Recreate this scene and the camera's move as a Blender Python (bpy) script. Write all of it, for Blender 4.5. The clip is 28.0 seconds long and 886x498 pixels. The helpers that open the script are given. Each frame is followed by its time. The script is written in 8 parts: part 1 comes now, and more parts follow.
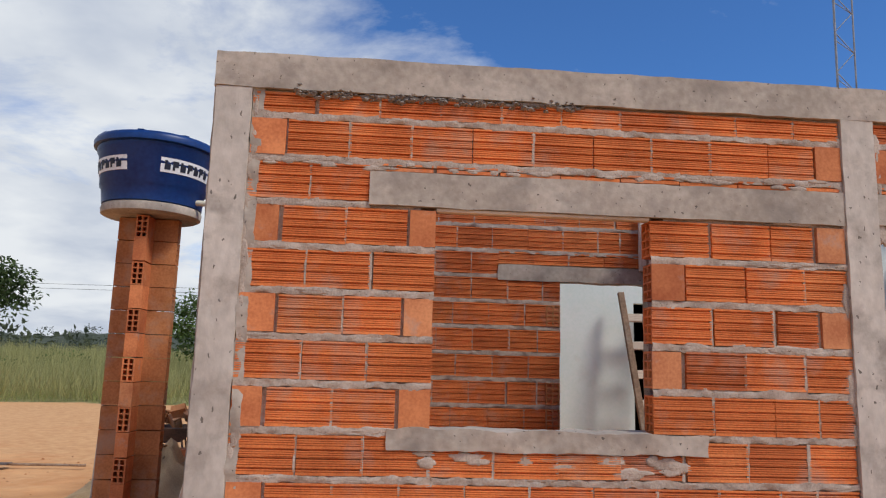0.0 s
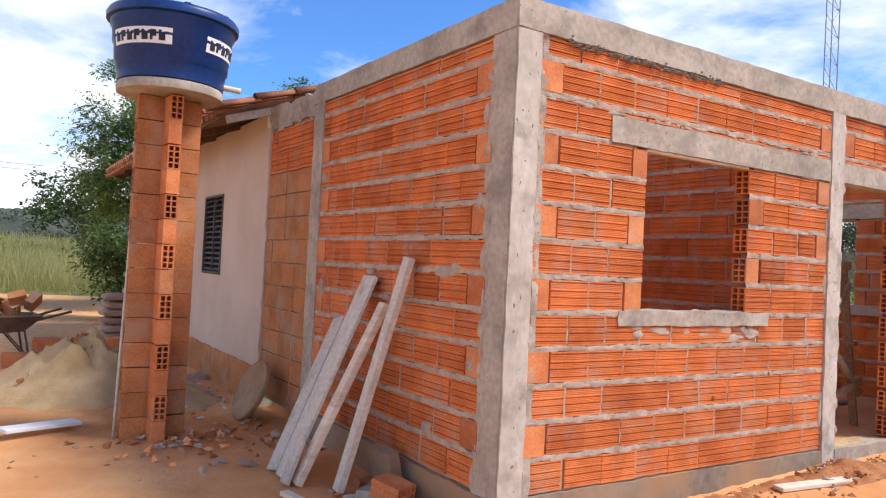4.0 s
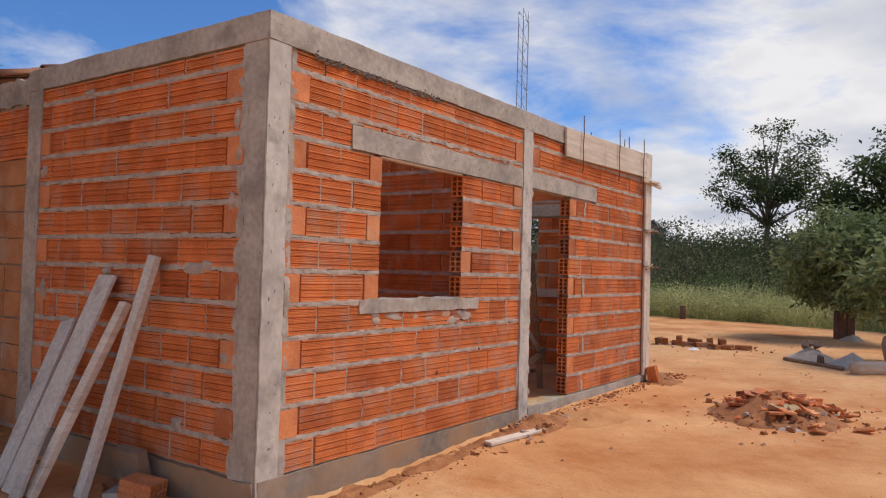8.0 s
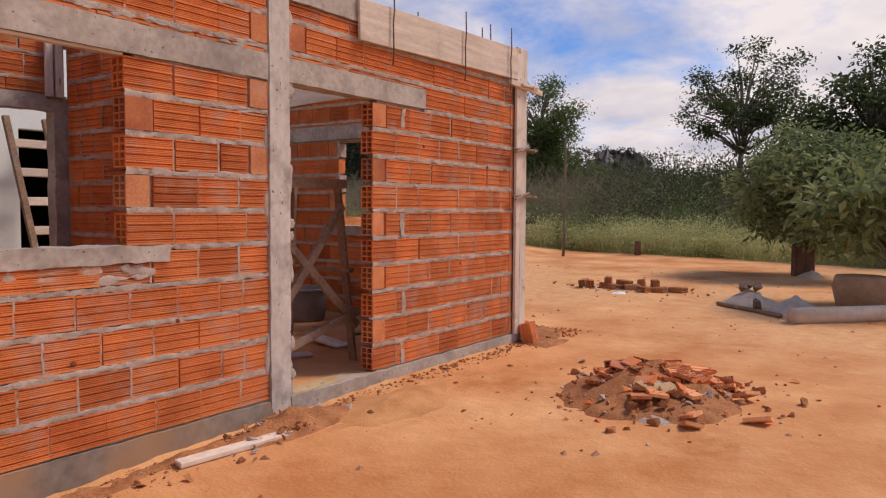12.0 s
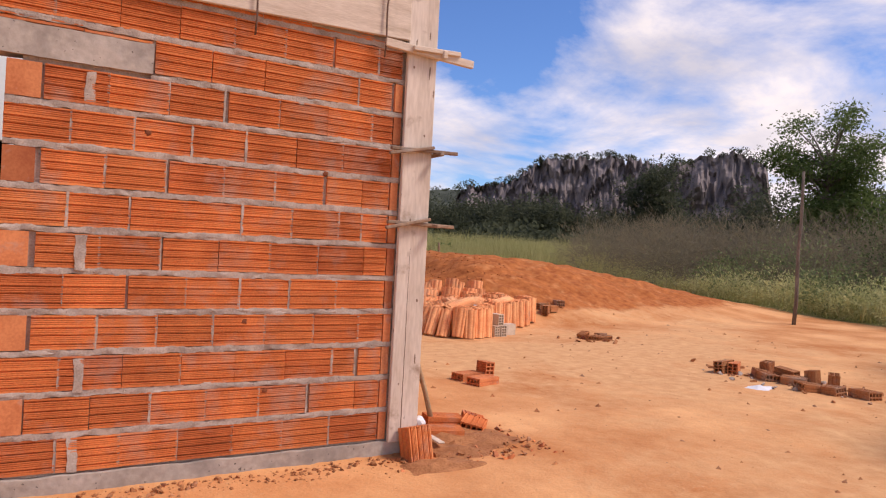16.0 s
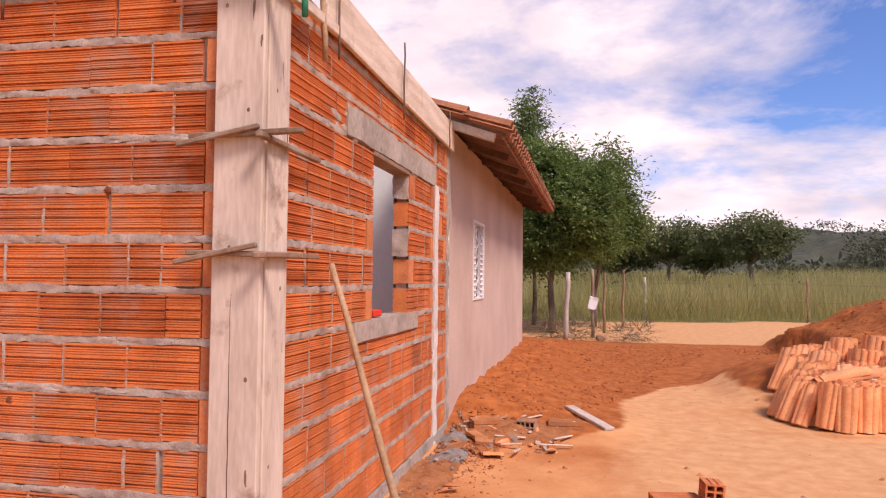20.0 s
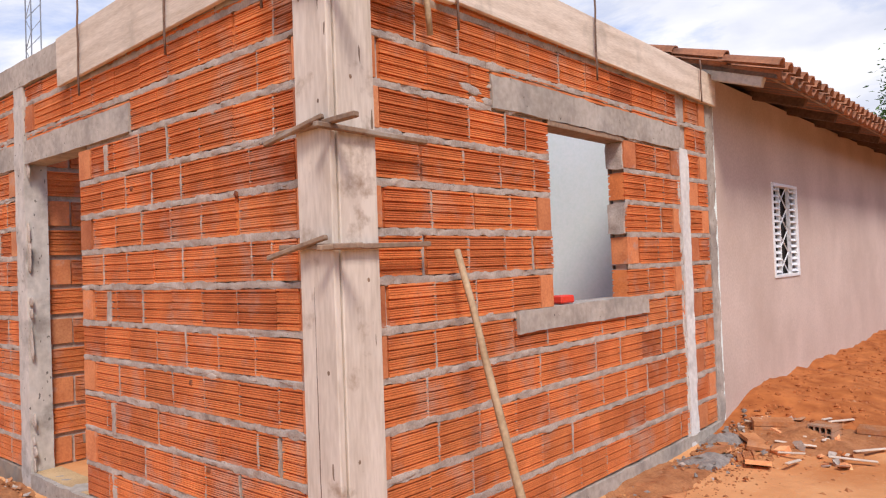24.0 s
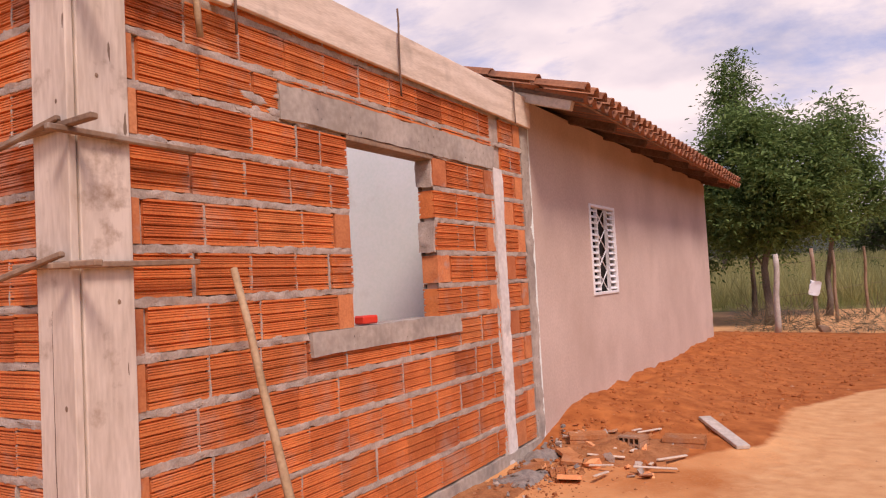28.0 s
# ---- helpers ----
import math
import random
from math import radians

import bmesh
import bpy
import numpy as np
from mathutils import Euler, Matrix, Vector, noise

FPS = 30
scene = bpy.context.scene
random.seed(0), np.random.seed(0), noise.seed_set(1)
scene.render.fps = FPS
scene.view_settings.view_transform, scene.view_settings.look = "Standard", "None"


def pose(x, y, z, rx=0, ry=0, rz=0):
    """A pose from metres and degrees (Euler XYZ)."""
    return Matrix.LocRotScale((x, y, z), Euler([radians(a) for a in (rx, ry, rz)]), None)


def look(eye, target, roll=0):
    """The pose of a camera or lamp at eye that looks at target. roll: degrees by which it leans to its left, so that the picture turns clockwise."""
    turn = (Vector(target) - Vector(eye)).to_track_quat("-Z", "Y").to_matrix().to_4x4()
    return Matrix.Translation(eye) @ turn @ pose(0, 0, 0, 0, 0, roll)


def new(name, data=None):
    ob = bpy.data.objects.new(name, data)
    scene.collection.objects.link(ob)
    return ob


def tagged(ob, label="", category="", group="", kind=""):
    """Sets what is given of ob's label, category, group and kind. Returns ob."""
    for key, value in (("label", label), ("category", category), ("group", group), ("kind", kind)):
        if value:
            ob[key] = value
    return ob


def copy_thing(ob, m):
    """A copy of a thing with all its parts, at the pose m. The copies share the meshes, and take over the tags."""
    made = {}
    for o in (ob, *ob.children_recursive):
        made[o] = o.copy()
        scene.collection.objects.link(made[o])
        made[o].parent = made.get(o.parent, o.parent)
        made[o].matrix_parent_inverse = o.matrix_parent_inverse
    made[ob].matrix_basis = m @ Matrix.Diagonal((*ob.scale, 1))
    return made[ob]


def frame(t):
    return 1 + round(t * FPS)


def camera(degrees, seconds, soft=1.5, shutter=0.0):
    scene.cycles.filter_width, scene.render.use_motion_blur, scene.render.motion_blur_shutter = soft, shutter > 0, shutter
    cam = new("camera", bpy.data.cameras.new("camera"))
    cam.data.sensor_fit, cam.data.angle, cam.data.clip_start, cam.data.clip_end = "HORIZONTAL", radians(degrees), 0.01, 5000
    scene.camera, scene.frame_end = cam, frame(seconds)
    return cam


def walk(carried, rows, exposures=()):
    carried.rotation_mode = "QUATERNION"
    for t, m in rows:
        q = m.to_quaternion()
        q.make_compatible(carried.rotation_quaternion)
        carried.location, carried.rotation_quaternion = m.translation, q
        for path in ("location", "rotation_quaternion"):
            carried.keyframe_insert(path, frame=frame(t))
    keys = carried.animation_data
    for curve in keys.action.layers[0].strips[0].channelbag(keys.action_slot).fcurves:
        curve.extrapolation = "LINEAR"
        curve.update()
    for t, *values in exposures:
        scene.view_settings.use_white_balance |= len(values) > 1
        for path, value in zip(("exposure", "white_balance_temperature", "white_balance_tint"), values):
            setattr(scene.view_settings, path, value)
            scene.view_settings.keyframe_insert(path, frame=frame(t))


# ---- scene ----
cam = camera(62.8, 28.0, soft=1.2)
METRES, EYE, TILT, LEAN, TURN = 17.0, 1.583, 0.0, 0.0, -4.4
ROWS = [
    (0.0, 0.0, 0.0, 0.0, -0.26, 9.14, -1.61),
    (0.5, -0.0238, -0.0097, -0.0005, -3.92, 8.13, -2.92),
    (1.0, -0.0513, -0.013, -0.0024, -10.48, 4.13, 2.05),
    (1.5, -0.0723, -0.0134, -0.0005, -16.22, 7.3, 1.42),
    (2.0, -0.0957, -0.0168, 0.0006, -17.65, 3.22, -0.2),
    (2.5, -0.1194, -0.0098, -0.0015, -21.96, 0.95, 3.8),
    (3.0, -0.1491, -0.0074, -0.0037, -23.0, 4.36, -0.34),
    (3.5, -0.1714, -0.0029, -0.0036, -25.68, 2.53, -2.34),
    (5.5, -0.2207, -0.0135, -0.0043, -32.51, 0.06, -1.84),
    (6.0, -0.2193, -0.0129, -0.0042, -35.43, 0.69, -1.28),
    (6.5, -0.2197, -0.0133, -0.0042, -39.08, 0.37, -1.82),
    (7.0, -0.2195, -0.0146, -0.0039, -43.77, 0.7, -2.55),
    (7.5, -0.218, -0.0155, -0.0042, -48.82, 1.21, -2.2),
    (8.0, -0.2153, -0.016, -0.004, -50.17, 1.71, -1.54),
    (8.5, -0.2097, -0.016, -0.0049, -51.08, 1.5, -1.63),
    (9.0, -0.1995, -0.0191, -0.0048, -49.23, 0.78, -2.19),
    (9.5, -0.1858, -0.0167, -0.0051, -49.99, 0.82, 0.33),
    (10.0, -0.1621, -0.0087, -0.0041, -47.87, 1.63, 1.63),
    (10.5, -0.1398, -0.0093, -0.0042, -47.29, 1.54, 3.4),
    (11.0, -0.1125, -0.0068, -0.0047, -47.17, 0.51, 1.1),
    (11.5, -0.0828, -0.01, -0.0038, -50.33, 1.02, 2.74),
    (12.0, -0.0545, -0.0184, -0.0046, -50.75, -3.16, -0.34),
    (12.5, -0.0276, -0.0261, -0.0062, -50.52, 0.64, -2.83),
    (14.5, 0.0989, -0.0383, -0.0019, -37.97, -2.58, -1.57),
    (15.0, 0.1341, -0.0357, -0.0022, -34.53, -1.1, -2.33),
    (15.5, 0.1634, -0.0361, -0.0047, -30.94, -0.53, -0.5),
    (16.0, 0.1952, -0.0291, -0.0037, -26.85, -0.41, -3.11),
    (16.5, 0.2224, -0.0211, -0.0044, -24.83, -0.56, -1.7),
    (17.0, 0.2504, -0.0096, -0.0038, -16.26, -1.91, -1.9),
    (17.5, 0.2768, 0.0044, -0.0043, -12.16, -2.88, -2.27),
    (18.0, 0.3053, 0.0188, -0.0045, -5.77, -3.33, 0.22),
    (18.5, 0.3296, 0.0326, -0.0064, -2.91, -3.74, -2.16),
    (19.0, 0.3567, 0.0465, -0.0054, 7.03, -1.85, 0.15),
    (19.5, 0.3763, 0.0565, -0.0023, 11.28, 2.16, -2.15),
    (20.0, 0.399, 0.0713, -0.002, 15.97, 2.3, -0.58),
    (20.5, 0.4171, 0.0801, -0.0009, 22.97, 0.86, -0.93),
    (21.0, 0.4271, 0.098, 0.0, 27.62, 3.74, -2.25),
    (21.5, 0.4327, 0.1149, -0.0027, 33.89, 4.17, -0.68),
    (22.0, 0.4413, 0.1241, 0.001, 41.9, 4.0, -0.27),
    (22.5, 0.4411, 0.125, 0.0017, 42.97, 7.45, -0.02),
    (24.5, 0.4476, 0.1223, -0.0024, 47.49, -1.71, 1.68),
    (25.0, 0.4455, 0.1225, -0.0016, 48.36, -3.63, 0.12),
    (25.5, 0.4464, 0.1238, -0.0004, 40.48, -2.3, -0.92),
    (26.0, 0.4474, 0.1251, -0.0018, 33.57, -1.25, -0.82),
    (26.5, 0.447, 0.1253, -0.0025, 33.94, 0.45, -0.28),
    (27.0, 0.4483, 0.1261, -0.0014, 35.17, 2.6, 1.23),
    (27.5, 0.4525, 0.1293, -0.0013, 33.31, 2.67, 0.49),
    (28.0, 0.4556, 0.1428, -0.0046, 34.97, 2.68, 3.1),
]
EXPOSURES = [(0.0, -0.38, 6100, 8), (1.0, -0.5, 6200, 9), (2.0, -0.15, 6100, 8), (3.0, 0.22, 6200, 10), (6.0, 0.42, 6200, 10), (7.0, 0.05, 6400, 12), (8.0, -0.35, 6400, 12),
             (9.0, -0.5, 6500, 13), (10.0, -0.35, 6500, 15), (11.0, -0.42, 6700, 18), (12.0, -0.38, 6900, 22), (15.0, -0.25, 6800, 22), (16.0, -0.12, 6900, 24), (18.0, -0.15, 7200, 30),
             (19.0, -0.18, 7200, 33), (20.0, 0.0, 7200, 35), (21.0, -0.1, 7200, 36), (22.0, -0.1, 7100, 33), (24.0, 0.0, 6200, 14), (25.0, 0.2, 5900, 9), (26.0, 0.18, 6400, 17), (28.0, -0.2, 7200, 33)]
walk(cam, [(t, pose(0, 0, EYE, TILT, LEAN, TURN) @ pose(METRES * x, METRES * y, METRES * z, 90 + pitch, roll, yaw)) for t, x, y, z, yaw, pitch, roll in ROWS], EXPOSURES)

# ---- world and sun ----
SUN_TO = Vector((0.50, -0.37, 0.79)).normalized()
world = bpy.data.worlds.new("sky")
scene.world = world
world.use_nodes = True
wn, wl = world.node_tree.nodes, world.node_tree.links
wn.clear()
w_out = wn.new("ShaderNodeOutputWorld")
w_bg = wn.new("ShaderNodeBackground")
w_sky = wn.new("ShaderNodeTexSky")
w_sky.sky_type = "NISHITA"
w_sky.sun_disc = False
w_sky.sun_elevation = math.asin(SUN_TO.z)
w_sky.sun_rotation = math.atan2(SUN_TO.x, SUN_TO.y)
w_sky.air_density, w_sky.dust_density, w_sky.ozone_density = 1.0, 0.0, 4.0
w_tc = wn.new("ShaderNodeTexCoord")
w_sep = wn.new("ShaderNodeSeparateXYZ")
wl.new(w_tc.outputs["Generated"], w_sep.inputs[0])


def wmath(op, a, b=None, clamp=False):
    n = wn.new("ShaderNodeMath")
    n.operation, n.use_clamp = op, clamp
    for i, v in enumerate((a, b)):
        if v is None:
            continue
        if isinstance(v, (int, float)):
            n.inputs[i].default_value = v
        else:
            wl.new(v, n.inputs[i])
    return n.outputs[0]


w_h = wmath("ADD", wmath("MAXIMUM", w_sep.outputs[2], 0.0), 0.22)
w_u = wmath("DIVIDE", w_sep.outputs[0], w_h)
w_v = wmath("DIVIDE", w_sep.outputs[1], w_h)
w_comb = wn.new("ShaderNodeCombineXYZ")
wl.new(w_u, w_comb.inputs[0])
wl.new(w_v, w_comb.inputs[1])
w_comb.inputs[2].default_value = 7.7
w_n1 = wn.new("ShaderNodeTexNoise")
w_n1.inputs["Scale"].default_value = 1.35
w_n1.inputs["Detail"].default_value = 9
w_n1.inputs["Roughness"].default_value = 0.60
w_n1.inputs["Distortion"].default_value = 0.25
wl.new(w_comb.outputs[0], w_n1.inputs["Vector"])
w_ramp = wn.new("ShaderNodeValToRGB")
w_ramp.color_ramp.elements[0].position = 0.43
w_ramp.color_ramp.elements[1].position = 0.64
w_low = wmath("MULTIPLY", wmath("SUBTRACT", 0.20, w_sep.outputs[2], True), 0.65)
# the cloud is thinner high in the north-east
w_ne = wmath("ADD", wmath("MULTIPLY", w_sep.outputs[0], 0.66), wmath("MULTIPLY", w_sep.outputs[1], 0.75), True)
w_high = wmath("ADD", wmath("MULTIPLY", wmath("SUBTRACT", w_sep.outputs[2], 0.13, True), 1.2), 0.03)
# and thicker to the north-west
w_nw = wmath("MULTIPLY", wmath("POWER", wmath("ADD", wmath("MULTIPLY", w_sep.outputs[0], -0.5), wmath("MULTIPLY", w_sep.outputs[1], 0.85), True), 4.0), 0.10)
# with a white bank in the east
w_east = wmath("MULTIPLY", wmath("POWER", wmath("MAXIMUM", w_sep.outputs[0], 0.0), 5.0), 0.15)
w_bank = wmath("SUBTRACT", wmath("ADD", wmath("ADD", w_nw, w_east), 0.055), wmath("MULTIPLY", wmath("POWER", w_ne, 6.0), w_high))
# thinned overhead too, out of view, to lower the fill light on shaded walls
w_top = wmath("MULTIPLY", wmath("SUBTRACT", w_sep.outputs[2], 0.45, True), -0.35)
wl.new(wmath("ADD", wmath("ADD", wmath("ADD", w_n1.outputs["Fac"], w_low), w_bank), w_top), w_ramp.inputs[0])
w_n2 = wn.new("ShaderNodeTexNoise")
w_n2.inputs["Scale"].default_value = 2.3
w_n2.inputs["Detail"].default_value = 5
wl.new(w_comb.outputs[0], w_n2.inputs["Vector"])
w_cloud = wn.new("ShaderNodeValToRGB")
w_cloud.color_ramp.elements[0].color = (0.68, 0.72, 0.82, 1)
w_cloud.color_ramp.elements[0].position = 0.32
w_cloud.color_ramp.elements[1].color = (1.08, 1.07, 1.06, 1)
w_cloud.color_ramp.elements[1].position = 0.60
wl.new(w_n2.outputs["Fac"], w_cloud.inputs[0])
w_str = wn.new("ShaderNodeMixRGB")
w_str.blend_type = "MULTIPLY"
w_str.inputs[0].default_value = 1.0
w_str.inputs[2].default_value = (0.080, 0.116, 0.160, 1)
wl.new(w_sky.outputs[0], w_str.inputs[1])
w_mix = wn.new("ShaderNodeMixRGB")
wl.new(w_ramp.outputs[0], w_mix.inputs[0])
wl.new(w_str.outputs[0], w_mix.inputs[1])
wl.new(w_cloud.outputs[0], w_mix.inputs[2])
wl.new(w_mix.outputs[0], w_bg.inputs[0])
w_bg.inputs[1].default_value = 1.0
wl.new(w_bg.outputs[0], w_out.inputs[0])

sun = new("sun", bpy.data.lights.new("sun", "SUN"))
sun.data.energy, sun.data.angle, sun.data.color = 3.8, radians(16.0), (1.0, 0.93, 0.83)
sun.matrix_world = look(SUN_TO * 30, (0, 0, 0))

# ---- materials ----


def link_nodes(m):
    m.use_nodes = True
    nt = m.node_tree
    return nt.nodes, nt.links, nt.nodes["Principled BSDF"]


def surface(name, dark, light, scale=6.0, fine=60.0, rough=0.85, bump=0.3, bump_size=0.01, stain=None, stain_scale=1.2,
            stain_at=(0.55, 0.7), metal=0.0, spread=0.0, stretch=(1, 1, 1), detail=6, accents=(), pits=None):
    """Base colour from two noises at world size, an optional stain, a colour spread from piece to piece and a fine relief."""
    m = bpy.data.materials.new(name)
    n, l, bsdf = link_nodes(m)
    geo = n.new("ShaderNodeNewGeometry")
    mp = n.new("ShaderNodeMapping")
    mp.inputs["Scale"].default_value = stretch
    l.new(geo.outputs["Position"], mp.inputs[0])
    a = n.new("ShaderNodeTexNoise")
    a.inputs["Scale"].default_value, a.inputs["Detail"].default_value = scale, detail
    b = n.new("ShaderNodeTexNoise")
    b.inputs["Scale"].default_value, b.inputs["Detail"].default_value = fine, 4
    l.new(mp.outputs[0], a.inputs["Vector"])
    l.new(mp.outputs[0], b.inputs["Vector"])
    mixf = n.new("ShaderNodeMath")
    mixf.operation = "MULTIPLY_ADD"
    mixf.inputs[1].default_value = 0.45
    l.new(b.outputs["Fac"], mixf.inputs[0])
    half = n.new("ShaderNodeMath")
    half.operation = "MULTIPLY"
    half.inputs[1].default_value = 0.6
    l.new(a.outputs["Fac"], half.inputs[0])
    l.new(half.outputs[0], mixf.inputs[2])
    ramp = n.new("ShaderNodeValToRGB")
    ramp.color_ramp.elements[0].position, ramp.color_ramp.elements[1].position = 0.38, 0.66
    ramp.color_ramp.elements[0].color, ramp.color_ramp.elements[1].color = (*dark, 1), (*light, 1)
    l.new(mixf.outputs[0], ramp.inputs[0])
    col = ramp.outputs[0]
    if spread or accents:
        info = n.new("ShaderNodeObjectInfo")
        if accents:
            pick = n.new("ShaderNodeValToRGB")
            pick.color_ramp.interpolation = "CONSTANT"
            els = pick.color_ramp.elements
            els[0].position, els[0].color = 0, (1, 1, 1, 1)
            els[1].position, els[1].color = accents[0][0], (*accents[0][1], 1)
            for at, c in accents[1:]:
                e = els.new(at)
                e.color = (*c, 1)
            l.new(info.outputs["Random"], pick.inputs[0])
            mul = n.new("ShaderNodeMixRGB")
            mul.blend_type = "MULTIPLY"
            mul.inputs[0].default_value = 1
            l.new(col, mul.inputs[1])
            l.new(pick.outputs[0], mul.inputs[2])
            col = mul.outputs[0]
        if spread:
            hsv = n.new("ShaderNodeHueSaturation")
            mr = n.new("ShaderNodeMapRange")
            mr.inputs[3].default_value, mr.inputs[4].default_value = 1 - spread, 1 + spread
            wn_ = n.new("ShaderNodeTexWhiteNoise")
            wn_.noise_dimensions = "1D"
            l.new(info.outputs["Random"], wn_.inputs["W"])
            l.new(wn_.outputs["Value"], mr.inputs[0])
            l.new(mr.outputs[0], hsv.inputs["Value"])
            l.new(col, hsv.inputs["Color"])
            col = hsv.outputs[0]
    if stain:
        s = n.new("ShaderNodeTexNoise")
        s.inputs["Scale"].default_value, s.inputs["Detail"].default_value = stain_scale, 8
        s.inputs["Roughness"].default_value = 0.62
        l.new(geo.outputs["Position"], s.inputs["Vector"])
        sr = n.new("ShaderNodeValToRGB")
        sr.color_ramp.elements[0].position, sr.color_ramp.elements[1].position = stain_at
        l.new(s.outputs["Fac"], sr.inputs[0])
        mx = n.new("ShaderNodeMixRGB")
        l.new(sr.outputs[0], mx.inputs[0])
        l.new(col, mx.inputs[1])
        mx.inputs[2].default_value = (*stain, 1)
        col = mx.outputs[0]
    height = mixf.outputs[0]
    if pits:
        # small dark holes and specks: scale, share of the surface, colour
        v = n.new("ShaderNodeTexVoronoi")
        v.inputs["Scale"].default_value = pits[0]
        warp = n.new("ShaderNodeVectorMath")
        warp.operation = "MULTIPLY_ADD"
        warp.inputs[1].default_value = (0.05, 0.05, 0.05)
        l.new(b.outputs["Color"], warp.inputs[0])
        l.new(mp.outputs[0], warp.inputs[2])
        l.new(warp.outputs[0], v.inputs["Vector"])
        keep = n.new("ShaderNodeSeparateColor")
        l.new(v.outputs["Color"], keep.inputs[0])
        lim = n.new("ShaderNodeMath")
        lim.operation = "MULTIPLY"
        lim.inputs[1].default_value = pits[1]
        l.new(keep.outputs[0], lim.inputs[0])
        hole = n.new("ShaderNodeMath")
        hole.operation = "LESS_THAN"
        l.new(v.outputs["Distance"], hole.inputs[0])
        l.new(lim.outputs[0], hole.inputs[1])
        pm = n.new("ShaderNodeMixRGB")
        l.new(hole.outputs[0], pm.inputs[0])
        l.new(col, pm.inputs[1])
        pm.inputs[2].default_value = (*pits[2], 1)
        col = pm.outputs[0]
        sub = n.new("ShaderNodeMath")
        sub.operation = "MULTIPLY_ADD"
        sub.inputs[1].default_value = -0.5
        l.new(hole.outputs[0], sub.inputs[0])
        l.new(height, sub.inputs[2])
        height = sub.outputs[0]
    l.new(col, bsdf.inputs["Base Color"])
    bsdf.inputs["Roughness"].default_value = rough
    bsdf.inputs["Metallic"].default_value = metal
    bsdf.inputs["Specular IOR Level"].default_value = 0.3
    if bump:
        bp = n.new("ShaderNodeBump")
        bp.inputs["Strength"].default_value, bp.inputs["Distance"].default_value = bump, bump_size
        l.new(height, bp.inputs["Height"])
        l.new(bp.outputs[0], bsdf.inputs["Normal"])
    return m


CLAY = surface("hollow clay brick", (0.53, 0.138, 0.038), (0.78, 0.245, 0.072), 5, 90, 0.85, 0.45, 0.003, stain=(0.50, 0.335, 0.25),
               stain_scale=4.4, stain_at=(0.52, 0.84), spread=0.10, accents=((0.72, (0.88, 0.82, 0.82)), (0.93, (0.74, 0.66, 0.66)), (0.96, (1.0, 1.10, 1.18))))
CLAY_PLAIN = surface("smooth clay brick", (0.50, 0.15, 0.055), (0.70, 0.26, 0.10), 7, 70, 0.85, 0.3, 0.003, stain=(0.42, 0.33, 0.28),
                     stain_scale=6.0, stain_at=(0.58, 0.78), spread=0.14, accents=((0.7, (0.75, 0.7, 0.7)), (0.9, (1.0, 1.15, 1.3))))
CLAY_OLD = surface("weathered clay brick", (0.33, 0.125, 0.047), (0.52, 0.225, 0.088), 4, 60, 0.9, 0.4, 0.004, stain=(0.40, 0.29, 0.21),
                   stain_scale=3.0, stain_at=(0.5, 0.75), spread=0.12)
CLAY_DARK = surface("dark clay for drawn holes and shards", (0.16, 0.05, 0.025), (0.26, 0.08, 0.03), 9, 60, 0.95, 0.2, 0.003)
ROOF_CLAY = surface("roof tile clay", (0.76, 0.29, 0.115), (0.92, 0.46, 0.205), 6, 50, 0.85, 0.3, 0.003, stain=(0.52, 0.28, 0.17),
                    stain_scale=4, stain_at=(0.55, 0.8), spread=0.15)
MORTAR = surface("cement mortar", (0.31, 0.248, 0.200), (0.54, 0.445, 0.368), 11, 110, 0.95, 0.75, 0.008, stain=(0.42, 0.30, 0.22), stain_scale=5,
                 stain_at=(0.56, 0.8), pits=(34, 0.15, (0.14, 0.105, 0.08)))
CONCRETE = surface("raw concrete", (0.33, 0.28, 0.228), (0.52, 0.45, 0.375), 2.6, 26, 0.92, 0.7, 0.008, stain=(0.24, 0.205, 0.175), stain_scale=3.4,
                   stain_at=(0.50, 0.72), pits=(30, 0.17, (0.15, 0.125, 0.105)))
CONCRETE_PALE = surface("pale concrete", (0.44, 0.39, 0.335), (0.63, 0.565, 0.49), 3, 26, 0.92, 0.7, 0.008, stain=(0.31, 0.27, 0.23), stain_scale=4.5,
                        stain_at=(0.50, 0.68), stretch=(1, 1, 0.6), pits=(28, 0.17, (0.18, 0.155, 0.13)))
PLASTER = surface("raw cement plaster", (0.53, 0.40, 0.325), (0.66, 0.515, 0.43), 1.4, 50, 0.95, 0.22, 0.003, stain=(0.50, 0.37, 0.295), stain_scale=0.9,
                  stain_at=(0.5, 0.75))
PLASTER_GREEN = surface("pale green wall paint", (0.76, 0.84, 0.765), (0.86, 0.905, 0.85), 1.2, 40, 0.8, 0.15, 0.003, stain=(0.62, 0.62, 0.55),
                        stain_scale=1.5, stain_at=(0.6, 0.8))
BOARD = surface("weathered formwork pine", (0.53, 0.43, 0.335), (0.73, 0.625, 0.515), 3, 22, 0.8, 0.3, 0.003, stain=(0.33, 0.22, 0.145), stain_scale=4.5,
                stain_at=(0.58, 0.72), stretch=(3, 3, 0.5), pits=(7, 0.16, (0.22, 0.15, 0.10)))
BOARD_FLAT = surface("sawn pine board", (0.54, 0.42, 0.31), (0.76, 0.64, 0.51), 3, 26, 0.8, 0.35, 0.003, stain=(0.40, 0.32, 0.24), stain_scale=2.5,
                     stain_at=(0.56, 0.75), stretch=(0.7, 0.7, 7), spread=0.08)
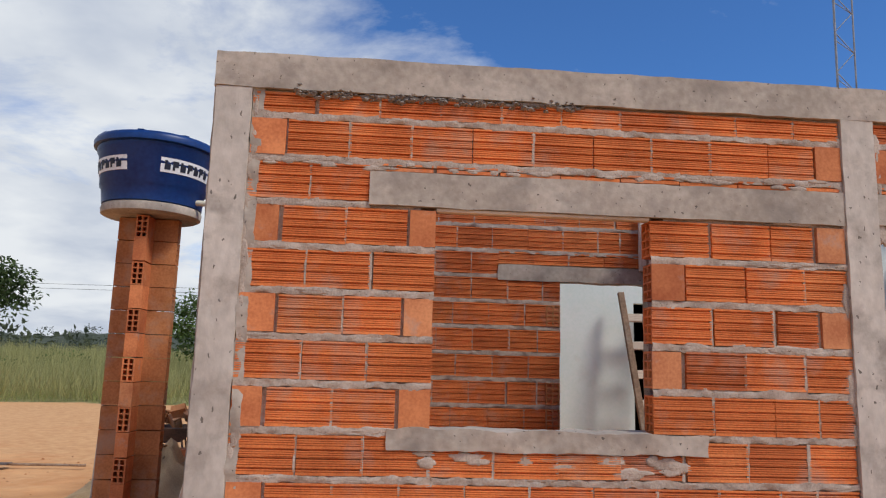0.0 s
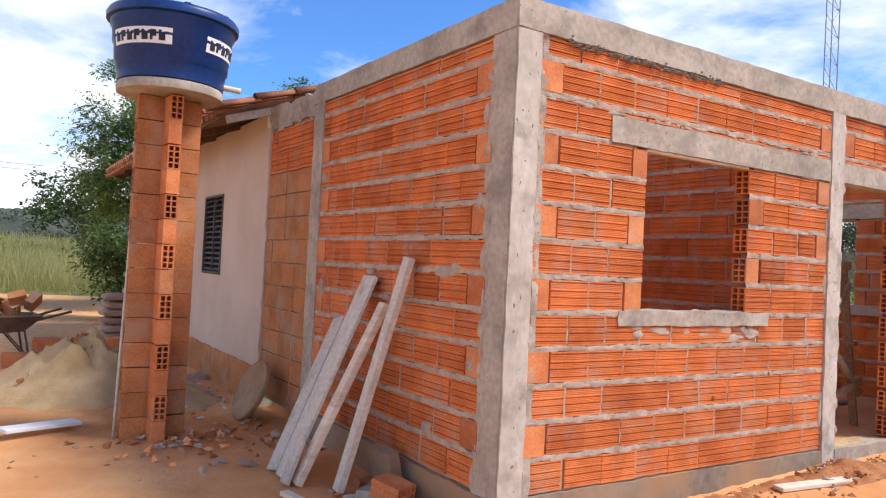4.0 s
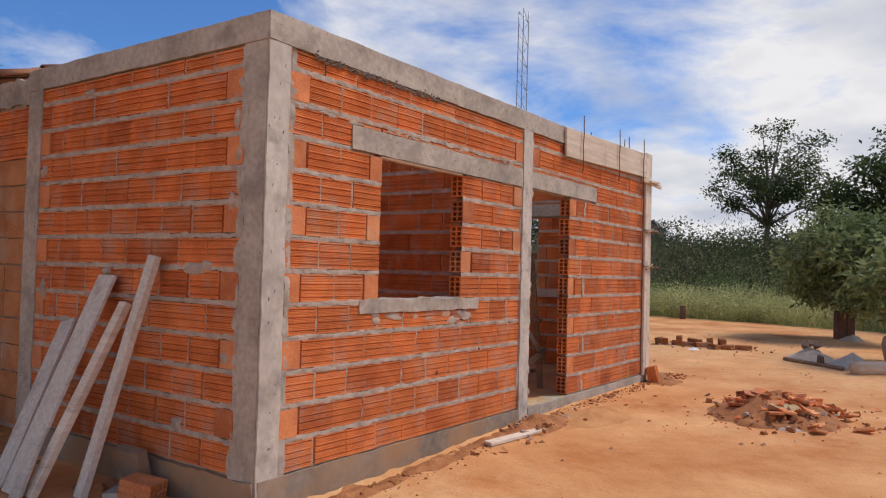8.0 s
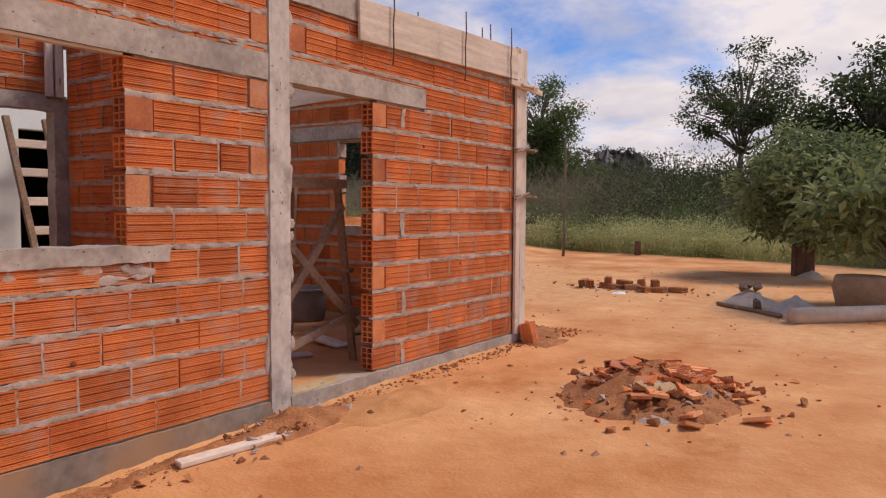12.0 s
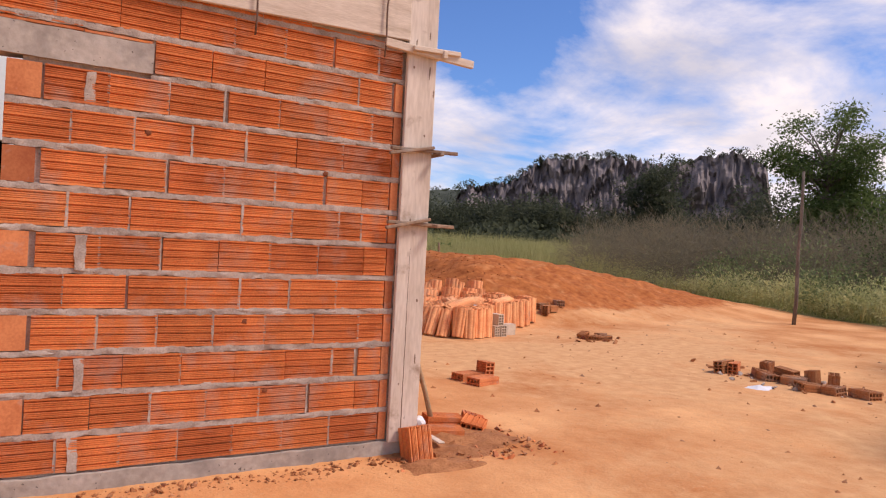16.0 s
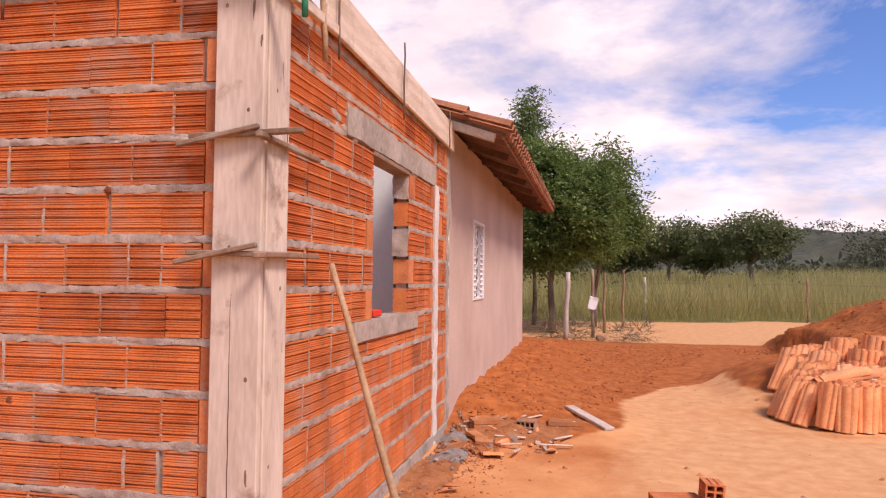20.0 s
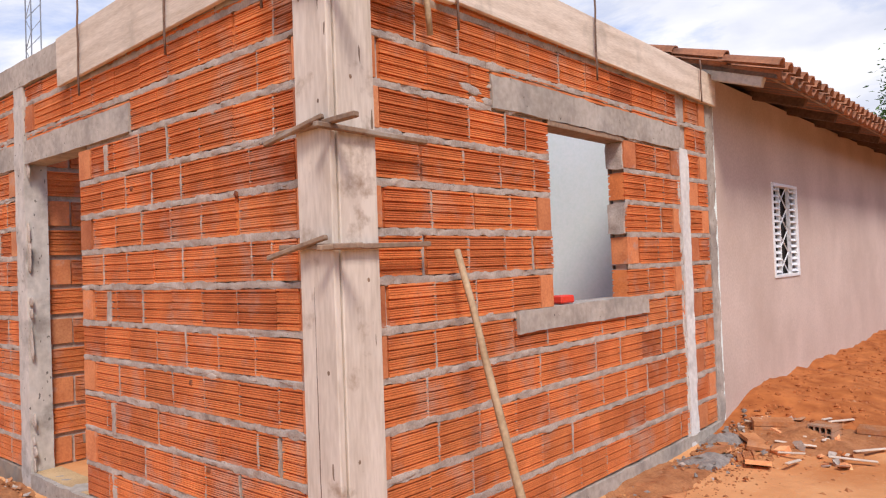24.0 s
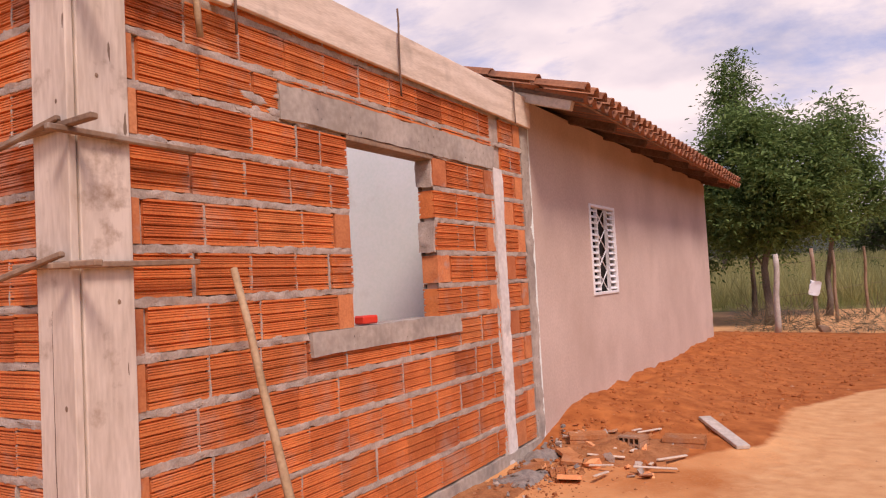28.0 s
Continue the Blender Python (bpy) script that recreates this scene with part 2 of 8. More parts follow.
GREYWOOD = surface("grey cement-stained plank", (0.42, 0.37, 0.31), (0.67, 0.60, 0.515), 4, 40, 0.85, 0.4, 0.003, stain=(0.34, 0.27, 0.2),
                   stain_scale=4, stain_at=(0.55, 0.75), spread=0.1)
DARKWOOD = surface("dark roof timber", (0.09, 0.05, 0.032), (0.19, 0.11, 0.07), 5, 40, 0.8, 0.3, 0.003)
TRESTLE = surface("rough brown timber", (0.20, 0.125, 0.08), (0.36, 0.24, 0.155), 5, 40, 0.85, 0.4, 0.003, stain=(0.40, 0.35, 0.29), stain_scale=4,
                  stain_at=(0.55, 0.75))
POLE = surface("debarked pole", (0.33, 0.21, 0.11), (0.52, 0.36, 0.21), 8, 60, 0.7, 0.3, 0.003)
STEEL = surface("rusty reinforcing bar", (0.14, 0.085, 0.06), (0.26, 0.16, 0.11), 20, 120, 0.8, 0.2, 0.001, metal=0.3)
GREYSTEEL = surface("bright lattice steel", (0.22, 0.23, 0.25), (0.36, 0.37, 0.39), 20, 120, 0.5, 0.1, 0.001, metal=0.4)
ROOF_OLD = surface("aged roof tile clay", (0.22, 0.09, 0.048), (0.42, 0.175, 0.088), 6, 50, 0.9, 0.3, 0.003, stain=(0.20, 0.11, 0.07),
                   stain_scale=4, stain_at=(0.5, 0.75), spread=0.15)
DARKSTEEL = surface("dark window steel", (0.05, 0.045, 0.045), (0.10, 0.09, 0.09), 10, 80, 0.6, 0.1, 0.001)
WHITE = surface("white enamel", (0.72, 0.71, 0.70), (0.84, 0.83, 0.82), 4, 60, 0.4, 0.05, 0.001, stain=(0.55, 0.50, 0.45), stain_scale=7, stain_at=(0.65, 0.85))
TANK_BLUE = surface("blue polyethylene", (0.006, 0.028, 0.13), (0.012, 0.050, 0.20), 3, 30, 0.38, 0.05, 0.002, stain=(0.03, 0.055, 0.12), stain_scale=3,
                    stain_at=(0.6, 0.85))
# puts the shade of unlit rooms into the colour; also the barrow's rubber wheel
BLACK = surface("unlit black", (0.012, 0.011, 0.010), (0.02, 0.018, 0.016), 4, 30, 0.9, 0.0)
LETTER = surface("black lettering", (0.014, 0.016, 0.03), (0.022, 0.024, 0.04), 8, 60, 0.5, 0.0)
PVC = surface("cream pvc pipe", (0.62, 0.56, 0.42), (0.72, 0.66, 0.52), 8, 60, 0.45, 0.05, 0.001)
RED = surface("red plastic", (0.62, 0.04, 0.02), (0.75, 0.06, 0.03), 8, 60, 0.4, 0.05, 0.001)
GREEN = surface("green plastic", (0.02, 0.22, 0.12), (0.03, 0.32, 0.18), 8, 60, 0.4, 0.05, 0.001)
DIRT = surface("rubble dirt", (0.27, 0.100, 0.036), (0.46, 0.20, 0.080), 9, 60, 0.97, 0.8, 0.02)
CEMENT = surface("damp cement mix", (0.52, 0.41, 0.30), (0.68, 0.56, 0.43), 7, 60, 0.95, 0.8, 0.015)
TUBCLAY = surface("brown earthen tub", (0.30, 0.18, 0.10), (0.42, 0.27, 0.165), 7, 50, 0.92, 0.5, 0.006)
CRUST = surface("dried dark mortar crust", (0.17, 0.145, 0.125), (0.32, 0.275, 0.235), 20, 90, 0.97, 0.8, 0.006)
SPILL = surface("trodden sandy earth", (0.45, 0.195, 0.066), (0.63, 0.315, 0.128), 5, 70, 0.97, 0.6, 0.01)
PLINTH = surface("earth-stained plinth concrete", (0.16, 0.130, 0.102), (0.32, 0.265, 0.21), 1.8, 16, 0.92, 0.45, 0.006, stain=(0.36, 0.215, 0.12), stain_scale=1.6,
                 stain_at=(0.40, 0.60))
LIMEWASH = surface("limewashed concrete", (0.60, 0.56, 0.51), (0.80, 0.76, 0.70), 3, 24, 0.92, 0.4, 0.005, stain=(0.46, 0.41, 0.36), stain_scale=5, stain_at=(0.56, 0.72))
RED_SOIL = surface("red soil clods", (0.27, 0.076, 0.020), (0.50, 0.17, 0.052), 9, 60, 0.97, 0.6, 0.01)
SAND = surface("building sand", (0.40, 0.255, 0.120), (0.60, 0.415, 0.220), 4, 90, 0.98, 0.8, 0.02)
BAG = surface("cement bag paper", (0.30, 0.195, 0.145), (0.47, 0.32, 0.245), 6, 50, 0.85, 0.3, 0.005, spread=0.1)
BARK = surface("tree bark", (0.10, 0.08, 0.062), (0.24, 0.20, 0.16), 8, 50, 0.95, 0.7, 0.02, stretch=(1, 1, 0.35))
PALEBARK = surface("pale bark", (0.26, 0.24, 0.21), (0.42, 0.39, 0.35), 8, 50, 0.95, 0.5, 0.02, stretch=(1, 1, 0.35))


def leaf_material(name, dark, light, through_=0.35):
    """Leaves that let some light through, with a colour of their own each."""
    m = bpy.data.materials.new(name)
    n, l, bsdf = link_nodes(m)
    geo = n.new("ShaderNodeNewGeometry")
    big = n.new("ShaderNodeTexNoise")
    big.inputs["Scale"].default_value = 0.45
    l.new(geo.outputs["Position"], big.inputs["Vector"])
    add = n.new("ShaderNodeMath")
    add.operation = "MULTIPLY_ADD"
    add.inputs[1].default_value = 0.5
    l.new(geo.outputs["Random Per Island"], add.inputs[0])
    sc = n.new("ShaderNodeMath")
    sc.operation = "MULTIPLY"
    sc.inputs[1].default_value = 0.6
    l.new(big.outputs["Fac"], sc.inputs[0])
    l.new(sc.outputs[0], add.inputs[2])
    ramp = n.new("ShaderNodeValToRGB")
    ramp.color_ramp.elements[0].position, ramp.color_ramp.elements[1].position = 0.2, 0.8
    ramp.color_ramp.elements[0].color, ramp.color_ramp.elements[1].color = (*dark, 1), (*light, 1)
    l.new(add.outputs[0], ramp.inputs[0])
    l.new(ramp.outputs[0], bsdf.inputs["Base Color"])
    bsdf.inputs["Roughness"].default_value = 0.7
    bsdf.inputs["Specular IOR Level"].default_value = 0.12
    tr = n.new("ShaderNodeBsdfTranslucent")
    l.new(ramp.outputs[0], tr.inputs[0])
    mx = n.new("ShaderNodeMixShader")
    mx.inputs[0].default_value = through_
    l.new(bsdf.outputs[0], mx.inputs[1])
    l.new(tr.outputs[0], mx.inputs[2])
    l.new(mx.outputs[0], n["Material Output"].inputs[0])
    return m


LEAF = leaf_material("broad leaves", (0.050, 0.085, 0.026), (0.17, 0.235, 0.078))
LEAF_FRUIT = leaf_material("glossy fruit tree leaves", (0.080, 0.120, 0.046), (0.30, 0.36, 0.16))
LEAF_MID = leaf_material("field tree leaves", (0.080, 0.105, 0.046), (0.20, 0.24, 0.11))
# greyed and lifted: the haze of distance is put into this leaf colour
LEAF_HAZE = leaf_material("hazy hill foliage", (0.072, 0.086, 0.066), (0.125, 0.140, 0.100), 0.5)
LEAF_DARK = leaf_material("dark leaves", (0.034, 0.056, 0.022), (0.110, 0.150, 0.056))
LEAF_FEATHER = leaf_material("feathery leaves", (0.066, 0.118, 0.036), (0.22, 0.325, 0.105))
# greyed a little as well, haze mixed into the base colour
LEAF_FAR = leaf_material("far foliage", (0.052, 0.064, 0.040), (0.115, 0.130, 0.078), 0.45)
SCRUB = leaf_material("grey scrub", (0.145, 0.125, 0.085), (0.27, 0.235, 0.150), 0.5)
GRASS = leaf_material("tall grass", (0.28, 0.275, 0.105), (0.50, 0.465, 0.205), 0.45)
GRASS_GREEN = leaf_material("green grass", (0.24, 0.28, 0.095), (0.45, 0.47, 0.19), 0.45)
WEED = leaf_material("pale weeds", (0.35, 0.37, 0.15), (0.60, 0.59, 0.29), 0.5)


def ground_material():
    """Ochre earth with a bank of red soil by the house, pale trodden patches, and grassland beyond the yard."""
    m = bpy.data.materials.new("earth yard")
    n, l, bsdf = link_nodes(m)
    geo = n.new("ShaderNodeNewGeometry")
    at = n.new("ShaderNodeAttribute")
    at.attribute_name = "soil"
    sep = n.new("ShaderNodeSeparateColor")
    l.new(at.outputs["Color"], sep.inputs[0])

    def tex(scale, detail=6, rough=0.55):
        t = n.new("ShaderNodeTexNoise")
        t.inputs["Scale"].default_value, t.inputs["Detail"].default_value, t.inputs["Roughness"].default_value = scale, detail, rough
        l.new(geo.outputs["Position"], t.inputs["Vector"])
        return t.outputs["Fac"]

    def ramp(f, p0, c0, p1, c1):
        r = n.new("ShaderNodeValToRGB")
        r.color_ramp.elements[0].position, r.color_ramp.elements[1].position = p0, p1
        r.color_ramp.elements[0].color, r.color_ramp.elements[1].color = (*c0, 1), (*c1, 1)
        l.new(f, r.inputs[0])
        return r.outputs[0]

    def mix(f, a, b):
        x = n.new("ShaderNodeMixRGB")
        l.new(f, x.inputs[0])
        l.new(a, x.inputs[1])
        l.new(b, x.inputs[2])
        return x.outputs[0]

    patches, grit, lumps = tex(0.7, 8, 0.6), tex(45, 5), tex(7, 6)
    earth = ramp(patches, 0.34, (0.49, 0.18, 0.056), 0.66, (0.79, 0.42, 0.185))
    earth = mix(ramp(grit, 0.55, (0, 0, 0), 0.75, (0.55, 0.55, 0.55)), earth, ramp(lumps, 0.3, (0.36, 0.17, 0.07), 0.7, (0.70, 0.46, 0.25)))
    red = ramp(lumps, 0.3, (0.29, 0.080, 0.021), 0.72, (0.54, 0.185, 0.055))
    grass = ramp(patches, 0.35, (0.20, 0.20, 0.075), 0.65, (0.33, 0.30, 0.125))
    pale = ramp(lumps, 0.3, (0.60, 0.305, 0.130), 0.7, (0.73, 0.42, 0.200))
    wob = n.new("ShaderNodeMath")
    wob.operation = "MULTIPLY_ADD"
    wob.inputs[1].default_value, wob.inputs[2].default_value = 0.5, -0.25
    l.new(tex(3.0, 8, 0.65), wob.inputs[0])

    def edge(channel):
        a = n.new("ShaderNodeMath")
        a.operation = "ADD"
        l.new(sep.outputs[channel], a.inputs[0])
        l.new(wob.outputs[0], a.inputs[1])
        return ramp(a.outputs[0], 0.42, (0, 0, 0), 0.58, (1, 1, 1))

    col = mix(edge(2), earth, pale)
    col = mix(edge(0), col, red)
    col = mix(edge(1), col, grass)
    l.new(col, bsdf.inputs["Base Color"])
    bsdf.inputs["Roughness"].default_value = 0.97
    bsdf.inputs["Specular IOR Level"].default_value = 0.15
    h = n.new("ShaderNodeMath")
    h.operation = "MULTIPLY_ADD"
    h.inputs[1].default_value = 0.35
    l.new(grit, h.inputs[0])
    l.new(lumps, h.inputs[2])
    bp = n.new("ShaderNodeBump")
    bp.inputs["Strength"].default_value, bp.inputs["Distance"].default_value = 0.6, 0.03
    l.new(h.outputs[0], bp.inputs["Height"])
    l.new(bp.outputs[0], bsdf.inputs["Normal"])
    return m


EARTH = ground_material()

# ---- building helpers ----
rng = random.Random(11)


def empty(name, m=None, label="", category="", group="", kind=""):
    e = new(name)
    e.empty_display_size = 0.1
    if m is not None:
        e.matrix_basis = m
    return tagged(e, label, category, group, kind)


def mesh_ob(name, verts, faces, material, parent=None, label="", smooth=False, m=None):
    me = bpy.data.meshes.new(name)
    me.from_pydata([tuple(v) for v in verts], [], faces)
    me.materials.append(material)
    if smooth:
        me.polygons.foreach_set("use_smooth", [True] * len(me.polygons))
        me.set_sharp_from_angle(angle=radians(48))
    ob = new(name, me)
    if parent is not None:
        ob.parent = parent
    if m is not None:
        ob.matrix_basis = m
    if label:
        ob["label"] = label
    return ob


def part(name, bm, material, parent=None, label="", smooth=False):
    me = bpy.data.meshes.new(name)
    bm.to_mesh(me)
    bm.free()
    me.materials.append(material)
    if smooth:
        me.polygons.foreach_set("use_smooth", [True] * len(me.polygons))
    ob = new(name, me)
    if parent is not None:
        ob.parent = parent
    if label:
        ob["label"] = label
    return ob


def add_box(bm, x0, x1, y0, y1, z0, z1, m=None, bevel=0.0):
    """One box into bm, its edges bevelled."""
    mm = Matrix.Translation(((x0 + x1) / 2, (y0 + y1) / 2, (z0 + z1) / 2)) @ Matrix.Diagonal((x1 - x0, y1 - y0, z1 - z0, 1))
    if m is not None:
        mm = m @ mm
    r = bmesh.ops.create_cube(bm, size=1, matrix=mm)
    if bevel:
        es = list({e for v in r["verts"] for e in v.link_edges})
        bmesh.ops.bevel(bm, geom=es, offset=bevel, segments=1, affect="EDGES")


def box(name, x0, x1, y0, y1, z0, z1, material, parent=None, label="", bevel=0.004, m=None):
    bm = bmesh.new()
    add_box(bm, x0, x1, y0, y1, z0, z1, m, bevel)
    return part(name, bm, material, parent, label)


def rough_box(name, x0, x1, y0, y1, z0, z1, material, parent=None, label="", step=0.06, amp=0.006, seed=0.0, m=None):
    """A box of cast concrete or timber whose faces and edges are uneven."""
    n = [max(1, round((b - a) / step)) for a, b in ((x0, x1), (y0, y1), (z0, z1))]
    lo, hi = (x0, y0, z0), (x1, y1, z1)
    ids, verts, faces = {}, [], []

    def vid(i, j, k):
        key = (i, j, k)
        if key not in ids:
            p = Vector([lo[a] + (hi[a] - lo[a]) * key[a] / n[a] for a in range(3)])
            d = noise.noise_vector(p * 7 + Vector((seed, seed, seed))) * amp + noise.noise_vector(p * 23 + Vector((seed, 0, 0))) * amp * 0.6
            if m is not None:
                p = m @ p
            ids[key] = len(verts)
            verts.append(p + d)
        return ids[key]

    for ax in range(3):
        b, c = (ax + 1) % 3, (ax + 2) % 3
        for side in (0, n[ax]):
            for p in range(n[b]):
                for q in range(n[c]):
                    quad = []
                    for dp, dq in ((0, 0), (1, 0), (1, 1), (0, 1)):
                        key = [0, 0, 0]
                        key[ax], key[b], key[c] = side, p + dp, q + dq
                        quad.append(vid(*key))
                    faces.append(quad if side else quad[::-1])
    return mesh_ob(name, verts, faces, material, parent, label, smooth=step < 0.09)


def tube(bm, pts, radii, sides=8, cap=True):
    """A tapered tube along points into bm."""
    rings = []
    for i, p in enumerate(pts):
        p = Vector(p)
        d = (Vector(pts[min(i + 1, len(pts) - 1)]) - Vector(pts[max(i - 1, 0)])).normalized()
        a = d.orthogonal().normalized() if abs(d.z) < 0.9 else Vector((1, 0, 0))
        a = (a - d * a.dot(d)).normalized()
        b = d.cross(a)
        rings.append([bm.verts.new(p + (a * math.cos(2 * math.pi * k / sides) + b * math.sin(2 * math.pi * k / sides)) * radii[i]) for k in range(sides)])
    for r0, r1 in zip(rings, rings[1:]):
        for k in range(sides):
            bm.faces.new((r0[k], r0[(k + 1) % sides], r1[(k + 1) % sides], r1[k]))
    if cap:
        bm.faces.new(rings[0][::-1])
        bm.faces.new(rings[-1])


def rod(name, p0, p1, r, material, parent=None, label="", r1=None, sides=8, bend=0.0):
    bm = bmesh.new()
    p0, p1 = Vector(p0), Vector(p1)
    pts = [p0.lerp(p1, i / 6) + Vector((bend * math.sin(i * 1.7), bend * math.cos(i * 2.3), 0)) for i in range(7)]
    rr = r if r1 is None else r1
    tube(bm, pts, [r + (rr - r) * i / 6 for i in range(7)], sides)
    return part(name, bm, material, parent, label, smooth=True)


def lathe(name, profile, material, parent=None, label="", sides=48, centre=(0, 0, 0), smooth=True):
    verts, faces = [], []
    for r, z in profile:
        for k in range(sides):
            a = 2 * math.pi * k / sides
            verts.append((centre[0] + r * math.cos(a), centre[1] + r * math.sin(a), centre[2] + z))
    for i in range(len(profile) - 1):
        for k in range(sides):
            k1 = (k + 1) % sides
            faces.append((i * sides + k, i * sides + k1, (i + 1) * sides + k1, (i + 1) * sides + k))
    faces.append(tuple(range(sides))[::-1])
    faces.append(tuple((len(profile) - 1) * sides + k for k in range(sides)))
    return mesh_ob(name, verts, faces, material, parent, label, smooth)


def plank(name, p0, p1, width, thick, material, parent=None, label="", up=(0, 0, 1), bevel=0.004):
    """A sawn board from p0 to p1, its broad face towards up."""
    p0, p1 = Vector(p0), Vector(p1)
    d = (p1 - p0).normalized()
    side = d.cross(Vector(up)).normalized()
    nrm = side.cross(d)
    m = Matrix((d, side, nrm)).transposed().to_4x4()
    m.translation = p0
    bm = bmesh.new()
    add_box(bm, 0, (p1 - p0).length, -width / 2, width / 2, -thick / 2, thick / 2, None, bevel)
    ob = part(name, bm, material, parent, label)
    ob.matrix_basis = m
    return ob


# ---- ground ----


def hash2(i, j, seed):
    h = (i.astype(np.int64) * 374761393 + j.astype(np.int64) * 668265263 + seed * 144665) & 0x7FFFFFFF
    h = ((h ^ (h >> 13)) * 1274126177) & 0x7FFFFFFF
    return ((h ^ (h >> 16)) & 0xFFFF) / 65535.0


def vnoise(x, y, seed=0):
    """Smooth value noise in 0 to 1."""
    xi, yi = np.floor(x), np.floor(y)
    fx, fy = x - xi, y - yi
    fx, fy = fx * fx * (3 - 2 * fx), fy * fy * (3 - 2 * fy)
    a, b = hash2(xi, yi, seed), hash2(xi + 1, yi, seed)
    c, d = hash2(xi, yi + 1, seed), hash2(xi + 1, yi + 1, seed)
    return (a * (1 - fx) + b * fx) * (1 - fy) + (c * (1 - fx) + d * fx) * fy


def fbm(x, y, seed=0, octaves=4):
    t, a, s = 0, 0.5, 0
    for o in range(octaves):
        t = t + a * vnoise(x * 2 ** o, y * 2 ** o, seed + o)
        s += a
        a *= 0.5
    return t / s


def smooth_step(a, b, v):
    t = np.clip((v - a) / (b - a), 0, 1)
    return t * t * (3 - 2 * t)


def mound_height(x, y):
    """The heap of red soil behind the roof tiles: a steep cut side to the west, a long slope to the east."""
    side = x - 0.06 * (y - 13) + 0.7 * (fbm(x * 0.9, y * 0.9, 91) - 0.5)
    west = 0.5 * smooth_step(10.25, 10.6, side) + 0.5 * smooth_step(10.5, 12.0, side)
    east = 1 - smooth_step(12.0, 24.0, x)
    south = smooth_step(8.9, 12.6, y - 0.05 * (x - 11))
    north = 1 - smooth_step(14.5, 19.0, y)
    apron = 0.34 * smooth_step(9.1, 10.4, y) * smooth_step(8.2, 9.3, x) * (1 - smooth_step(11.0, 13.0, x)) * (1 - smooth_step(11.2, 13.0, y))
    return np.maximum(1.12 * west * east * south * north, apron)


def bank_height(x, y):
    """Soil thrown up against the house's long wall."""
    return 0.20 * (1 - smooth_step(5.7, 7.6, x)) * smooth_step(4.5, 5.4, x) * smooth_step(6.6, 8.3, y) * (1 - smooth_step(15.0, 18.0, y))


def ground_height(x, y):
    x, y = np.asarray(x, float), np.asarray(y, float)
    base = 0.04 + 0.12 * smooth_step(-0.5, 3.5, x)
    base = base + 0.05 * (fbm(x * 0.35, y * 0.35, 3) - 0.5) + 0.03 * (fbm(x * 2.2, y * 2.2, 9) - 0.5)
    heap = mound_height(x, y)
    bank = bank_height(x, y)
    rough = 0.22 * (fbm(x * 2.8, y * 2.8, 21, 5) - 0.45) * np.clip(heap * 2 + bank * 4, 0, 1)
    out = np.hypot(x - 4, y - 3)
    far = smooth_step(40, 160, out) * 1.2 * (fbm(x * 0.02, y * 0.02, 5) - 0.5) + 0.9 * smooth_step(26, 60, out)
    return base + heap + bank + rough + far


def gz(x, y):
    """Height of the ground at one place, from the sheet itself."""
    i = min(max(int(np.searchsorted(GX, x)) - 1, 0), len(GX) - 2)
    j = min(max(int(np.searchsorted(GY, y)) - 1, 0), len(GY) - 2)
    u, v = (x - GX[i]) / (GX[i + 1] - GX[i]), (y - GY[j]) / (GY[j + 1] - GY[j])
    return float((gzz[j, i] * (1 - u) + gzz[j, i + 1] * u) * (1 - v) + (gzz[j + 1, i] * (1 - u) + gzz[j + 1, i + 1] * u) * v)


def yard_edge(x, y):
    """0 inside the bare yard, 1 out in the grass."""
    d_e = smooth_step(-0.8, 0.8, x - (20.5 + 0.22 * (y - 8)) + 1.6 * (fbm(x * 0.4, y * 0.4, 31) - 0.5))
    d_n = smooth_step(-0.8, 0.8, y - (25.0 + 2.0 * smooth_step(6, 14, x)) + 2.0 * (fbm(x * 0.4, y * 0.4, 37) - 0.5))
    d_s = smooth_step(0, 3, -22 - y)
    d_w = smooth_step(0, 3, -24 - x)
    near = np.maximum(np.maximum(d_e, d_n), np.maximum(d_s, d_w))
    return near


def axis(lo, hi, step, far):
    mid = np.arange(lo, hi + step / 2, step)
    out, s, v = [], step, hi
    while v < far:
        s *= 1.22
        v += s
        out.append(v)
    left, s, v = [], step, lo
    while v > -far:
        s *= 1.22
        v -= s
        left.append(v)
    return np.concatenate([np.array(left[::-1]), mid, np.array(out)])


GX, GY = axis(-7.0, 17.0, 0.10, 3500.0), axis(-2.0, 20.0, 0.10, 3500.0)
gxx, gyy = np.meshgrid(GX, GY)
gzz = ground_height(gxx, gyy)
inside = (gxx > -0.75) & (gxx < 5.5) & (gyy > 3.4) & (gyy < 7.2)
gzz = np.where(inside, 0.235 + 0.02 * fbm(gxx * 3, gyy * 3, 8), gzz)
gverts = np.stack([gxx.ravel(), gyy.ravel(), gzz.ravel()], 1)
nx_, ny_ = len(GX), len(GY)
gi = (np.arange(ny_ - 1)[:, None] * nx_ + np.arange(nx_ - 1)[None, :]).ravel()
gfaces = np.stack([gi, gi + 1, gi + 1 + nx_, gi + nx_], 1)
gme = bpy.data.meshes.new("ground")
gme.from_pydata(gverts.tolist(), [], gfaces.tolist())
gme.materials.append(EARTH)
gme.polygons.foreach_set("use_smooth", [True] * len(gme.polygons))
soil = gme.color_attributes.new("soil", "FLOAT_COLOR", "POINT")
cut_side = gxx - 0.06 * (gyy - 13)
red_soil = np.clip(mound_height(gxx, gyy) * 4.0, 0, 1) * (0.60 + 0.4 * (1 - smooth_step(10.9, 11.6, cut_side)))
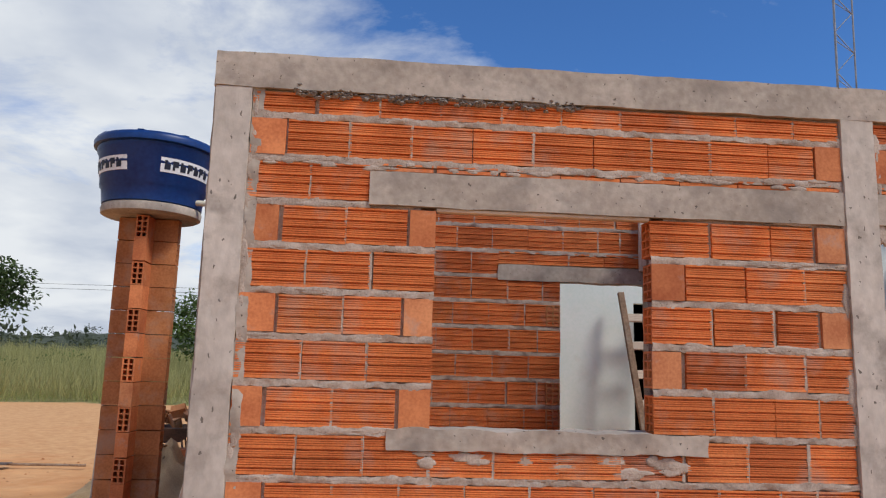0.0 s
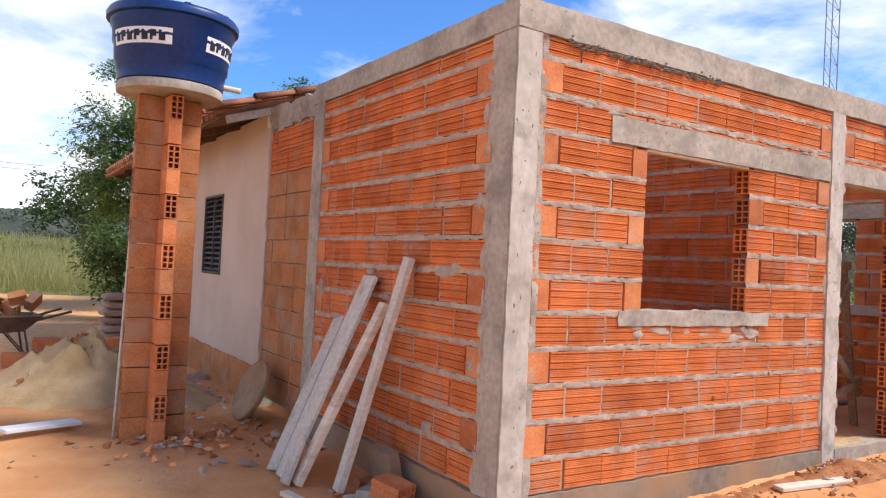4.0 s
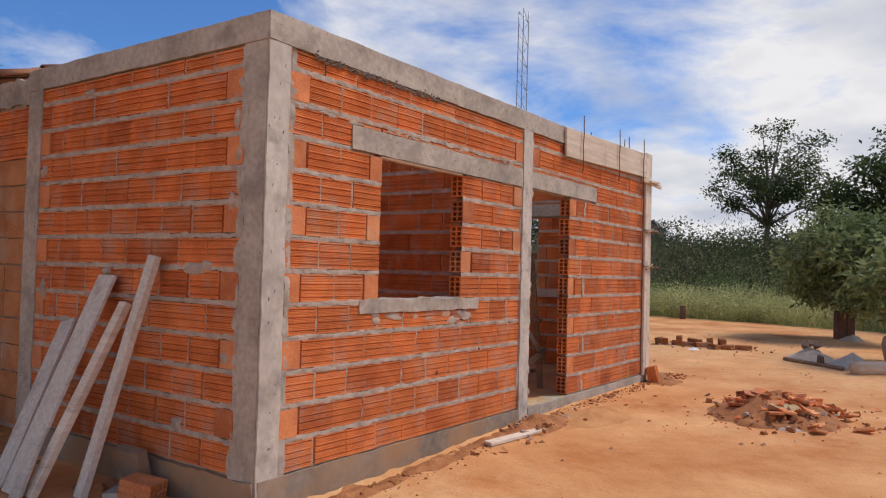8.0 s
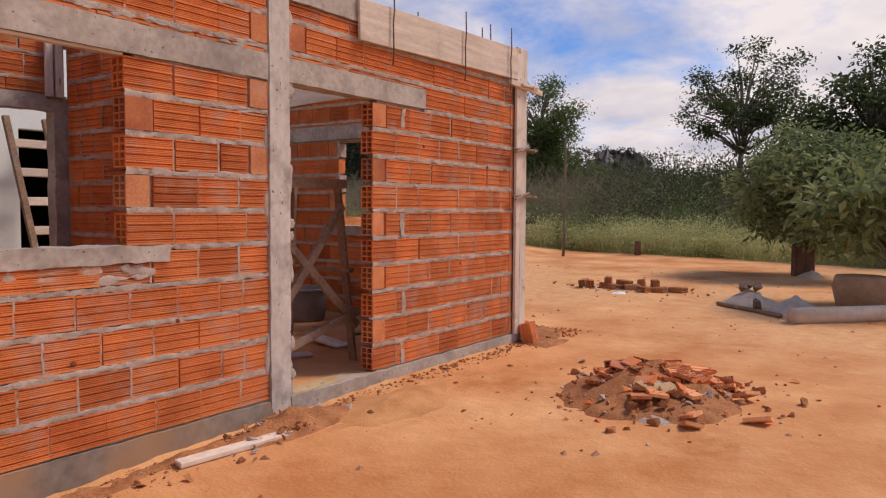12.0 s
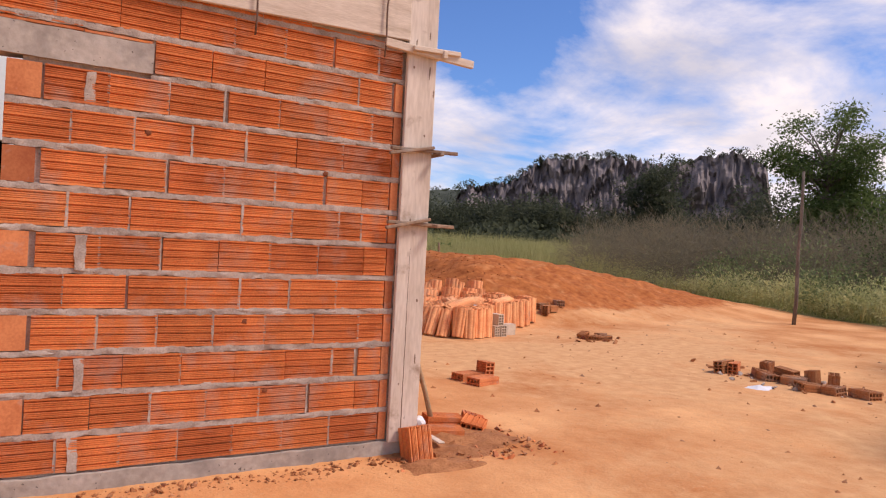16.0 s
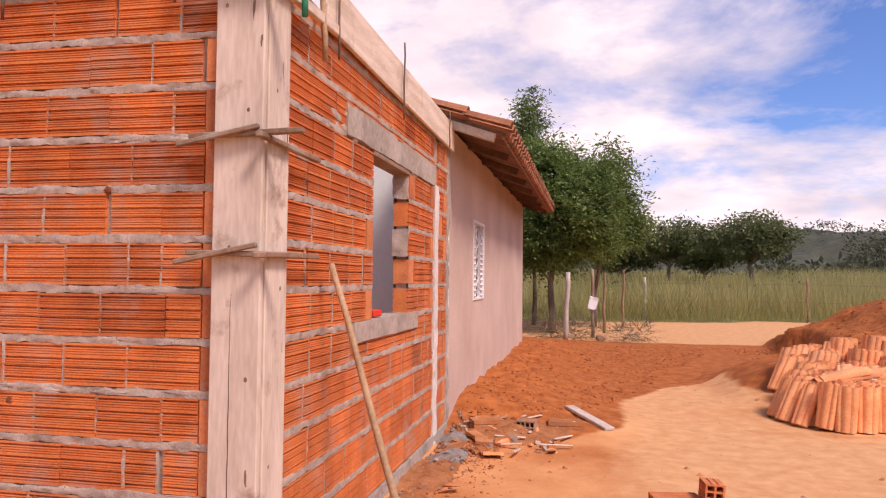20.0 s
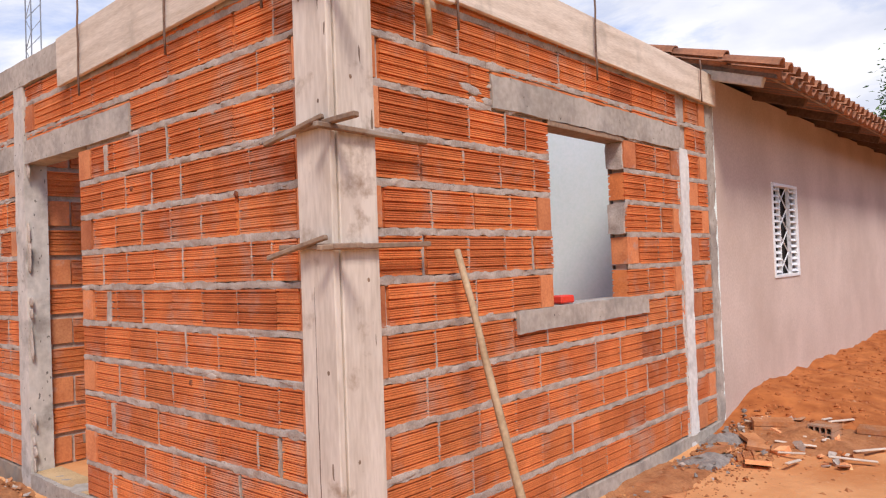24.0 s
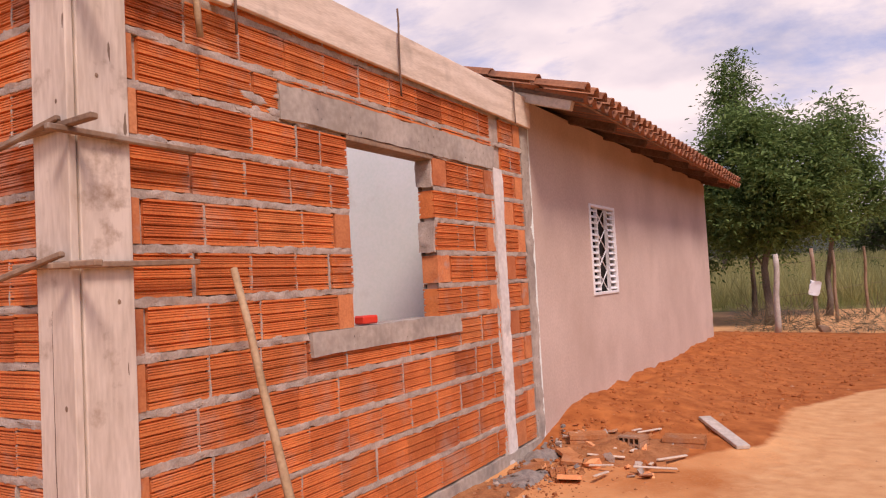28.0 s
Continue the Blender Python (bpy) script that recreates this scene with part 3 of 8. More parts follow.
red_soil = np.maximum(red_soil, smooth_step(13.0, 14.0, gyy) * (1 - smooth_step(17.0, 18.0, gyy)) * smooth_step(5.2, 5.6, gxx) * (1 - smooth_step(10.5, 12, gxx)))
soil_edge = np.interp(gyy, [6.7, 7.1, 7.7, 9.2, 10.6, 11.7, 17.0], [5.9, 6.65, 7.15, 7.2, 7.8, 9.0, 11.6])
red_soil = np.maximum(red_soil, smooth_step(6.5, 7.1, gyy) * (1 - smooth_step(17.0, 18.0, gyy)) * smooth_step(5.0, 5.5, gxx) * (1 - smooth_step(-0.35, 0.35, gxx - soil_edge)))
grass_in = yard_edge(gxx, gyy)
pale_in = 0.75 * fbm(gxx * 0.3, gyy * 0.3, 41) + 0.35 * smooth_step(16.5, 18, gyy)
pale_in = pale_in + 0.25 * (1 - smooth_step(-3.0, -1.0, gxx)) * smooth_step(4.0, 8.0, gyy)
pale_in = pale_in - 0.40 * smooth_step(5.0, 5.5, gxx) * (1 - smooth_step(6.3, 7.6, gxx)) * smooth_step(3.0, 4.2, gyy) * (1 - smooth_step(8.5, 9.5, gyy))
pale_in = pale_in + 0.20 * smooth_step(5.2, 8.0, gxx) * (1 - smooth_step(13, 18, gxx))
soil.data.foreach_set("color", np.stack([red_soil.ravel(), grass_in.ravel(), np.clip(pale_in, 0, 1).ravel(), np.ones(gxx.size)], 1).ravel().astype(np.float32))
ground = tagged(new("ground", gme), "bare ochre earth yard with red soil and grass beyond", "ground", kind="structure")

# ---- brickwork ----
BASE_Z, COURSE, BRICK_L, BRICK_H, DEPTH = 0.250, 0.2065, 0.286, 0.172, 0.115
brick_meshes = {}


def brick_mesh(length, height=BRICK_H, grooved=True, holes="", material=None, depth=DEPTH):
    """Hollow clay block along x from 0 to length, outer face at y = 0, inner at y = depth. holes: ends ('-', '+') that show the eight cells."""
    key = (round(length, 3), round(height, 3), grooved, holes, material.name, depth)
    if key in brick_meshes:
        return brick_meshes[key]
    prof = []
    n = 4 if height > 0.12 else (2 if height > 0.06 else 1)
    w, dp = 0.0046, 0.0140
    # a deep groove under each rib and two fine lines on it
    cuts = []
    for i in range(n):
        z = height * (i + 0.62) / n + 0.004 * math.sin(i * 2.4)
        cuts += [(z, w, dp)]
        if height > 0.03:
            cuts += [(z - height / n * f, 0.0019, 0.0050) for f in (0.27, 0.50, 0.73)]
    cuts = sorted(c for c in cuts if 0.014 < c[0] < height - 0.008)

    def side(y, sgn, order):
        out = [(y, 0.0)]
        if grooved:
            for z, v, e in cuts:
                out += [(y, z - v * 1.3), (y + sgn * e, z - v * 0.7), (y + sgn * e, z + v * 0.7), (y, z + v * 0.9)]
        out.append((y, height))
        return out if order else out[::-1]

    def cap(z, sgn, ys):
        out = []
        for y in ys:
            s_ = 1 if ys[-1] > ys[0] else -1
            out += [(y - 0.005 * s_, z), (y - 0.003 * s_, z - sgn * 0.006), (y + 0.003 * s_, z - sgn * 0.006), (y + 0.005 * s_, z)]
        return out

    ends = grooved and holes and height == BRICK_H and depth > 0.08
    prof = side(0.0, 1, True) + (cap(height, 1, [depth * 0.33, depth * 0.67]) if ends else []) + side(depth, -1, False) + (cap(0.0, -1, [depth * 0.67, depth * 0.33]) if ends else [])
    np_ = len(prof)
    verts = [(0, y, z) for y, z in prof] + [(length, y, z) for y, z in prof]
    faces = [(i, (i + 1) % np_, np_ + (i + 1) % np_, np_ + i) for i in range(np_)]
    for end, x, d in (("-", 0.0, 1), ("+", length, -1)):
        ring = list(range(np_)) if end == "-" else list(range(np_, 2 * np_))
        if end not in holes:
            faces.append(tuple(ring[::-1]) if end == "-" else tuple(ring))
            continue
        yy = [0.0, 0.012, depth / 2 - 0.006, depth / 2 + 0.006, depth - 0.012, depth]
        zz = [0.0]
        for r in range(4):
            zz += [0.010 + r * (height - 0.01) / 4, (r + 1) * (height - 0.01) / 4]
        zz.append(height)
        base = len(verts)
        for y in yy:
            for z in zz:
                verts.append((x - d * 0.0005, y, z))
        nz = len(zz)
        for i in range(5):
            for j in range(nz - 1):
                q = [base + i * nz + j, base + (i + 1) * nz + j, base + (i + 1) * nz + j + 1, base + i * nz + j + 1]
                if i in (1, 3) and j % 2 == 1:
                    b2 = len(verts)
                    for v in q:
                        verts.append((x + d * 0.075, verts[v][1], verts[v][2]))
                    for k in range(4):
                        faces.append((q[k], q[(k + 1) % 4], b2 + (k + 1) % 4, b2 + k))
                    faces.append((b2, b2 + 1, b2 + 2, b2 + 3))
                else:
                    faces.append(tuple(q))
    me = bpy.data.meshes.new("brick")
    me.from_pydata(verts, [], faces)
    me.materials.append(material)
    brick_meshes[key] = me
    return me


def lay(parent, u, z, length, height=BRICK_H, grooved=True, holes="", material=None, out=0.0, depth=DEPTH):
    """One brick of a wall, in the wall's own axes (u along it, outer face at y = 0)."""
    material = material or (CLAY if grooved else CLAY_PLAIN)
    ob = new("brick", brick_mesh(round(length, 2), height, grooved, holes, material, depth))
    ob.parent = parent
    tilt = rng.uniform(-0.25, 0.25)
    ob.matrix_basis = pose(u + rng.uniform(-0.002, 0.002), -out + rng.uniform(-0.003, 0.003), z + rng.uniform(-0.002, 0.002), 0, tilt, rng.uniform(-0.3, 0.3))
    return ob


head_joints = {}


def fill(parent, u0, u1, row, head=False, tail=False, holes0=False, holes1=False, z=None, height=BRICK_H, grooved=True, material=None, sliver=False):
    """One course from u0 to u1. head or tail: the end is a block turned to show its smooth side; holes: the cells show at that end."""
    z = BASE_Z + COURSE * row + (COURSE - BRICK_H) * 0.5 if z is None else z
    u, end = u0, u1
    if head:
        w = rng.uniform(0.035, 0.055) if sliver else rng.uniform(0.13, 0.165)
        lay(parent, u, z, w, height, False, "-" if holes0 else "", CLAY_PLAIN if grooved else material, out=0.002)
        u += w + rng.uniform(0.012, 0.026)
    if tail:
        w = rng.uniform(0.04, 0.06) if sliver else rng.uniform(0.12, 0.15)
        lay(parent, end - w, z, w, height, False, "+" if holes1 else "", CLAY_PLAIN if grooved else material, out=0.002)
        end -= w + rng.uniform(0.010, 0.024)
    first = True
    slots = head_joints.setdefault(parent.name, (parent, []))[1]
    while end - u > 0.05:
        left = end - u
        length = BRICK_L
        if left < BRICK_L * 1.12:
            length = left
        elif left < BRICK_L * 1.5:
            length = left * rng.choice((0.45, 0.55))
        h = ("-" if holes0 and first and not head else "") + ("+" if holes1 and not tail and length >= left - 0.02 else "")
        if length < 0.11:
            lay(parent, u, z, length, height, False, h, CLAY_PLAIN if grooved else material)
        else:
            lay(parent, u, z, length, height, grooved, h, material)
        if height > 0.06 and end - u > length + 0.03:
            slots.append((u + length, z, height))
        u += length + (rng.uniform(0.005, 0.009) if rng.random() < 0.86 else rng.uniform(0.014, 0.030))
        first = False


def joint(parent, u0, u1, z, side=1, half=0.0180, face=0.0, seed=0.0):
    """A bed of squeezed mortar along a course, uneven in height and relief."""
    n = max(2, int((u1 - u0) / 0.015))
    verts, faces = [], []
    for i in range(n + 1):
        u = u0 + (u1 - u0) * i / n
        wob = noise.noise(Vector((u * 9 + seed, z * 11, side))) * 0.011 + noise.noise(Vector((u * 34 + seed, z * 7, side))) * 0.007
        hi = half + wob
        lo = half + noise.noise(Vector((u * 11 - seed, z * 13, side + 5))) * 0.010 + noise.noise(Vector((u * 41, z * 5, side + 9))) * 0.007
        for f, d in ((-1.0, -0.020), (-0.90, -0.001), (-0.3, 0.0005), (0.35, 0.001), (0.90, 0.0), (1.0, -0.020)):
            zz = z + (hi if f > 0 else lo) * f
            dd = d + noise.noise(Vector((u * 25 + seed, zz * 40, side * 3))) * 0.007 + noise.noise(Vector((u * 70, zz * 80, side))) * 0.004
            verts.append((u, face - side * dd, zz))
    for i in range(n):
        for k in range(5):
            a = i * 6 + k
            q = (a, a + 6, a + 7, a + 1)
            faces.append(q if side > 0 else q[::-1])
    return mesh_ob("mortar_joint", verts, faces, MORTAR, parent, smooth=True)


def core(name, boxes, label, m):
    """The wall's body of mortar between and behind the bricks, with its openings left free."""
    bm = bmesh.new()
    for u0, u1, z0, z1 in boxes:
        add_box(bm, u0, u1, 0.019, DEPTH - 0.019, z0, z1)
    ob = part(name, bm, MORTAR)
    ob.matrix_basis = m
    return tagged(ob, label, "wall", kind="structure")


def beds(parent, spans_of, rows, sides=(1,), seed=0.0):
    for k in rows:
        z = BASE_Z + COURSE * k
        for a, b in spans_of(k):
            for s in sides:
                joint(parent, a, b, z, s, face=0.0 if s > 0 else DEPTH, seed=seed)


TOP_Z = 2.855
FRONT_Y, RIGHT_X = 3.33, 5.570

# front wall: u runs along world x
WALL_F = core("wall_front", [(-0.70, 0.15, BASE_Z, TOP_Z), (0.15, 1.32, BASE_Z, 1.22), (0.15, 1.32, 2.47, TOP_Z), (1.32, 2.30, BASE_Z, TOP_Z),
                             (2.30, 3.32, 2.47, TOP_Z), (3.32, 5.42, BASE_Z, TOP_Z)],
              "front wall of grooved orange hollow bricks with grey mortar", pose(0, FRONT_Y, 0))
# right-hand wall: u runs along world y, outer face to the east
WALL_R = core("wall_east", [(3.40, 4.842, BASE_Z, TOP_Z), (4.78, 5.81, BASE_Z, 1.20), (4.78, 5.81, 2.47, TOP_Z), (5.748, 7.12, BASE_Z, TOP_Z)],
              "side wall of grooved orange hollow bricks with a window opening", pose(RIGHT_X, 0, 0, 0, 0, 90))
# left-hand wall: u runs against world y, so that its outer face looks west
LEFT = pose(-0.83, 3.33, 0, 0, 0, 91.3) @ Matrix.Diagonal((1, -1, 1, 1))
WALL_L = core("wall_west", [(0.1, 2.62, BASE_Z, TOP_Z), (2.75, 3.84, 0.16, 2.80)], "side wall of orange hollow bricks in the shade", LEFT)
# partitions inside
WALL_P = core("wall_partition", [(0.10, 2.46, 0.2, 2.80)], "inner partition of orange hollow bricks", pose(2.235, FRONT_Y, 0, 0, 0, 90) @ Matrix.Diagonal((1, -1, 1, 1)))
WALL_B = core("wall_back", [(-0.80, 1.34, 0.2, 2.86), (1.34, 2.24, 2.40, 2.86)], "inner back wall of orange hollow bricks with a doorway", pose(0, 5.79, 0))

# ---- cast concrete ----
CONC = WALL_F


def conc(name, *a, parent=None, material=None, label="", **k):
    return rough_box(name, *a, material or CONCRETE, parent, label, **k)


for nm, a in (("corner_column", (-0.832, -0.665, -0.012, 0.15, 0.10, TOP_Z)), ("door_column", (2.232, 2.402, -0.014, 0.13, 0.10, TOP_Z))):
    conc(nm, *a, parent=WALL_F, material=CONCRETE_PALE, label="pale raw concrete column", step=0.045, amp=0.005, seed=len(nm))
conc("corner_column", -0.665, -0.615, -0.004, 0.06, 0.22, 2.86, parent=WALL_F, step=0.03, amp=0.014, seed=3.3, label="spilt grey mortar edge")
conc("ring_beam", -0.838, 3.10, -0.016, 0.14, TOP_Z, 3.025, parent=WALL_F, label="raw grey concrete ring beam", step=0.05, amp=0.005, seed=1.7)
conc("ring_beam", 3.10, 5.50, 0.0, 0.115, TOP_Z - 0.1, 2.93, parent=WALL_F, label="raw grey concrete ring beam", step=0.06, amp=0.008, seed=1.7)
conc("window_lintel", -0.095, 2.24, -0.010, 0.13, 2.315, 2.478, parent=WALL_F, label="grey concrete lintel over the window", step=0.04, amp=0.005, seed=5.1)
conc("door_lintel", 2.395, 3.91, -0.010, 0.13, 2.325, 2.482, parent=WALL_F, label="grey concrete lintel over the door", step=0.04, amp=0.005, seed=6.2)
conc("window_sill", 0.03, 1.50, -0.014, 0.13, 1.205, 1.303, parent=WALL_F, label="grey cement window sill", step=0.035, amp=0.012, seed=7.9)
conc("plinth", -0.82, 2.24, -0.016, 0.13, -0.05, BASE_Z + 0.005, parent=WALL_F, material=PLINTH, label="earth-stained grey concrete plinth", step=0.06, amp=0.010, seed=8.8)
conc("plinth", 2.40, 5.55, -0.020, 0.13, -0.05, BASE_Z + 0.002, parent=WALL_F, material=CONCRETE, label="pale grey concrete plinth", step=0.06, amp=0.010, seed=9.4)
box("lintel_board", 0.22, 1.25, 0.004, 0.05, 2.296, 2.314, BOARD_FLAT, WALL_F, "thin pine board under the lintel")
conc("window_lintel", 4.36, 6.60, -0.010, 0.13, 2.318, 2.482, parent=WALL_R, label="grey concrete lintel over the window", step=0.04, amp=0.008, seed=2.2)
conc("window_sill", 4.51, 5.98, -0.014, 0.14, 1.185, 1.300, parent=WALL_R, label="grey cement window sill", step=0.04, amp=0.006, seed=2.9)
conc("wall_column", 6.585, 6.725, -0.008, 0.12, 0.15, 2.33, parent=WALL_R, material=LIMEWASH, label="limewashed pale concrete column", step=0.04, amp=0.006, seed=4.1)
for k in (7, 9):
    conc("jamb_patch", 5.712, 5.752, 0.002, 0.116, BASE_Z + COURSE * k + 0.008, BASE_Z + COURSE * k + 0.20, parent=WALL_R, material=MORTAR, label="rough mortar patch in the window jamb", step=0.02, amp=0.010, seed=6.4 + k)
conc("plinth", 3.36, 7.16, -0.012, 0.13, -0.05, BASE_Z, parent=WALL_R, label="grey concrete plinth", step=0.06, amp=0.010, seed=4.7)
box("lintel_board", 4.86, 5.73, -0.004, 0.12, 2.285, 2.318, TRESTLE, WALL_R, "rough board under the lintel")
conc("corner_column", 0.0, 0.155, -0.010, 0.10, 0.06, TOP_Z, parent=WALL_L, label="raw concrete column", step=0.045, amp=0.005, seed=1.1)
conc("corner_column", 0.155, 0.215, -0.003, 0.06, 0.12, TOP_Z, parent=WALL_L, label="spilt grey mortar edge", step=0.03, amp=0.016, seed=1.4)
conc("wall_column", 2.56, 2.76, -0.010, 0.12, 0.05, TOP_Z, parent=WALL_L, label="raw concrete column", step=0.045, amp=0.005, seed=5.5)
conc("ring_beam", 0.0, 2.76, -0.014, 0.13, TOP_Z, 3.02, parent=WALL_L, label="raw grey concrete ring beam", step=0.05, amp=0.005, seed=5.9)
conc("plinth", 0.0, 2.75, -0.02, 0.13, -0.08, BASE_Z, parent=WALL_L, material=PLINTH, label="earth-stained grey concrete plinth", step=0.06, amp=0.012, seed=6.6)
conc("wall_cap", 2.76, 3.86, -0.006, 0.12, 2.76, 2.985, parent=WALL_L, label="crumbling mortar bed on the wall top", step=0.035, amp=0.03, seed=7.7)
conc("door_lintel", 0.90, 2.24, -0.010, 0.13, 2.285, 2.41, parent=WALL_B, label="grey concrete lintel", step=0.05, amp=0.008, seed=2.7)
conc("ring_beam", -0.80, 2.30, -0.004, 0.12, 2.86, 3.0, parent=WALL_B, label="raw grey concrete beam", step=0.08, amp=0.008, seed=3.7)
conc("door_column", 2.14, 2.26, -0.004, 0.12, 0.2, 2.40, parent=WALL_B, label="raw concrete column", step=0.05, amp=0.008, seed=3.9)
conc("ring_beam", 0.12, 2.46, -0.004, 0.12, 2.80, 3.0, parent=WALL_P, label="raw grey concrete beam", step=0.08, amp=0.008, seed=8.1)
box("form_board", 2.06, 2.12, -0.05, -0.02, 2.39, 2.93, BOARD, WALL_B, "pine formwork board")
box("form_board", 2.14, 2.20, -0.05, -0.02, 2.39, 2.93, BOARD, WALL_B, "pine formwork board")

# ---- pine formwork at the corner and along the unfinished beam ----
FORM = empty("formwork", label="pale pine formwork boards nailed round the unfinished corner column and beam", category="formwork")
box("column_board", 5.395, 5.602, 3.292, 3.322, 0.25, 3.10, BOARD, FORM, "knotty pale pine board")
box("column_board", 5.582, 5.610, 3.326, 3.525, 0.22, 2.98, BOARD, FORM, "knotty pale pine board")


def beam_board(p0, p1, w, t, up):
    plank("beam_board", p0, p1, w, t, BOARD_FLAT, FORM, "long pale pine board", up=up)


beam_board((3.06, 3.300, 2.87), (5.40, 3.300, 2.93), 0.30, 0.026, (0, -1, 0))
beam_board((5.598, 3.95, 2.885), (5.598, 7.24, 2.835), 0.245, 0.026, (1, 0, 0))
beam_board((5.30, 3.47, 2.95), (5.44, 7.1, 2.86), 0.24, 0.024, (1, 0, 0))
beam_board((3.10, 3.47, 2.87), (5.36, 3.47, 2.93), 0.24, 0.024, (0, -1, 0))
box("beam_board", 5.588, 5.606, 3.53, 3.95, 2.86, 2.92, WHITE, FORM, "white painted strip")
box("beam_board", 5.575, 5.60, 3.53, 4.0, 2.99, 3.08, TRESTLE, FORM, "dark weathered board")


def clamp(z, tilt):
    plank("clamp_batten", (5.30, 3.275, z), (5.78, 3.272, z + tilt), 0.022, 0.03, TRESTLE, FORM, "thin brown batten", up=(0, -1, 0))
    plank("clamp_batten", (5.628, 3.20, z - 0.012), (5.632, 3.80, z - 0.01 - tilt), 0.022, 0.028, TRESTLE, FORM, "thin brown batten", up=(1, 0, 0))
    plank("clamp_batten", (5.27, 3.23, z - 0.04), (5.60, 3.262, z + 0.03), 0.02, 0.022, TRESTLE, FORM, "thin brown batten", up=(0, -1, 0))


clamp(2.098, 0.01)
clamp(1.640, -0.01)
plank("clamp_batten", (5.22, 3.27, 2.735), (5.86, 3.265, 2.70), 0.05, 0.03, BOARD_FLAT, FORM, "pine batten", up=(0, -1, 0))
plank("clamp_batten", (5.40, 3.24, 2.725), (5.75, 3.25, 2.745), 0.03, 0.03, BOARD_FLAT, FORM, "pine batten", up=(0, -1, 0))
plank("clamp_batten", (5.625, 3.22, 2.72), (5.63, 4.02, 2.755), 0.05, 0.03, BOARD_FLAT, FORM, "pine batten", up=(1, 0, 0))
for x, z0, z1 in ((3.42, 2.60, 3.20), (4.42, 2.62, 3.22), (5.22, 2.64, 3.24)):
    rod("tie_bar", (x, 3.268, z0), (x + 0.01, 3.268, z1), 0.006, STEEL, FORM, "rusty steel tie bar", bend=0.003)
for x, z1 in ((3.9, 3.12), (4.9, 3.20), (5.05, 3.26)):
    rod("tie_bar", (x, 3.40, 2.75), (x + 0.01, 3.40, z1), 0.006, STEEL, FORM, "rusty steel tie bar", bend=0.003)
for y, z0, z1 in ((4.05, 2.62, 3.17), (5.32, 2.60, 3.12), (6.9, 2.70, 3.02)):
    rod("tie_bar", (5.632, y, z0), (5.630, y + 0.01, z1), 0.006, STEEL, FORM, "rusty steel tie bar", bend=0.003)
rod("tie_stick", (5.640, 3.84, 2.55), (5.625, 3.82, 3.16), 0.014, POLE, FORM, "peeled stick", bend=0.006)
rod("tie_stick", (5.655, 3.56, 2.66), (5.65, 3.57, 3.12), 0.015, GREEN, FORM, "green plastic tube")

# rebar cage standing out of the door column
CAGE = empty("rebar_cage", label="slender lattice of rusty reinforcing bars standing on the beam", category="rebar")
for dx, dy in ((-0.05, -0.03), (0.05, -0.03), (0.0, 0.05)):
    rod("bar", (2.33 + dx, 3.42 + dy, 2.98), (2.34 + dx, 3.42 + dy, 4.02), 0.0045, GREYSTEEL, CAGE)
for i in range(9):
    z = 3.03 + i * 0.11
    s = 1 if i % 2 else -1
    rod("link", (2.33 - 0.05 * s, 3.39, z), (2.33 + 0.05 * s, 3.39, z + 0.11), 0.0025, GREYSTEEL, CAGE, sides=5)
    rod("link", (2.33 - 0.05 * s, 3.39, z), (2.33, 3.47, z + 0.11), 0.0025, GREYSTEEL, CAGE, sides=5)

# ---- old house ----
HX0, HX1, HY0, HY1, EAVE_Z = -0.92, 5.555, 7.165, 14.65, 2.96
HOUSE = empty("house", label="small plastered house with a clay tile gable roof", category="house")
RIDGE_X, RISE = 2.32, 0.335
PEAK_Z = EAVE_Z + 0.05 + RISE * (HX1 - RIDGE_X)


def wall_piece(name, boxes, material, label, extra=None):
    for b in boxes:
        box(name, *b, material, HOUSE, label, bevel=0)
    if extra:
        bm = bmesh.new()
        extra(bm)
        part("gable", bm, material, HOUSE, label)


def gable(y0, y1):
    def build(bm):
        pts = [(HX0, EAVE_Z), (HX1, EAVE_Z), (RIDGE_X, PEAK_Z)]
        a = [bm.verts.new((x, y0, z)) for x, z in pts]
        b = [bm.verts.new((x, y1, z)) for x, z in pts]
        bm.faces.new(a)
        bm.faces.new(b[::-1])
        for i in range(3):
            bm.faces.new((a[i], b[i], b[(i + 1) % 3], a[(i + 1) % 3]))
    return build


wall_piece("house_wall", [(HX1 - 0.15, HX1, HY0 + 0.15, 8.70, 0, EAVE_Z), (HX1 - 0.15, HX1, 9.50, HY1, 0, EAVE_Z), (HX1 - 0.15, HX1, 8.70, 9.50, 0, 1.30),
                          (HX1 - 0.15, HX1, 8.70, 9.50, 2.21, EAVE_Z)], PLASTER, "wall of brown-grey raw plaster")
wall_piece("house_wall", [(HX0, HX0 + 0.15, HY0 + 0.15, 8.78, 0, EAVE_Z), (HX0, HX0 + 0.15, 9.62, HY1, 0, EAVE_Z), (HX0, HX0 + 0.15, 8.78, 9.62, 0, 1.28),
                          (HX0, HX0 + 0.15, 8.78, 9.62, 2.24, EAVE_Z)], PLASTER, "wall of brown-grey raw plaster")
wall_piece("house_wall", [(HX0, 2.50, HY0, HY0 + 0.15, 0, EAVE_Z), (3.28, HX1, HY0, HY0 + 0.15, 0, EAVE_Z), (2.50, 3.28, HY0, HY0 + 0.15, 2.26, EAVE_Z)],
           PLASTER_GREEN, "pale green painted wall with an open doorway", gable(HY0, HY0 + 0.15))
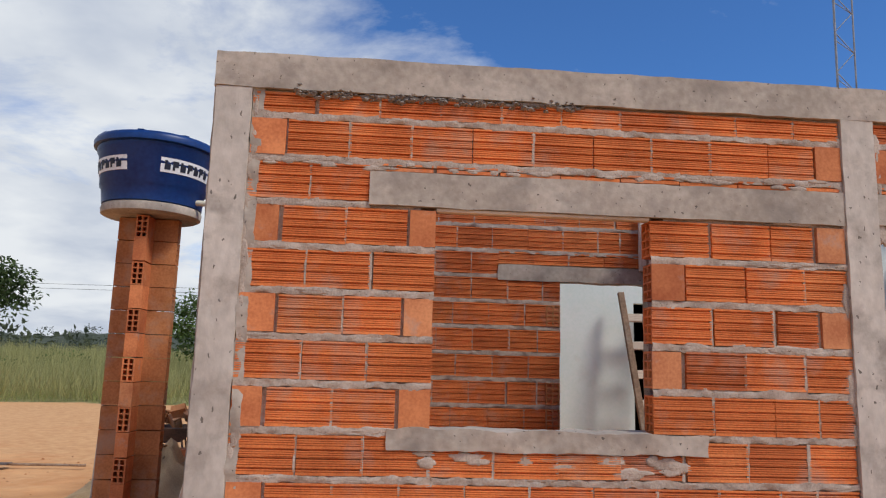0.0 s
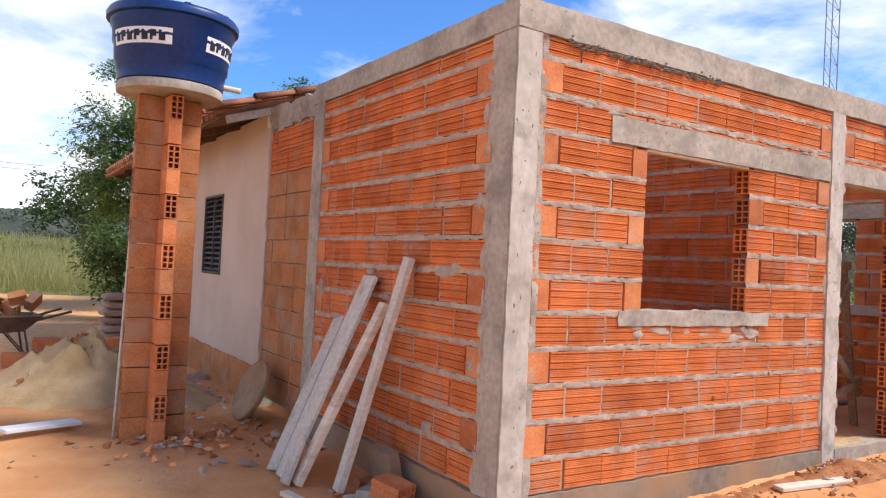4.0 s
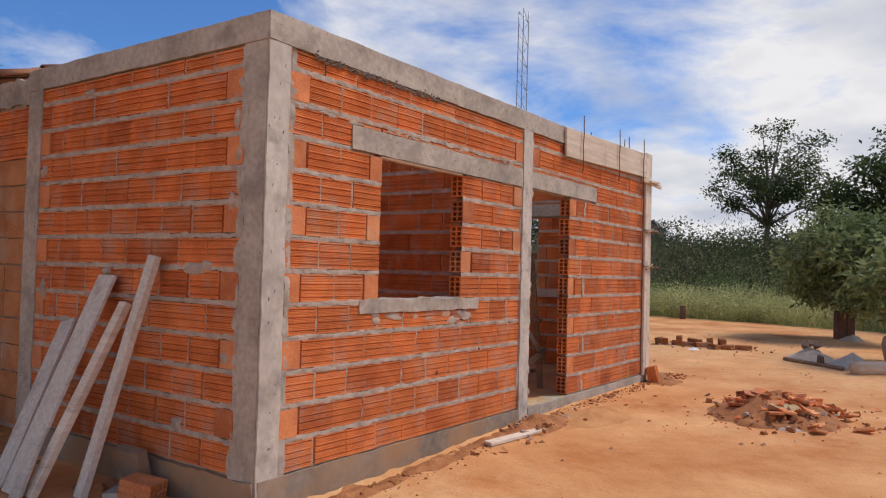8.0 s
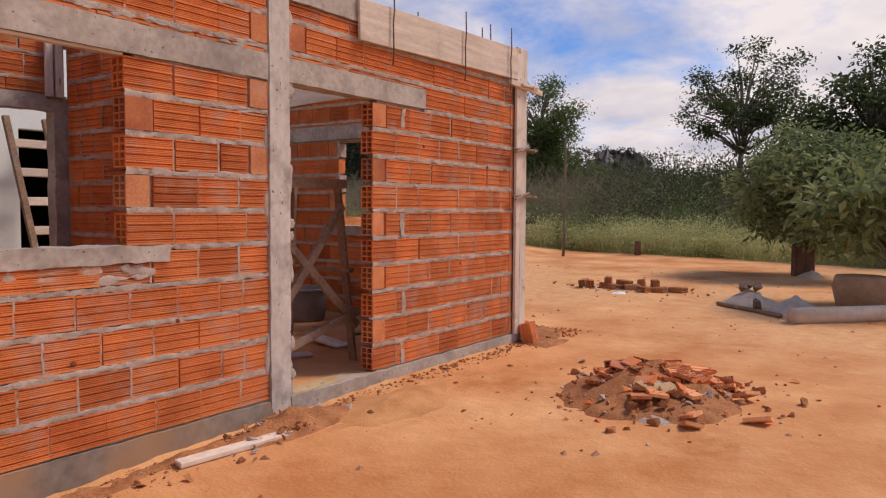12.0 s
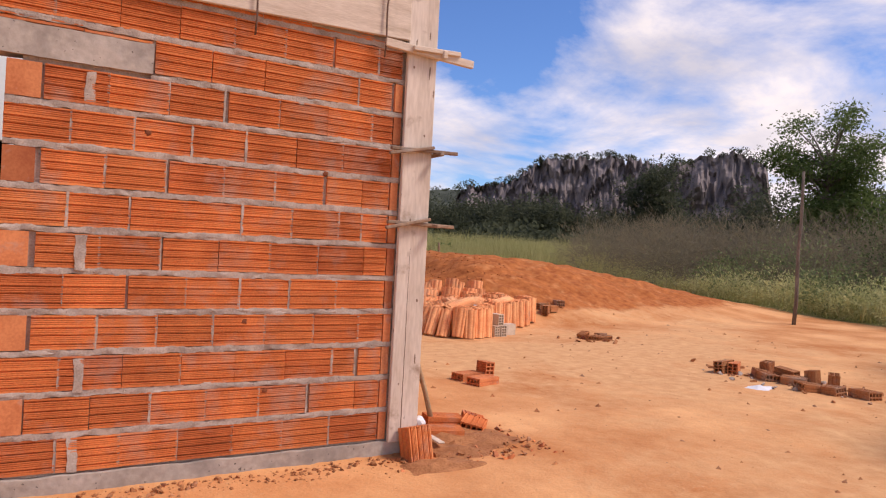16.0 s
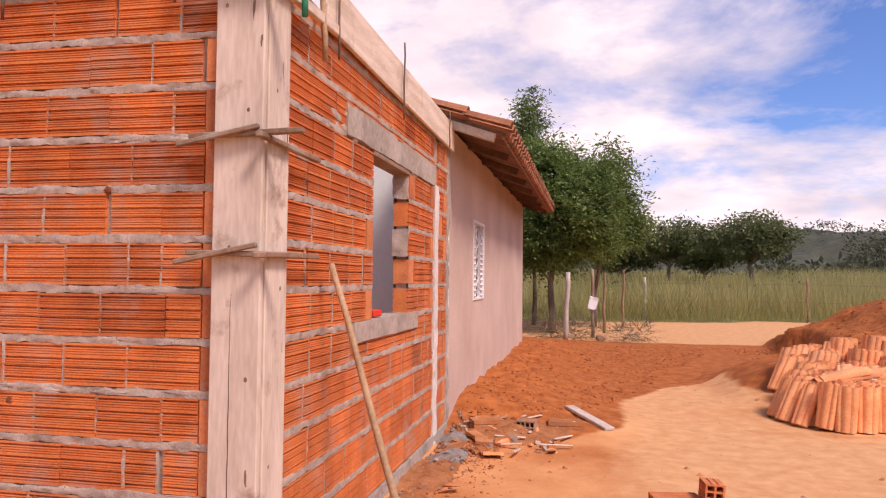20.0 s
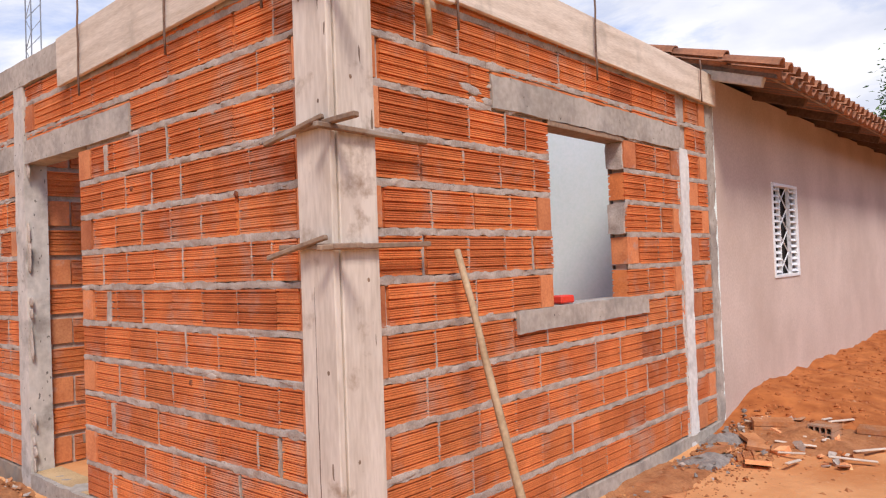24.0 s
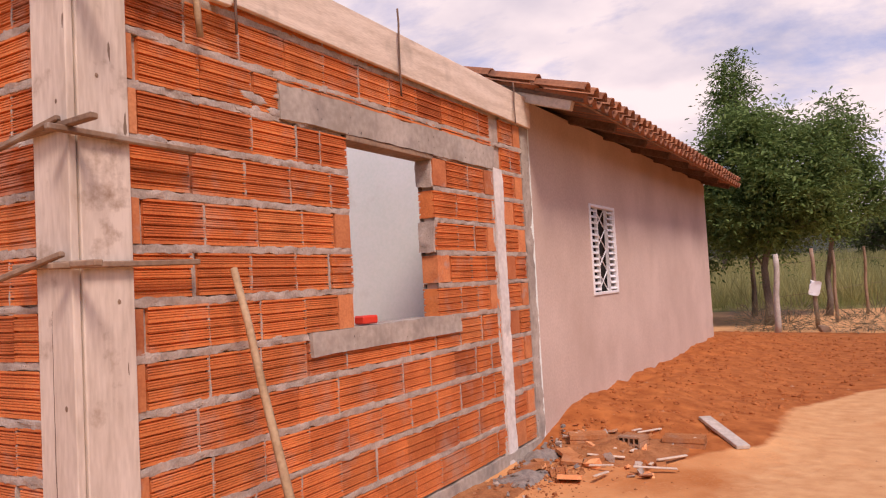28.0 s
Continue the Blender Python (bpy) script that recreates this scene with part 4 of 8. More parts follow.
wall_piece("house_wall", [(HX0 + 0.15, HX1 - 0.15, HY1 - 0.15, HY1, 0, EAVE_Z)], PLASTER, "wall of brown-grey raw plaster", gable(HY1 - 0.15, HY1))
# added inner walls, black so that the room behind the doorway reads as unlit
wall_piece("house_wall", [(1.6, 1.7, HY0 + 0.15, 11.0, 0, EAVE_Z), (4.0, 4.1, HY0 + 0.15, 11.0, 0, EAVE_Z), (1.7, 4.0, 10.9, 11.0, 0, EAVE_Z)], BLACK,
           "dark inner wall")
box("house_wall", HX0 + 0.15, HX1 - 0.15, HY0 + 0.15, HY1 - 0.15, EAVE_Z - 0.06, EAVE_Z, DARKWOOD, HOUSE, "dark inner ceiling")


def roof_tile_mesh(length=0.46, r0=0.074, r1=0.060, arc=2.9, seg=8, thick=0.014, flip=False, material=None):
    verts, faces = [], []
    for r_in in (0, 1):
        for t, r in ((0, r0), (1, r1)):
            rr = r - thick * r_in
            for k in range(seg + 1):
                a = math.pi / 2 - arc / 2 + arc * k / seg
                verts.append((rr * math.cos(a), t * length, rr * math.sin(a) * (-1 if flip else 1)))
    n = seg + 1
    for k in range(seg):
        faces.append((k, k + 1, n + k + 1, n + k))
        faces.append((2 * n + k, 3 * n + k, 3 * n + k + 1, 2 * n + k + 1))
    for t in (0, 1):
        for k in range(seg):
            a, b = t * n + k, 2 * n + t * n + k
            faces.append((a, b, b + 1, a + 1) if t == 0 else (a, a + 1, b + 1, b))
    for k in (0, seg):
        faces.append((k, n + k, 3 * n + k, 2 * n + k))
    me = bpy.data.meshes.new("roof_tile")
    me.from_pydata(verts, [], faces)
    me.materials.append(material or ROOF_OLD)
    me.polygons.foreach_set("use_smooth", [True] * len(me.polygons))
    return me


TILE_ME = roof_tile_mesh()
PAN_ME = roof_tile_mesh(flip=True)
WIDE_ME = roof_tile_mesh(0.50, 0.135, 0.118, 1.55, material=ROOF_CLAY)
slope = math.atan(RISE)
for sgn, eave_x in ((1, HX1 + 0.545), (-1, HX0 - 0.55)):
    # roof deck in timber, under the tiles
    bm = bmesh.new()
    zE = EAVE_Z + 0.05 - RISE * (abs(eave_x - RIDGE_X) - (HX1 - RIDGE_X))
    prof = [(eave_x, zE), (RIDGE_X, PEAK_Z), (RIDGE_X, PEAK_Z + 0.03), (eave_x, zE + 0.03)]
    a = [bm.verts.new((x, HY0 - 0.02, z)) for x, z in prof]
    b = [bm.verts.new((x, HY1 + 0.20, z)) for x, z in prof]
    bm.faces.new(a)
    bm.faces.new(b[::-1])
    for i in range(4):
        bm.faces.new((a[i], b[i], b[(i + 1) % 4], a[(i + 1) % 4]))
    bmesh.ops.recalc_face_normals(bm, faces=bm.faces)
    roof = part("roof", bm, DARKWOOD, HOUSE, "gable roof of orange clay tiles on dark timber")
    cols = int((HY1 + 0.20 - HY0 + 0.1) / 0.20)
    rows = 9
    bits_v, bits_f = [], []
    for c in range(cols):
        for r in range(rows):
            y = HY0 - 0.06 + 0.20 * c
            run = 0.42 * r - 0.05
            x = eave_x - sgn * run * math.cos(slope)
            z = zE + 0.055 + run * math.sin(slope) + 0.0
            if abs(x - RIDGE_X) < 0.2 or (x - RIDGE_X) * sgn < 0:
                continue
            up = Vector((-sgn * math.cos(slope), 0, math.sin(slope) - 0.03)).normalized()
            side = Vector((0, 1, 0))
            nrm = side.cross(up) if sgn > 0 else up.cross(side)
            if nrm.z < 0:
                nrm = -nrm
            m = Matrix((up.cross(nrm), up, nrm)).transposed().to_4x4()
            m.translation = (x, y + rng.uniform(-0.008, 0.008), z + 0.01 * (r % 2) + rng.uniform(-0.004, 0.004))
            near = (sgn > 0 and r < 2) or c < 2
            for me, dy, dz in ((TILE_ME, 0.0, 0.022), (PAN_ME, 0.10, 0.018)):
                mm = Matrix.Translation((0, dy, dz)) @ m
                if near:
                    t = new("roof_tile", me)
                    t.parent = roof
                    t.matrix_basis = mm
                else:
                    off = len(bits_v)
                    bits_v += [tuple(mm @ v.co) for v in me.vertices]
                    bits_f += [tuple(off + i for i in p.vertices) for p in me.polygons]
    tagged(mesh_ob("roof_tiles", bits_v, bits_f, ROOF_OLD, roof, smooth=True), kind="stuff")
    # rafters with cut ends under the eave
    wall_x = HX1 if sgn > 0 else HX0
    for i in range(8):
        y = HY0 + 0.12 + i * 1.03 if i else HY0 + 0.03
        run = abs(eave_x - wall_x)
        x1 = eave_x - sgn * 0.10
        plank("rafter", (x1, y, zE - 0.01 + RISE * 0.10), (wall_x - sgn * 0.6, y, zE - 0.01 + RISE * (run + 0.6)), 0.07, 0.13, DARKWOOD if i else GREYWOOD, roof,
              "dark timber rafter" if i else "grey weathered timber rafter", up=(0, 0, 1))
    plank("fascia", (eave_x - sgn * 0.04, HY0 + 0.03, zE + 0.035), (eave_x - sgn * 0.04, HY1 + 0.18, zE + 0.035), 0.02, 0.06, TRESTLE, roof, "eave batten")
ridge_tiles = 18
for i in range(ridge_tiles):
    t = new("ridge_tile", TILE_ME)
    t.parent = HOUSE
    t.matrix_basis = pose(RIDGE_X, HY0 - 0.05 + i * 0.44, PEAK_Z + 0.06, 0, 0, 0) @ Matrix.Diagonal((1.5, 1, 1.2, 1))


def steel_window(u0, u1, z0, z1, m, label, material, leaf, bars):
    """A louvred steel window in a wall: two shutter leaves with slats, and a grille between them."""
    w = empty("house_window", m, label)
    w.parent = HOUSE
    t = 0.03
    for nm, b in (("frame", (u0, u0 + t, z0, z1)), ("frame", (u1 - t, u1, z0, z1)), ("frame", (u0 + t, u1 - t, z0, z0 + t)), ("frame", (u0 + t, u1 - t, z1 - t, z1))):
        box(nm, b[0], b[1], -0.012, 0.06, b[2], b[3], material, w)
    for a, b in leaf:
        n = 14
        bm = bmesh.new()
        add_box(bm, a, b, -0.02, 0.02, -0.003, 0.003)
        first_slat = part("slat", bm, material, w)
        for i in range(n):
            ob = first_slat if i == 0 else new("slat", first_slat.data)
            ob.parent = w
            ob.matrix_basis = Matrix.Translation((0, 0.015, z0 + t + (z1 - z0 - 2 * t) * (i + 0.5) / n)) @ Matrix.Rotation(radians(40), 4, "X")
        for e in (a, b - 0.012):
            box("stile", e, e + 0.012, 0.0, 0.035, z0 + t, z1 - t, material, w, bevel=0)
    if bars:
        a, b = bars
        bm = bmesh.new()
        k = 4
        for i in range(k):
            za, zb = z0 + t + (z1 - z0 - 2 * t) * i / k, z0 + t + (z1 - z0 - 2 * t) * (i + 1) / k
            tube(bm, [(a, 0.03, za), (b, 0.03, zb)], [0.006, 0.006], 5)
            tube(bm, [(b, 0.03, za), (a, 0.03, zb)], [0.006, 0.006], 5)
        part("grille", bm, WHITE, w, "white steel lattice grille")
    # a black sheet behind the slats draws the shade of the room
    box("pane", u0 + t, u1 - t, 0.065, 0.07, z0 + t, z1 - t, BLACK, w, "black sheet that stands for the unlit opening")
    return w


E_FACE = pose(HX1, 0, 0, 0, 0, 90)
W_FACE = pose(HX0, 0, 0, 0, 0, 90) @ Matrix.Diagonal((1, -1, 1, 1))
steel_window(8.70, 9.50, 1.30, 2.21, E_FACE, "white louvred steel window with a lattice grille, half open", WHITE, ((8.73, 8.95), (9.25, 9.47)), (8.95, 9.25))
steel_window(8.78, 9.62, 1.28, 2.24, W_FACE, "dark louvred steel window", DARKSTEEL, ((8.81, 9.2), (9.2, 9.59)), None)
conc("house_footing", HX0 - 0.03, HX0, 7.3, 14.6, -0.1, 0.42, parent=HOUSE, material=CLAY_OLD, label="unplastered brick strip at the foot", step=0.1, amp=0.015, seed=2.0)
conc("house_quoin", HX0 - 0.02, HX0 + 0.1, HY0 - 0.02, HY0 + 0.16, 0.3, 2.8, parent=HOUSE, material=PLASTER, label="ragged plaster edge", step=0.05, amp=0.012, seed=2.5)
conc("house_quoin", HX1 - 0.1, HX1 + 0.012, HY0 - 0.04, HY0 + 0.10, 0.2, 2.75, parent=HOUSE, material=CONCRETE, label="ragged mortar edge", step=0.04, amp=0.016, seed=2.6)

# ---- water tank on its brick column ----
TX, TY = -2.05, 6.35
TOWER = empty("tank_tower", pose(TX, TY, 0, 0, 0, 2), "slender column of clay hollow bricks carrying a round concrete slab", "column")
box("core", -0.045, 0.045, -0.045, 0.045, 0.0, 2.76, MORTAR, TOWER, "mortar filling")
ARM_ME = {h: brick_mesh(0.198, 0.190, False, "+" if h else "", CLAY_OLD, 0.10) for h in (0, 1)}
END_ME = {h: brick_mesh(0.198, 0.190, False, "+" if h else "", CLAY_PLAIN, 0.10) for h in (0, 1)}
for r in range(14):
    z = 0.01 + r * 0.1965
    # a cross of four blocks a course; the forward block shows its cells in every other course
    for q, ang in enumerate((0, 90, 180, 270)):
        b = new("brick", (END_ME if ang == 270 else ARM_ME)[(r + (1 if ang != 270 else 0)) % 2 if ang != 90 else 0])
        b.parent = TOWER
        b.matrix_basis = pose(0, 0, z + rng.uniform(-0.003, 0.003), 0, 0, ang + rng.uniform(-0.8, 0.8)) @ pose(0.048, -0.05, 0)
lathe("slab", [(0.385, 2.765), (0.405, 2.775), (0.41, 2.82), (0.40, 2.845)], CONCRETE, TOWER, "round concrete slab", 40)
TANK = empty("water_tank", pose(TX, TY, 2.845) @ Matrix.Diagonal((0.955, 0.955, 1, 1)), "blue plastic water tank with white lettered bands and a lid", "water tank")
lathe("body", [(0.40, 0.0), (0.425, 0.01), (0.440, 0.14), (0.455, 0.155), (0.462, 0.30), (0.475, 0.315), (0.482, 0.43), (0.497, 0.445), (0.500, 0.50), (0.47, 0.505)],
      TANK_BLUE, TANK, sides=64)
lathe("lid", [(0.50, 0.485), (0.53, 0.495), (0.533, 0.535), (0.515, 0.565), (0.40, 0.60), (0.22, 0.625), (0.20, 0.655), (0.05, 0.66)], TANK_BLUE, TANK, "blue ribbed lid", 64)
for a in range(8):
    plank("lid_rib", (0.20 * math.cos(a * math.pi / 4), 0.20 * math.sin(a * math.pi / 4), 0.632), (0.50 * math.cos(a * math.pi / 4), 0.50 * math.sin(a * math.pi / 4), 0.572),
          0.05, 0.014, TANK_BLUE, TANK)


def band(a0, a1, z0, z1):
    """A white band on the tank that carries dark block marks."""
    def at(a, z, lift):
        r = 0.462 + (z - 0.30) * 0.12 + lift
        return (r * math.cos(radians(a)), r * math.sin(radians(a)), z)
    n = 14
    verts, faces = [], []
    for i in range(n + 1):
        a = a0 + (a1 - a0) * i / n
        verts += [at(a, z0, 0.010), at(a, z1, 0.010), at(a, z1, 0.004), at(a, z0, 0.004)]
    for i in range(n):
        for k in range(4):
            faces.append((i * 4 + k, i * 4 + 4 + k, i * 4 + 4 + (k + 1) % 4, i * 4 + (k + 1) % 4))
    faces += [(3, 2, 1, 0), (n * 4, n * 4 + 1, n * 4 + 2, n * 4 + 3)]
    bnd = mesh_ob("band", verts, faces, WHITE, TANK, "white lettering band")
    marks = 7
    for k in range(marks):
        s = a0 + (a1 - a0) * (0.06 + 0.88 * k / marks)
        e = s + (a1 - a0) * 0.88 / marks * 0.72
        for q in range(2):
            a, b = (s, s + (e - s) * 0.42) if q == 0 else (s + (e - s) * 0.42, e)
            za, zb = z0 + 0.022, z1 - 0.022
            if q == 1:
                za = za + (0.028 if k % 2 else 0.0)
                zb = zb - (0.0 if k % 2 else 0.025)
            bv = [at(a, za, 0.011), at(b, za, 0.011), at(b, zb, 0.011), at(a, zb, 0.011), at(a, za, 0.014), at(b, za, 0.014), at(b, zb, 0.014), at(a, zb, 0.014)]
            mesh_ob("mark", bv, [(4, 5, 6, 7), (0, 1, 5, 4), (1, 2, 6, 5), (2, 3, 7, 6), (3, 0, 4, 7)], LETTER, bnd)


band(192, 258, 0.245, 0.365)
band(292, 358, 0.245, 0.365)
rod("outlet_pipe", (0.38, -0.1, 0.06), (0.56, -0.12, 0.05), 0.025, PVC, TANK, "cream plastic outlet pipe")
rod("down_pipe", (-2.33, 6.34, 0.03), (-2.28, 6.36, 1.9), 0.011, GREYWOOD, TOWER).matrix_parent_inverse = TOWER.matrix_basis.inverted()

# ---- plants and distance ----
nrng = np.random.default_rng(5)


def unit(v):
    return v / np.maximum(np.linalg.norm(v, axis=-1, keepdims=True), 1e-9)


def leaf_mesh(name, centres, dirs, normals, length, width, material, parent=None, label="", fold=0.25):
    """Many leaves, each a pointed blade of two folded halves, in one mesh."""
    n = len(centres)
    length = np.broadcast_to(np.asarray(length, float), (n,))[:, None]
    width = np.broadcast_to(np.asarray(width, float), (n,))[:, None]
    d = unit(dirs)
    s = unit(np.cross(d, normals))
    up = np.cross(s, d)
    p0 = centres
    p2 = centres + d * length
    mid = centres + d * length * 0.45
    p1 = mid + s * width * 0.5 + up * width * fold
    p3 = mid - s * width * 0.5 + up * width * fold
    verts = np.stack([p0, p1, p2, p3], 1).reshape(-1, 3)
    i = np.arange(n)[:, None] * 4
    faces = np.concatenate([np.stack([i[:, 0], i[:, 0] + 1, i[:, 0] + 2], 1), np.stack([i[:, 0], i[:, 0] + 2, i[:, 0] + 3], 1)], 0)
    me = bpy.data.meshes.new(name)
    me.vertices.add(len(verts))
    me.vertices.foreach_set("co", verts.ravel().astype(np.float32))
    me.loops.add(len(faces) * 3)
    me.loops.foreach_set("vertex_index", faces.ravel().astype(np.int32))
    me.polygons.add(len(faces))
    me.polygons.foreach_set("loop_start", (np.arange(len(faces)) * 3).astype(np.int32))
    me.update(calc_edges=True)
    me.materials.append(material)
    ob = new(name, me)
    if parent is not None:
        ob.parent = parent
    if label:
        ob["label"] = label
    return ob


def rand_dirs(n, droop=0.0):
    v = unit(nrng.normal(size=(n, 3)))
    v[:, 2] = v[:, 2] * 0.6 - droop
    return unit(v)


def tree(name, x, y, height, crown, nclusters, cluster_r, leaves, leaf_l, leaf_w, material, bark=None, trunk_r=0.12, fork=0.35, label="", feather=False, gaps=0.25,
         shoots=(), lean=(0, 0)):
    """A tree: tapered trunk, limbs that reach the leaf clusters, and a crown with gaps. crown: cx, cy, cz, rx, ry, rz about the foot."""
    z0 = gz(x, y) - 0.05
    root = empty(name, pose(x, y, z0), label, "tree")
    cx, cy, cz, rx, ry, rz = crown
    pts = []
    while len(pts) < nclusters:
        p = nrng.uniform(-1, 1, 3)
        r = np.linalg.norm(p)
        if r > 1 or r < 0.30:
            continue
        if noise.noise(Vector(p * 2.2) + Vector((x, y, 0))) < -1 + 2 * gaps * 0.8 + (0.1 if r > 0.8 else -0.1):
            continue
        pts.append((cx + p[0] * rx, cy + p[1] * ry, cz + p[2] * rz * (1 if p[2] > 0 else 0.8)))
    pts = [Vector(p) for p in pts] + [Vector(s) for s in shoots]
    top = Vector((cx + lean[0], cy + lean[1], max(cz, height * 0.7)))
    bm = bmesh.new()
    stem = [Vector((0, 0, 0)).lerp(top, i / 8) + Vector((0.05 * math.sin(i * 1.9 + x), 0.05 * math.cos(i * 1.3 + y), 0)) * (1 if 0 < i < 8 else 0) for i in range(9)]
    tube(bm, stem, [trunk_r * (1.25 if i == 0 else 1) * (1 - 0.085 * i) for i in range(9)], 9)
    part("trunk", bm, bark or BARK, root, smooth=True)
    bm = bmesh.new()
    step = max(1, len(pts) // 42)
    for p in pts[::step]:
        f = max(fork, min(0.95, (p.z - 0.35 * (p.xy - top.xy).length) / max(top.z, 0.1)))
        a = stem[min(8, int(f * 8))]
        mid = a.lerp(p, 0.5) + Vector((0, 0, 0.12 * (p - a).length * 0.5))
        tube(bm, [a, mid, p], [trunk_r * 0.33, trunk_r * 0.20, trunk_r * 0.06], 5, cap=False)
    part("branch_work", bm, bark or BARK, root, smooth=True)
    C, D, N = [], [], []
    for p in pts:
        c = np.array(p)
        if feather:
            k = max(4, leaves // 18)
            for _ in range(k):
                d = unit(nrng.normal(size=3) * np.array([1, 1, 0.55]) + np.array([0, 0, 0.15]))
                fl = cluster_r * nrng.uniform(0.8, 1.3)
                side = unit(np.cross(d, np.array([0, 0, 1.0])))
                for j in range(9):
                    t = (j + 1) / 9
                    q = c + d * fl * t + np.array([0, 0, -0.45 * fl * t * t])
                    for sg in (-1, 1):
                        C.append(q)
                        D.append(side * sg + d * 0.5 + nrng.normal(size=3) * 0.12 + np.array([0, 0, -0.15]))
                        N.append(np.array([0, 0, 1.0]) + nrng.normal(size=3) * 0.2)
        if True:
            off = nrng.normal(size=(leaves, 3)) * np.array([1, 1, 0.62]) * cluster_r * (0.55 if p.z < cz + rz else 0.36)
            C += list(c + off)
            D += list(unit(off + 1e-6) * 0.7 + rand_dirs(leaves, 0.25))
            N += list(np.array([0, 0, 1.0]) + nrng.normal(size=(leaves, 3)) * 0.55)
    C, D, N = np.array(C), np.array(D), np.array(N)
    n = len(C)
    leaf_mesh("crown", C, D, N, leaf_l * nrng.uniform(0.7, 1.25, n), leaf_w * nrng.uniform(0.7, 1.2, n), material, root)
    return root


tree("feathery_tree", 5.8, 19.9, 5.2, (0.10, 0, 3.15, 1.5, 1.5, 1.85), 130, 0.5, 180, 0.13, 0.052, LEAF_FEATHER, trunk_r=0.10, fork=0.2, feather=True, gaps=0.16,
     label="feathery green tree behind the house")
tree("feathery_tree", 5.15, 22.7, 7.0, (-0.05, 0, 6.15, 0.62, 0.6, 1.15), 20, 0.42, 90, 0.14, 0.05, LEAF_FEATHER, trunk_r=0.07, fork=0.6, feather=True, gaps=0.2,
     label="tall slender feathery tree above the others", shoots=((-0.75, 0, 5.4), (-0.6, 0, 5.1)))
tree("leafy_tree", 6.9, 22.6, 5.6, (0.3, 0, 3.5, 1.25, 1.2, 1.9), 70, 0.5, 150, 0.14, 0.055, LEAF_FEATHER, trunk_r=0.08, fork=0.2, label="young feathery tree beyond the fence", feather=True, gaps=0.18)
tree("leafy_tree", 3.0, 21.5, 4.6, (0, 0, 2.7, 2.2, 2.2, 1.7), 70, 0.7, 150, 0.16, 0.07, LEAF, trunk_r=0.12, label="broad green tree behind the house", gaps=0.1)
tree("leafy_tree", 0.2, 19.6, 6.4, (0.0, 0, 3.6, 1.6, 1.9, 2.1), 100, 0.5, 210, 0.12, 0.045, LEAF_FEATHER, trunk_r=0.12, feather=True, label="tall feathery tree beside the house", gaps=0.15,
     shoots=((-1.1, 0, 5.9), (-1.4, 0, 5.0), (-1.7, 0.2, 4.0)))
tree("leafy_tree", -0.9, 16.6, 2.6, (0, 0, 1.3, 0.7, 0.8, 1.0), 26, 0.38, 120, 0.13, 0.06, LEAF, trunk_r=0.05, fork=0.1, label="low green bush by the house corner", gaps=0.1)
tree("tall_tree", 35.9, 18.9, 8.8, (0.0, 0, 6.4, 2.8, 2.6, 2.0), 46, 0.66, 250, 0.17, 0.09, LEAF, BARK, 0.20, 0.35, "broad green tree far beyond the scrub", gaps=0.55)
tree("leafy_tree", 37.5, 18.6, 5.6, (0, 0, 3.6, 2.9, 2.8, 1.5), 50, 0.7, 130, 0.22, 0.12, LEAF, BARK, 0.14, 0.3, "low spreading tree behind the scrub", gaps=0.1)
tagged(rod("wooden_pole", (18.33, 8.91, gz(18.33, 8.91) - 0.05), (18.36, 8.9, 3.55), 0.045, BARK, r1=0.03, bend=0.012), "slender bare pole standing at the yard's edge", "pole")
tree("tall_tree", 34.0, 7.6, 9.0, (0, 0, 6.2, 3.4, 3.2, 2.8), 58, 0.5, 150, 0.17, 0.09, LEAF_DARK, BARK, 0.20, 0.3, "tall airy dark tree beyond the scrub", gaps=0.52)
tree("tall_tree", 30.5, 2.2, 7.0, (0, 0, 4.9, 3.4, 3.0, 2.3), 70, 0.65, 150, 0.22, 0.12, LEAF_DARK, BARK, 0.20, 0.3, "dense dark tree beyond the scrub", gaps=0.15)
tree("tall_tree", 24.0, -2.4, 7.4, (0, 0, 4.6, 3.0, 3.0, 2.9), 80, 0.8, 150, 0.2, 0.11, LEAF, BARK, 0.18, 0.3, "green tree at the yard's edge", gaps=0.15)
tree("fruit_tree", 15.6, 2.2, 2.8, (0.1, -0.1, 1.75, 1.45, 1.5, 1.35), 70, 0.36, 150, 0.18, 0.07, LEAF_FRUIT, BARK, 0.10, 0.25, "round leafy fruit tree in the bare yard", gaps=0.32)
tree("fruit_tree", 10.6, 0.35, 2.4, (0.25, 0.1, 1.5, 1.1, 1.0, 0.75), 36, 0.3, 60, 0.21, 0.09, LEAF_FRUIT, BARK, 0.05, 0.2, "low leafy fruit tree over a clay tub", gaps=0.3)
for x, y, h in ((11.5, 47.0, 5.2), (16.0, 46.0, 5.3), (8.8, 49.5, 4.6), (14.0, 50.0, 4.6)):
    tree("umbrella_tree", x, y, h, (0, 0, h - 1.9, 2.5, 2.3, 1.35), 70, 0.6, 90, 0.24, 0.13, LEAF_MID, BARK, 0.16, 0.3, "flat-topped dark tree in the field", gaps=0.15)
tree("far_tree", -18.6, 34.6, 5.6, (0, 0, 3.9, 2.0, 2.0, 1.7), 36, 0.7, 70, 0.3, 0.16, LEAF_DARK, BARK, 0.16, 0.3, "dark tree across the track", gaps=0.2)
tree("far_tree", -9.5, 42.0, 5.0, (0, 0, 3.0, 2.6, 2.5, 1.9), 36, 0.8, 70, 0.3, 0.16, LEAF, BARK, 0.16, 0.3, "green tree across the track", gaps=0.2)
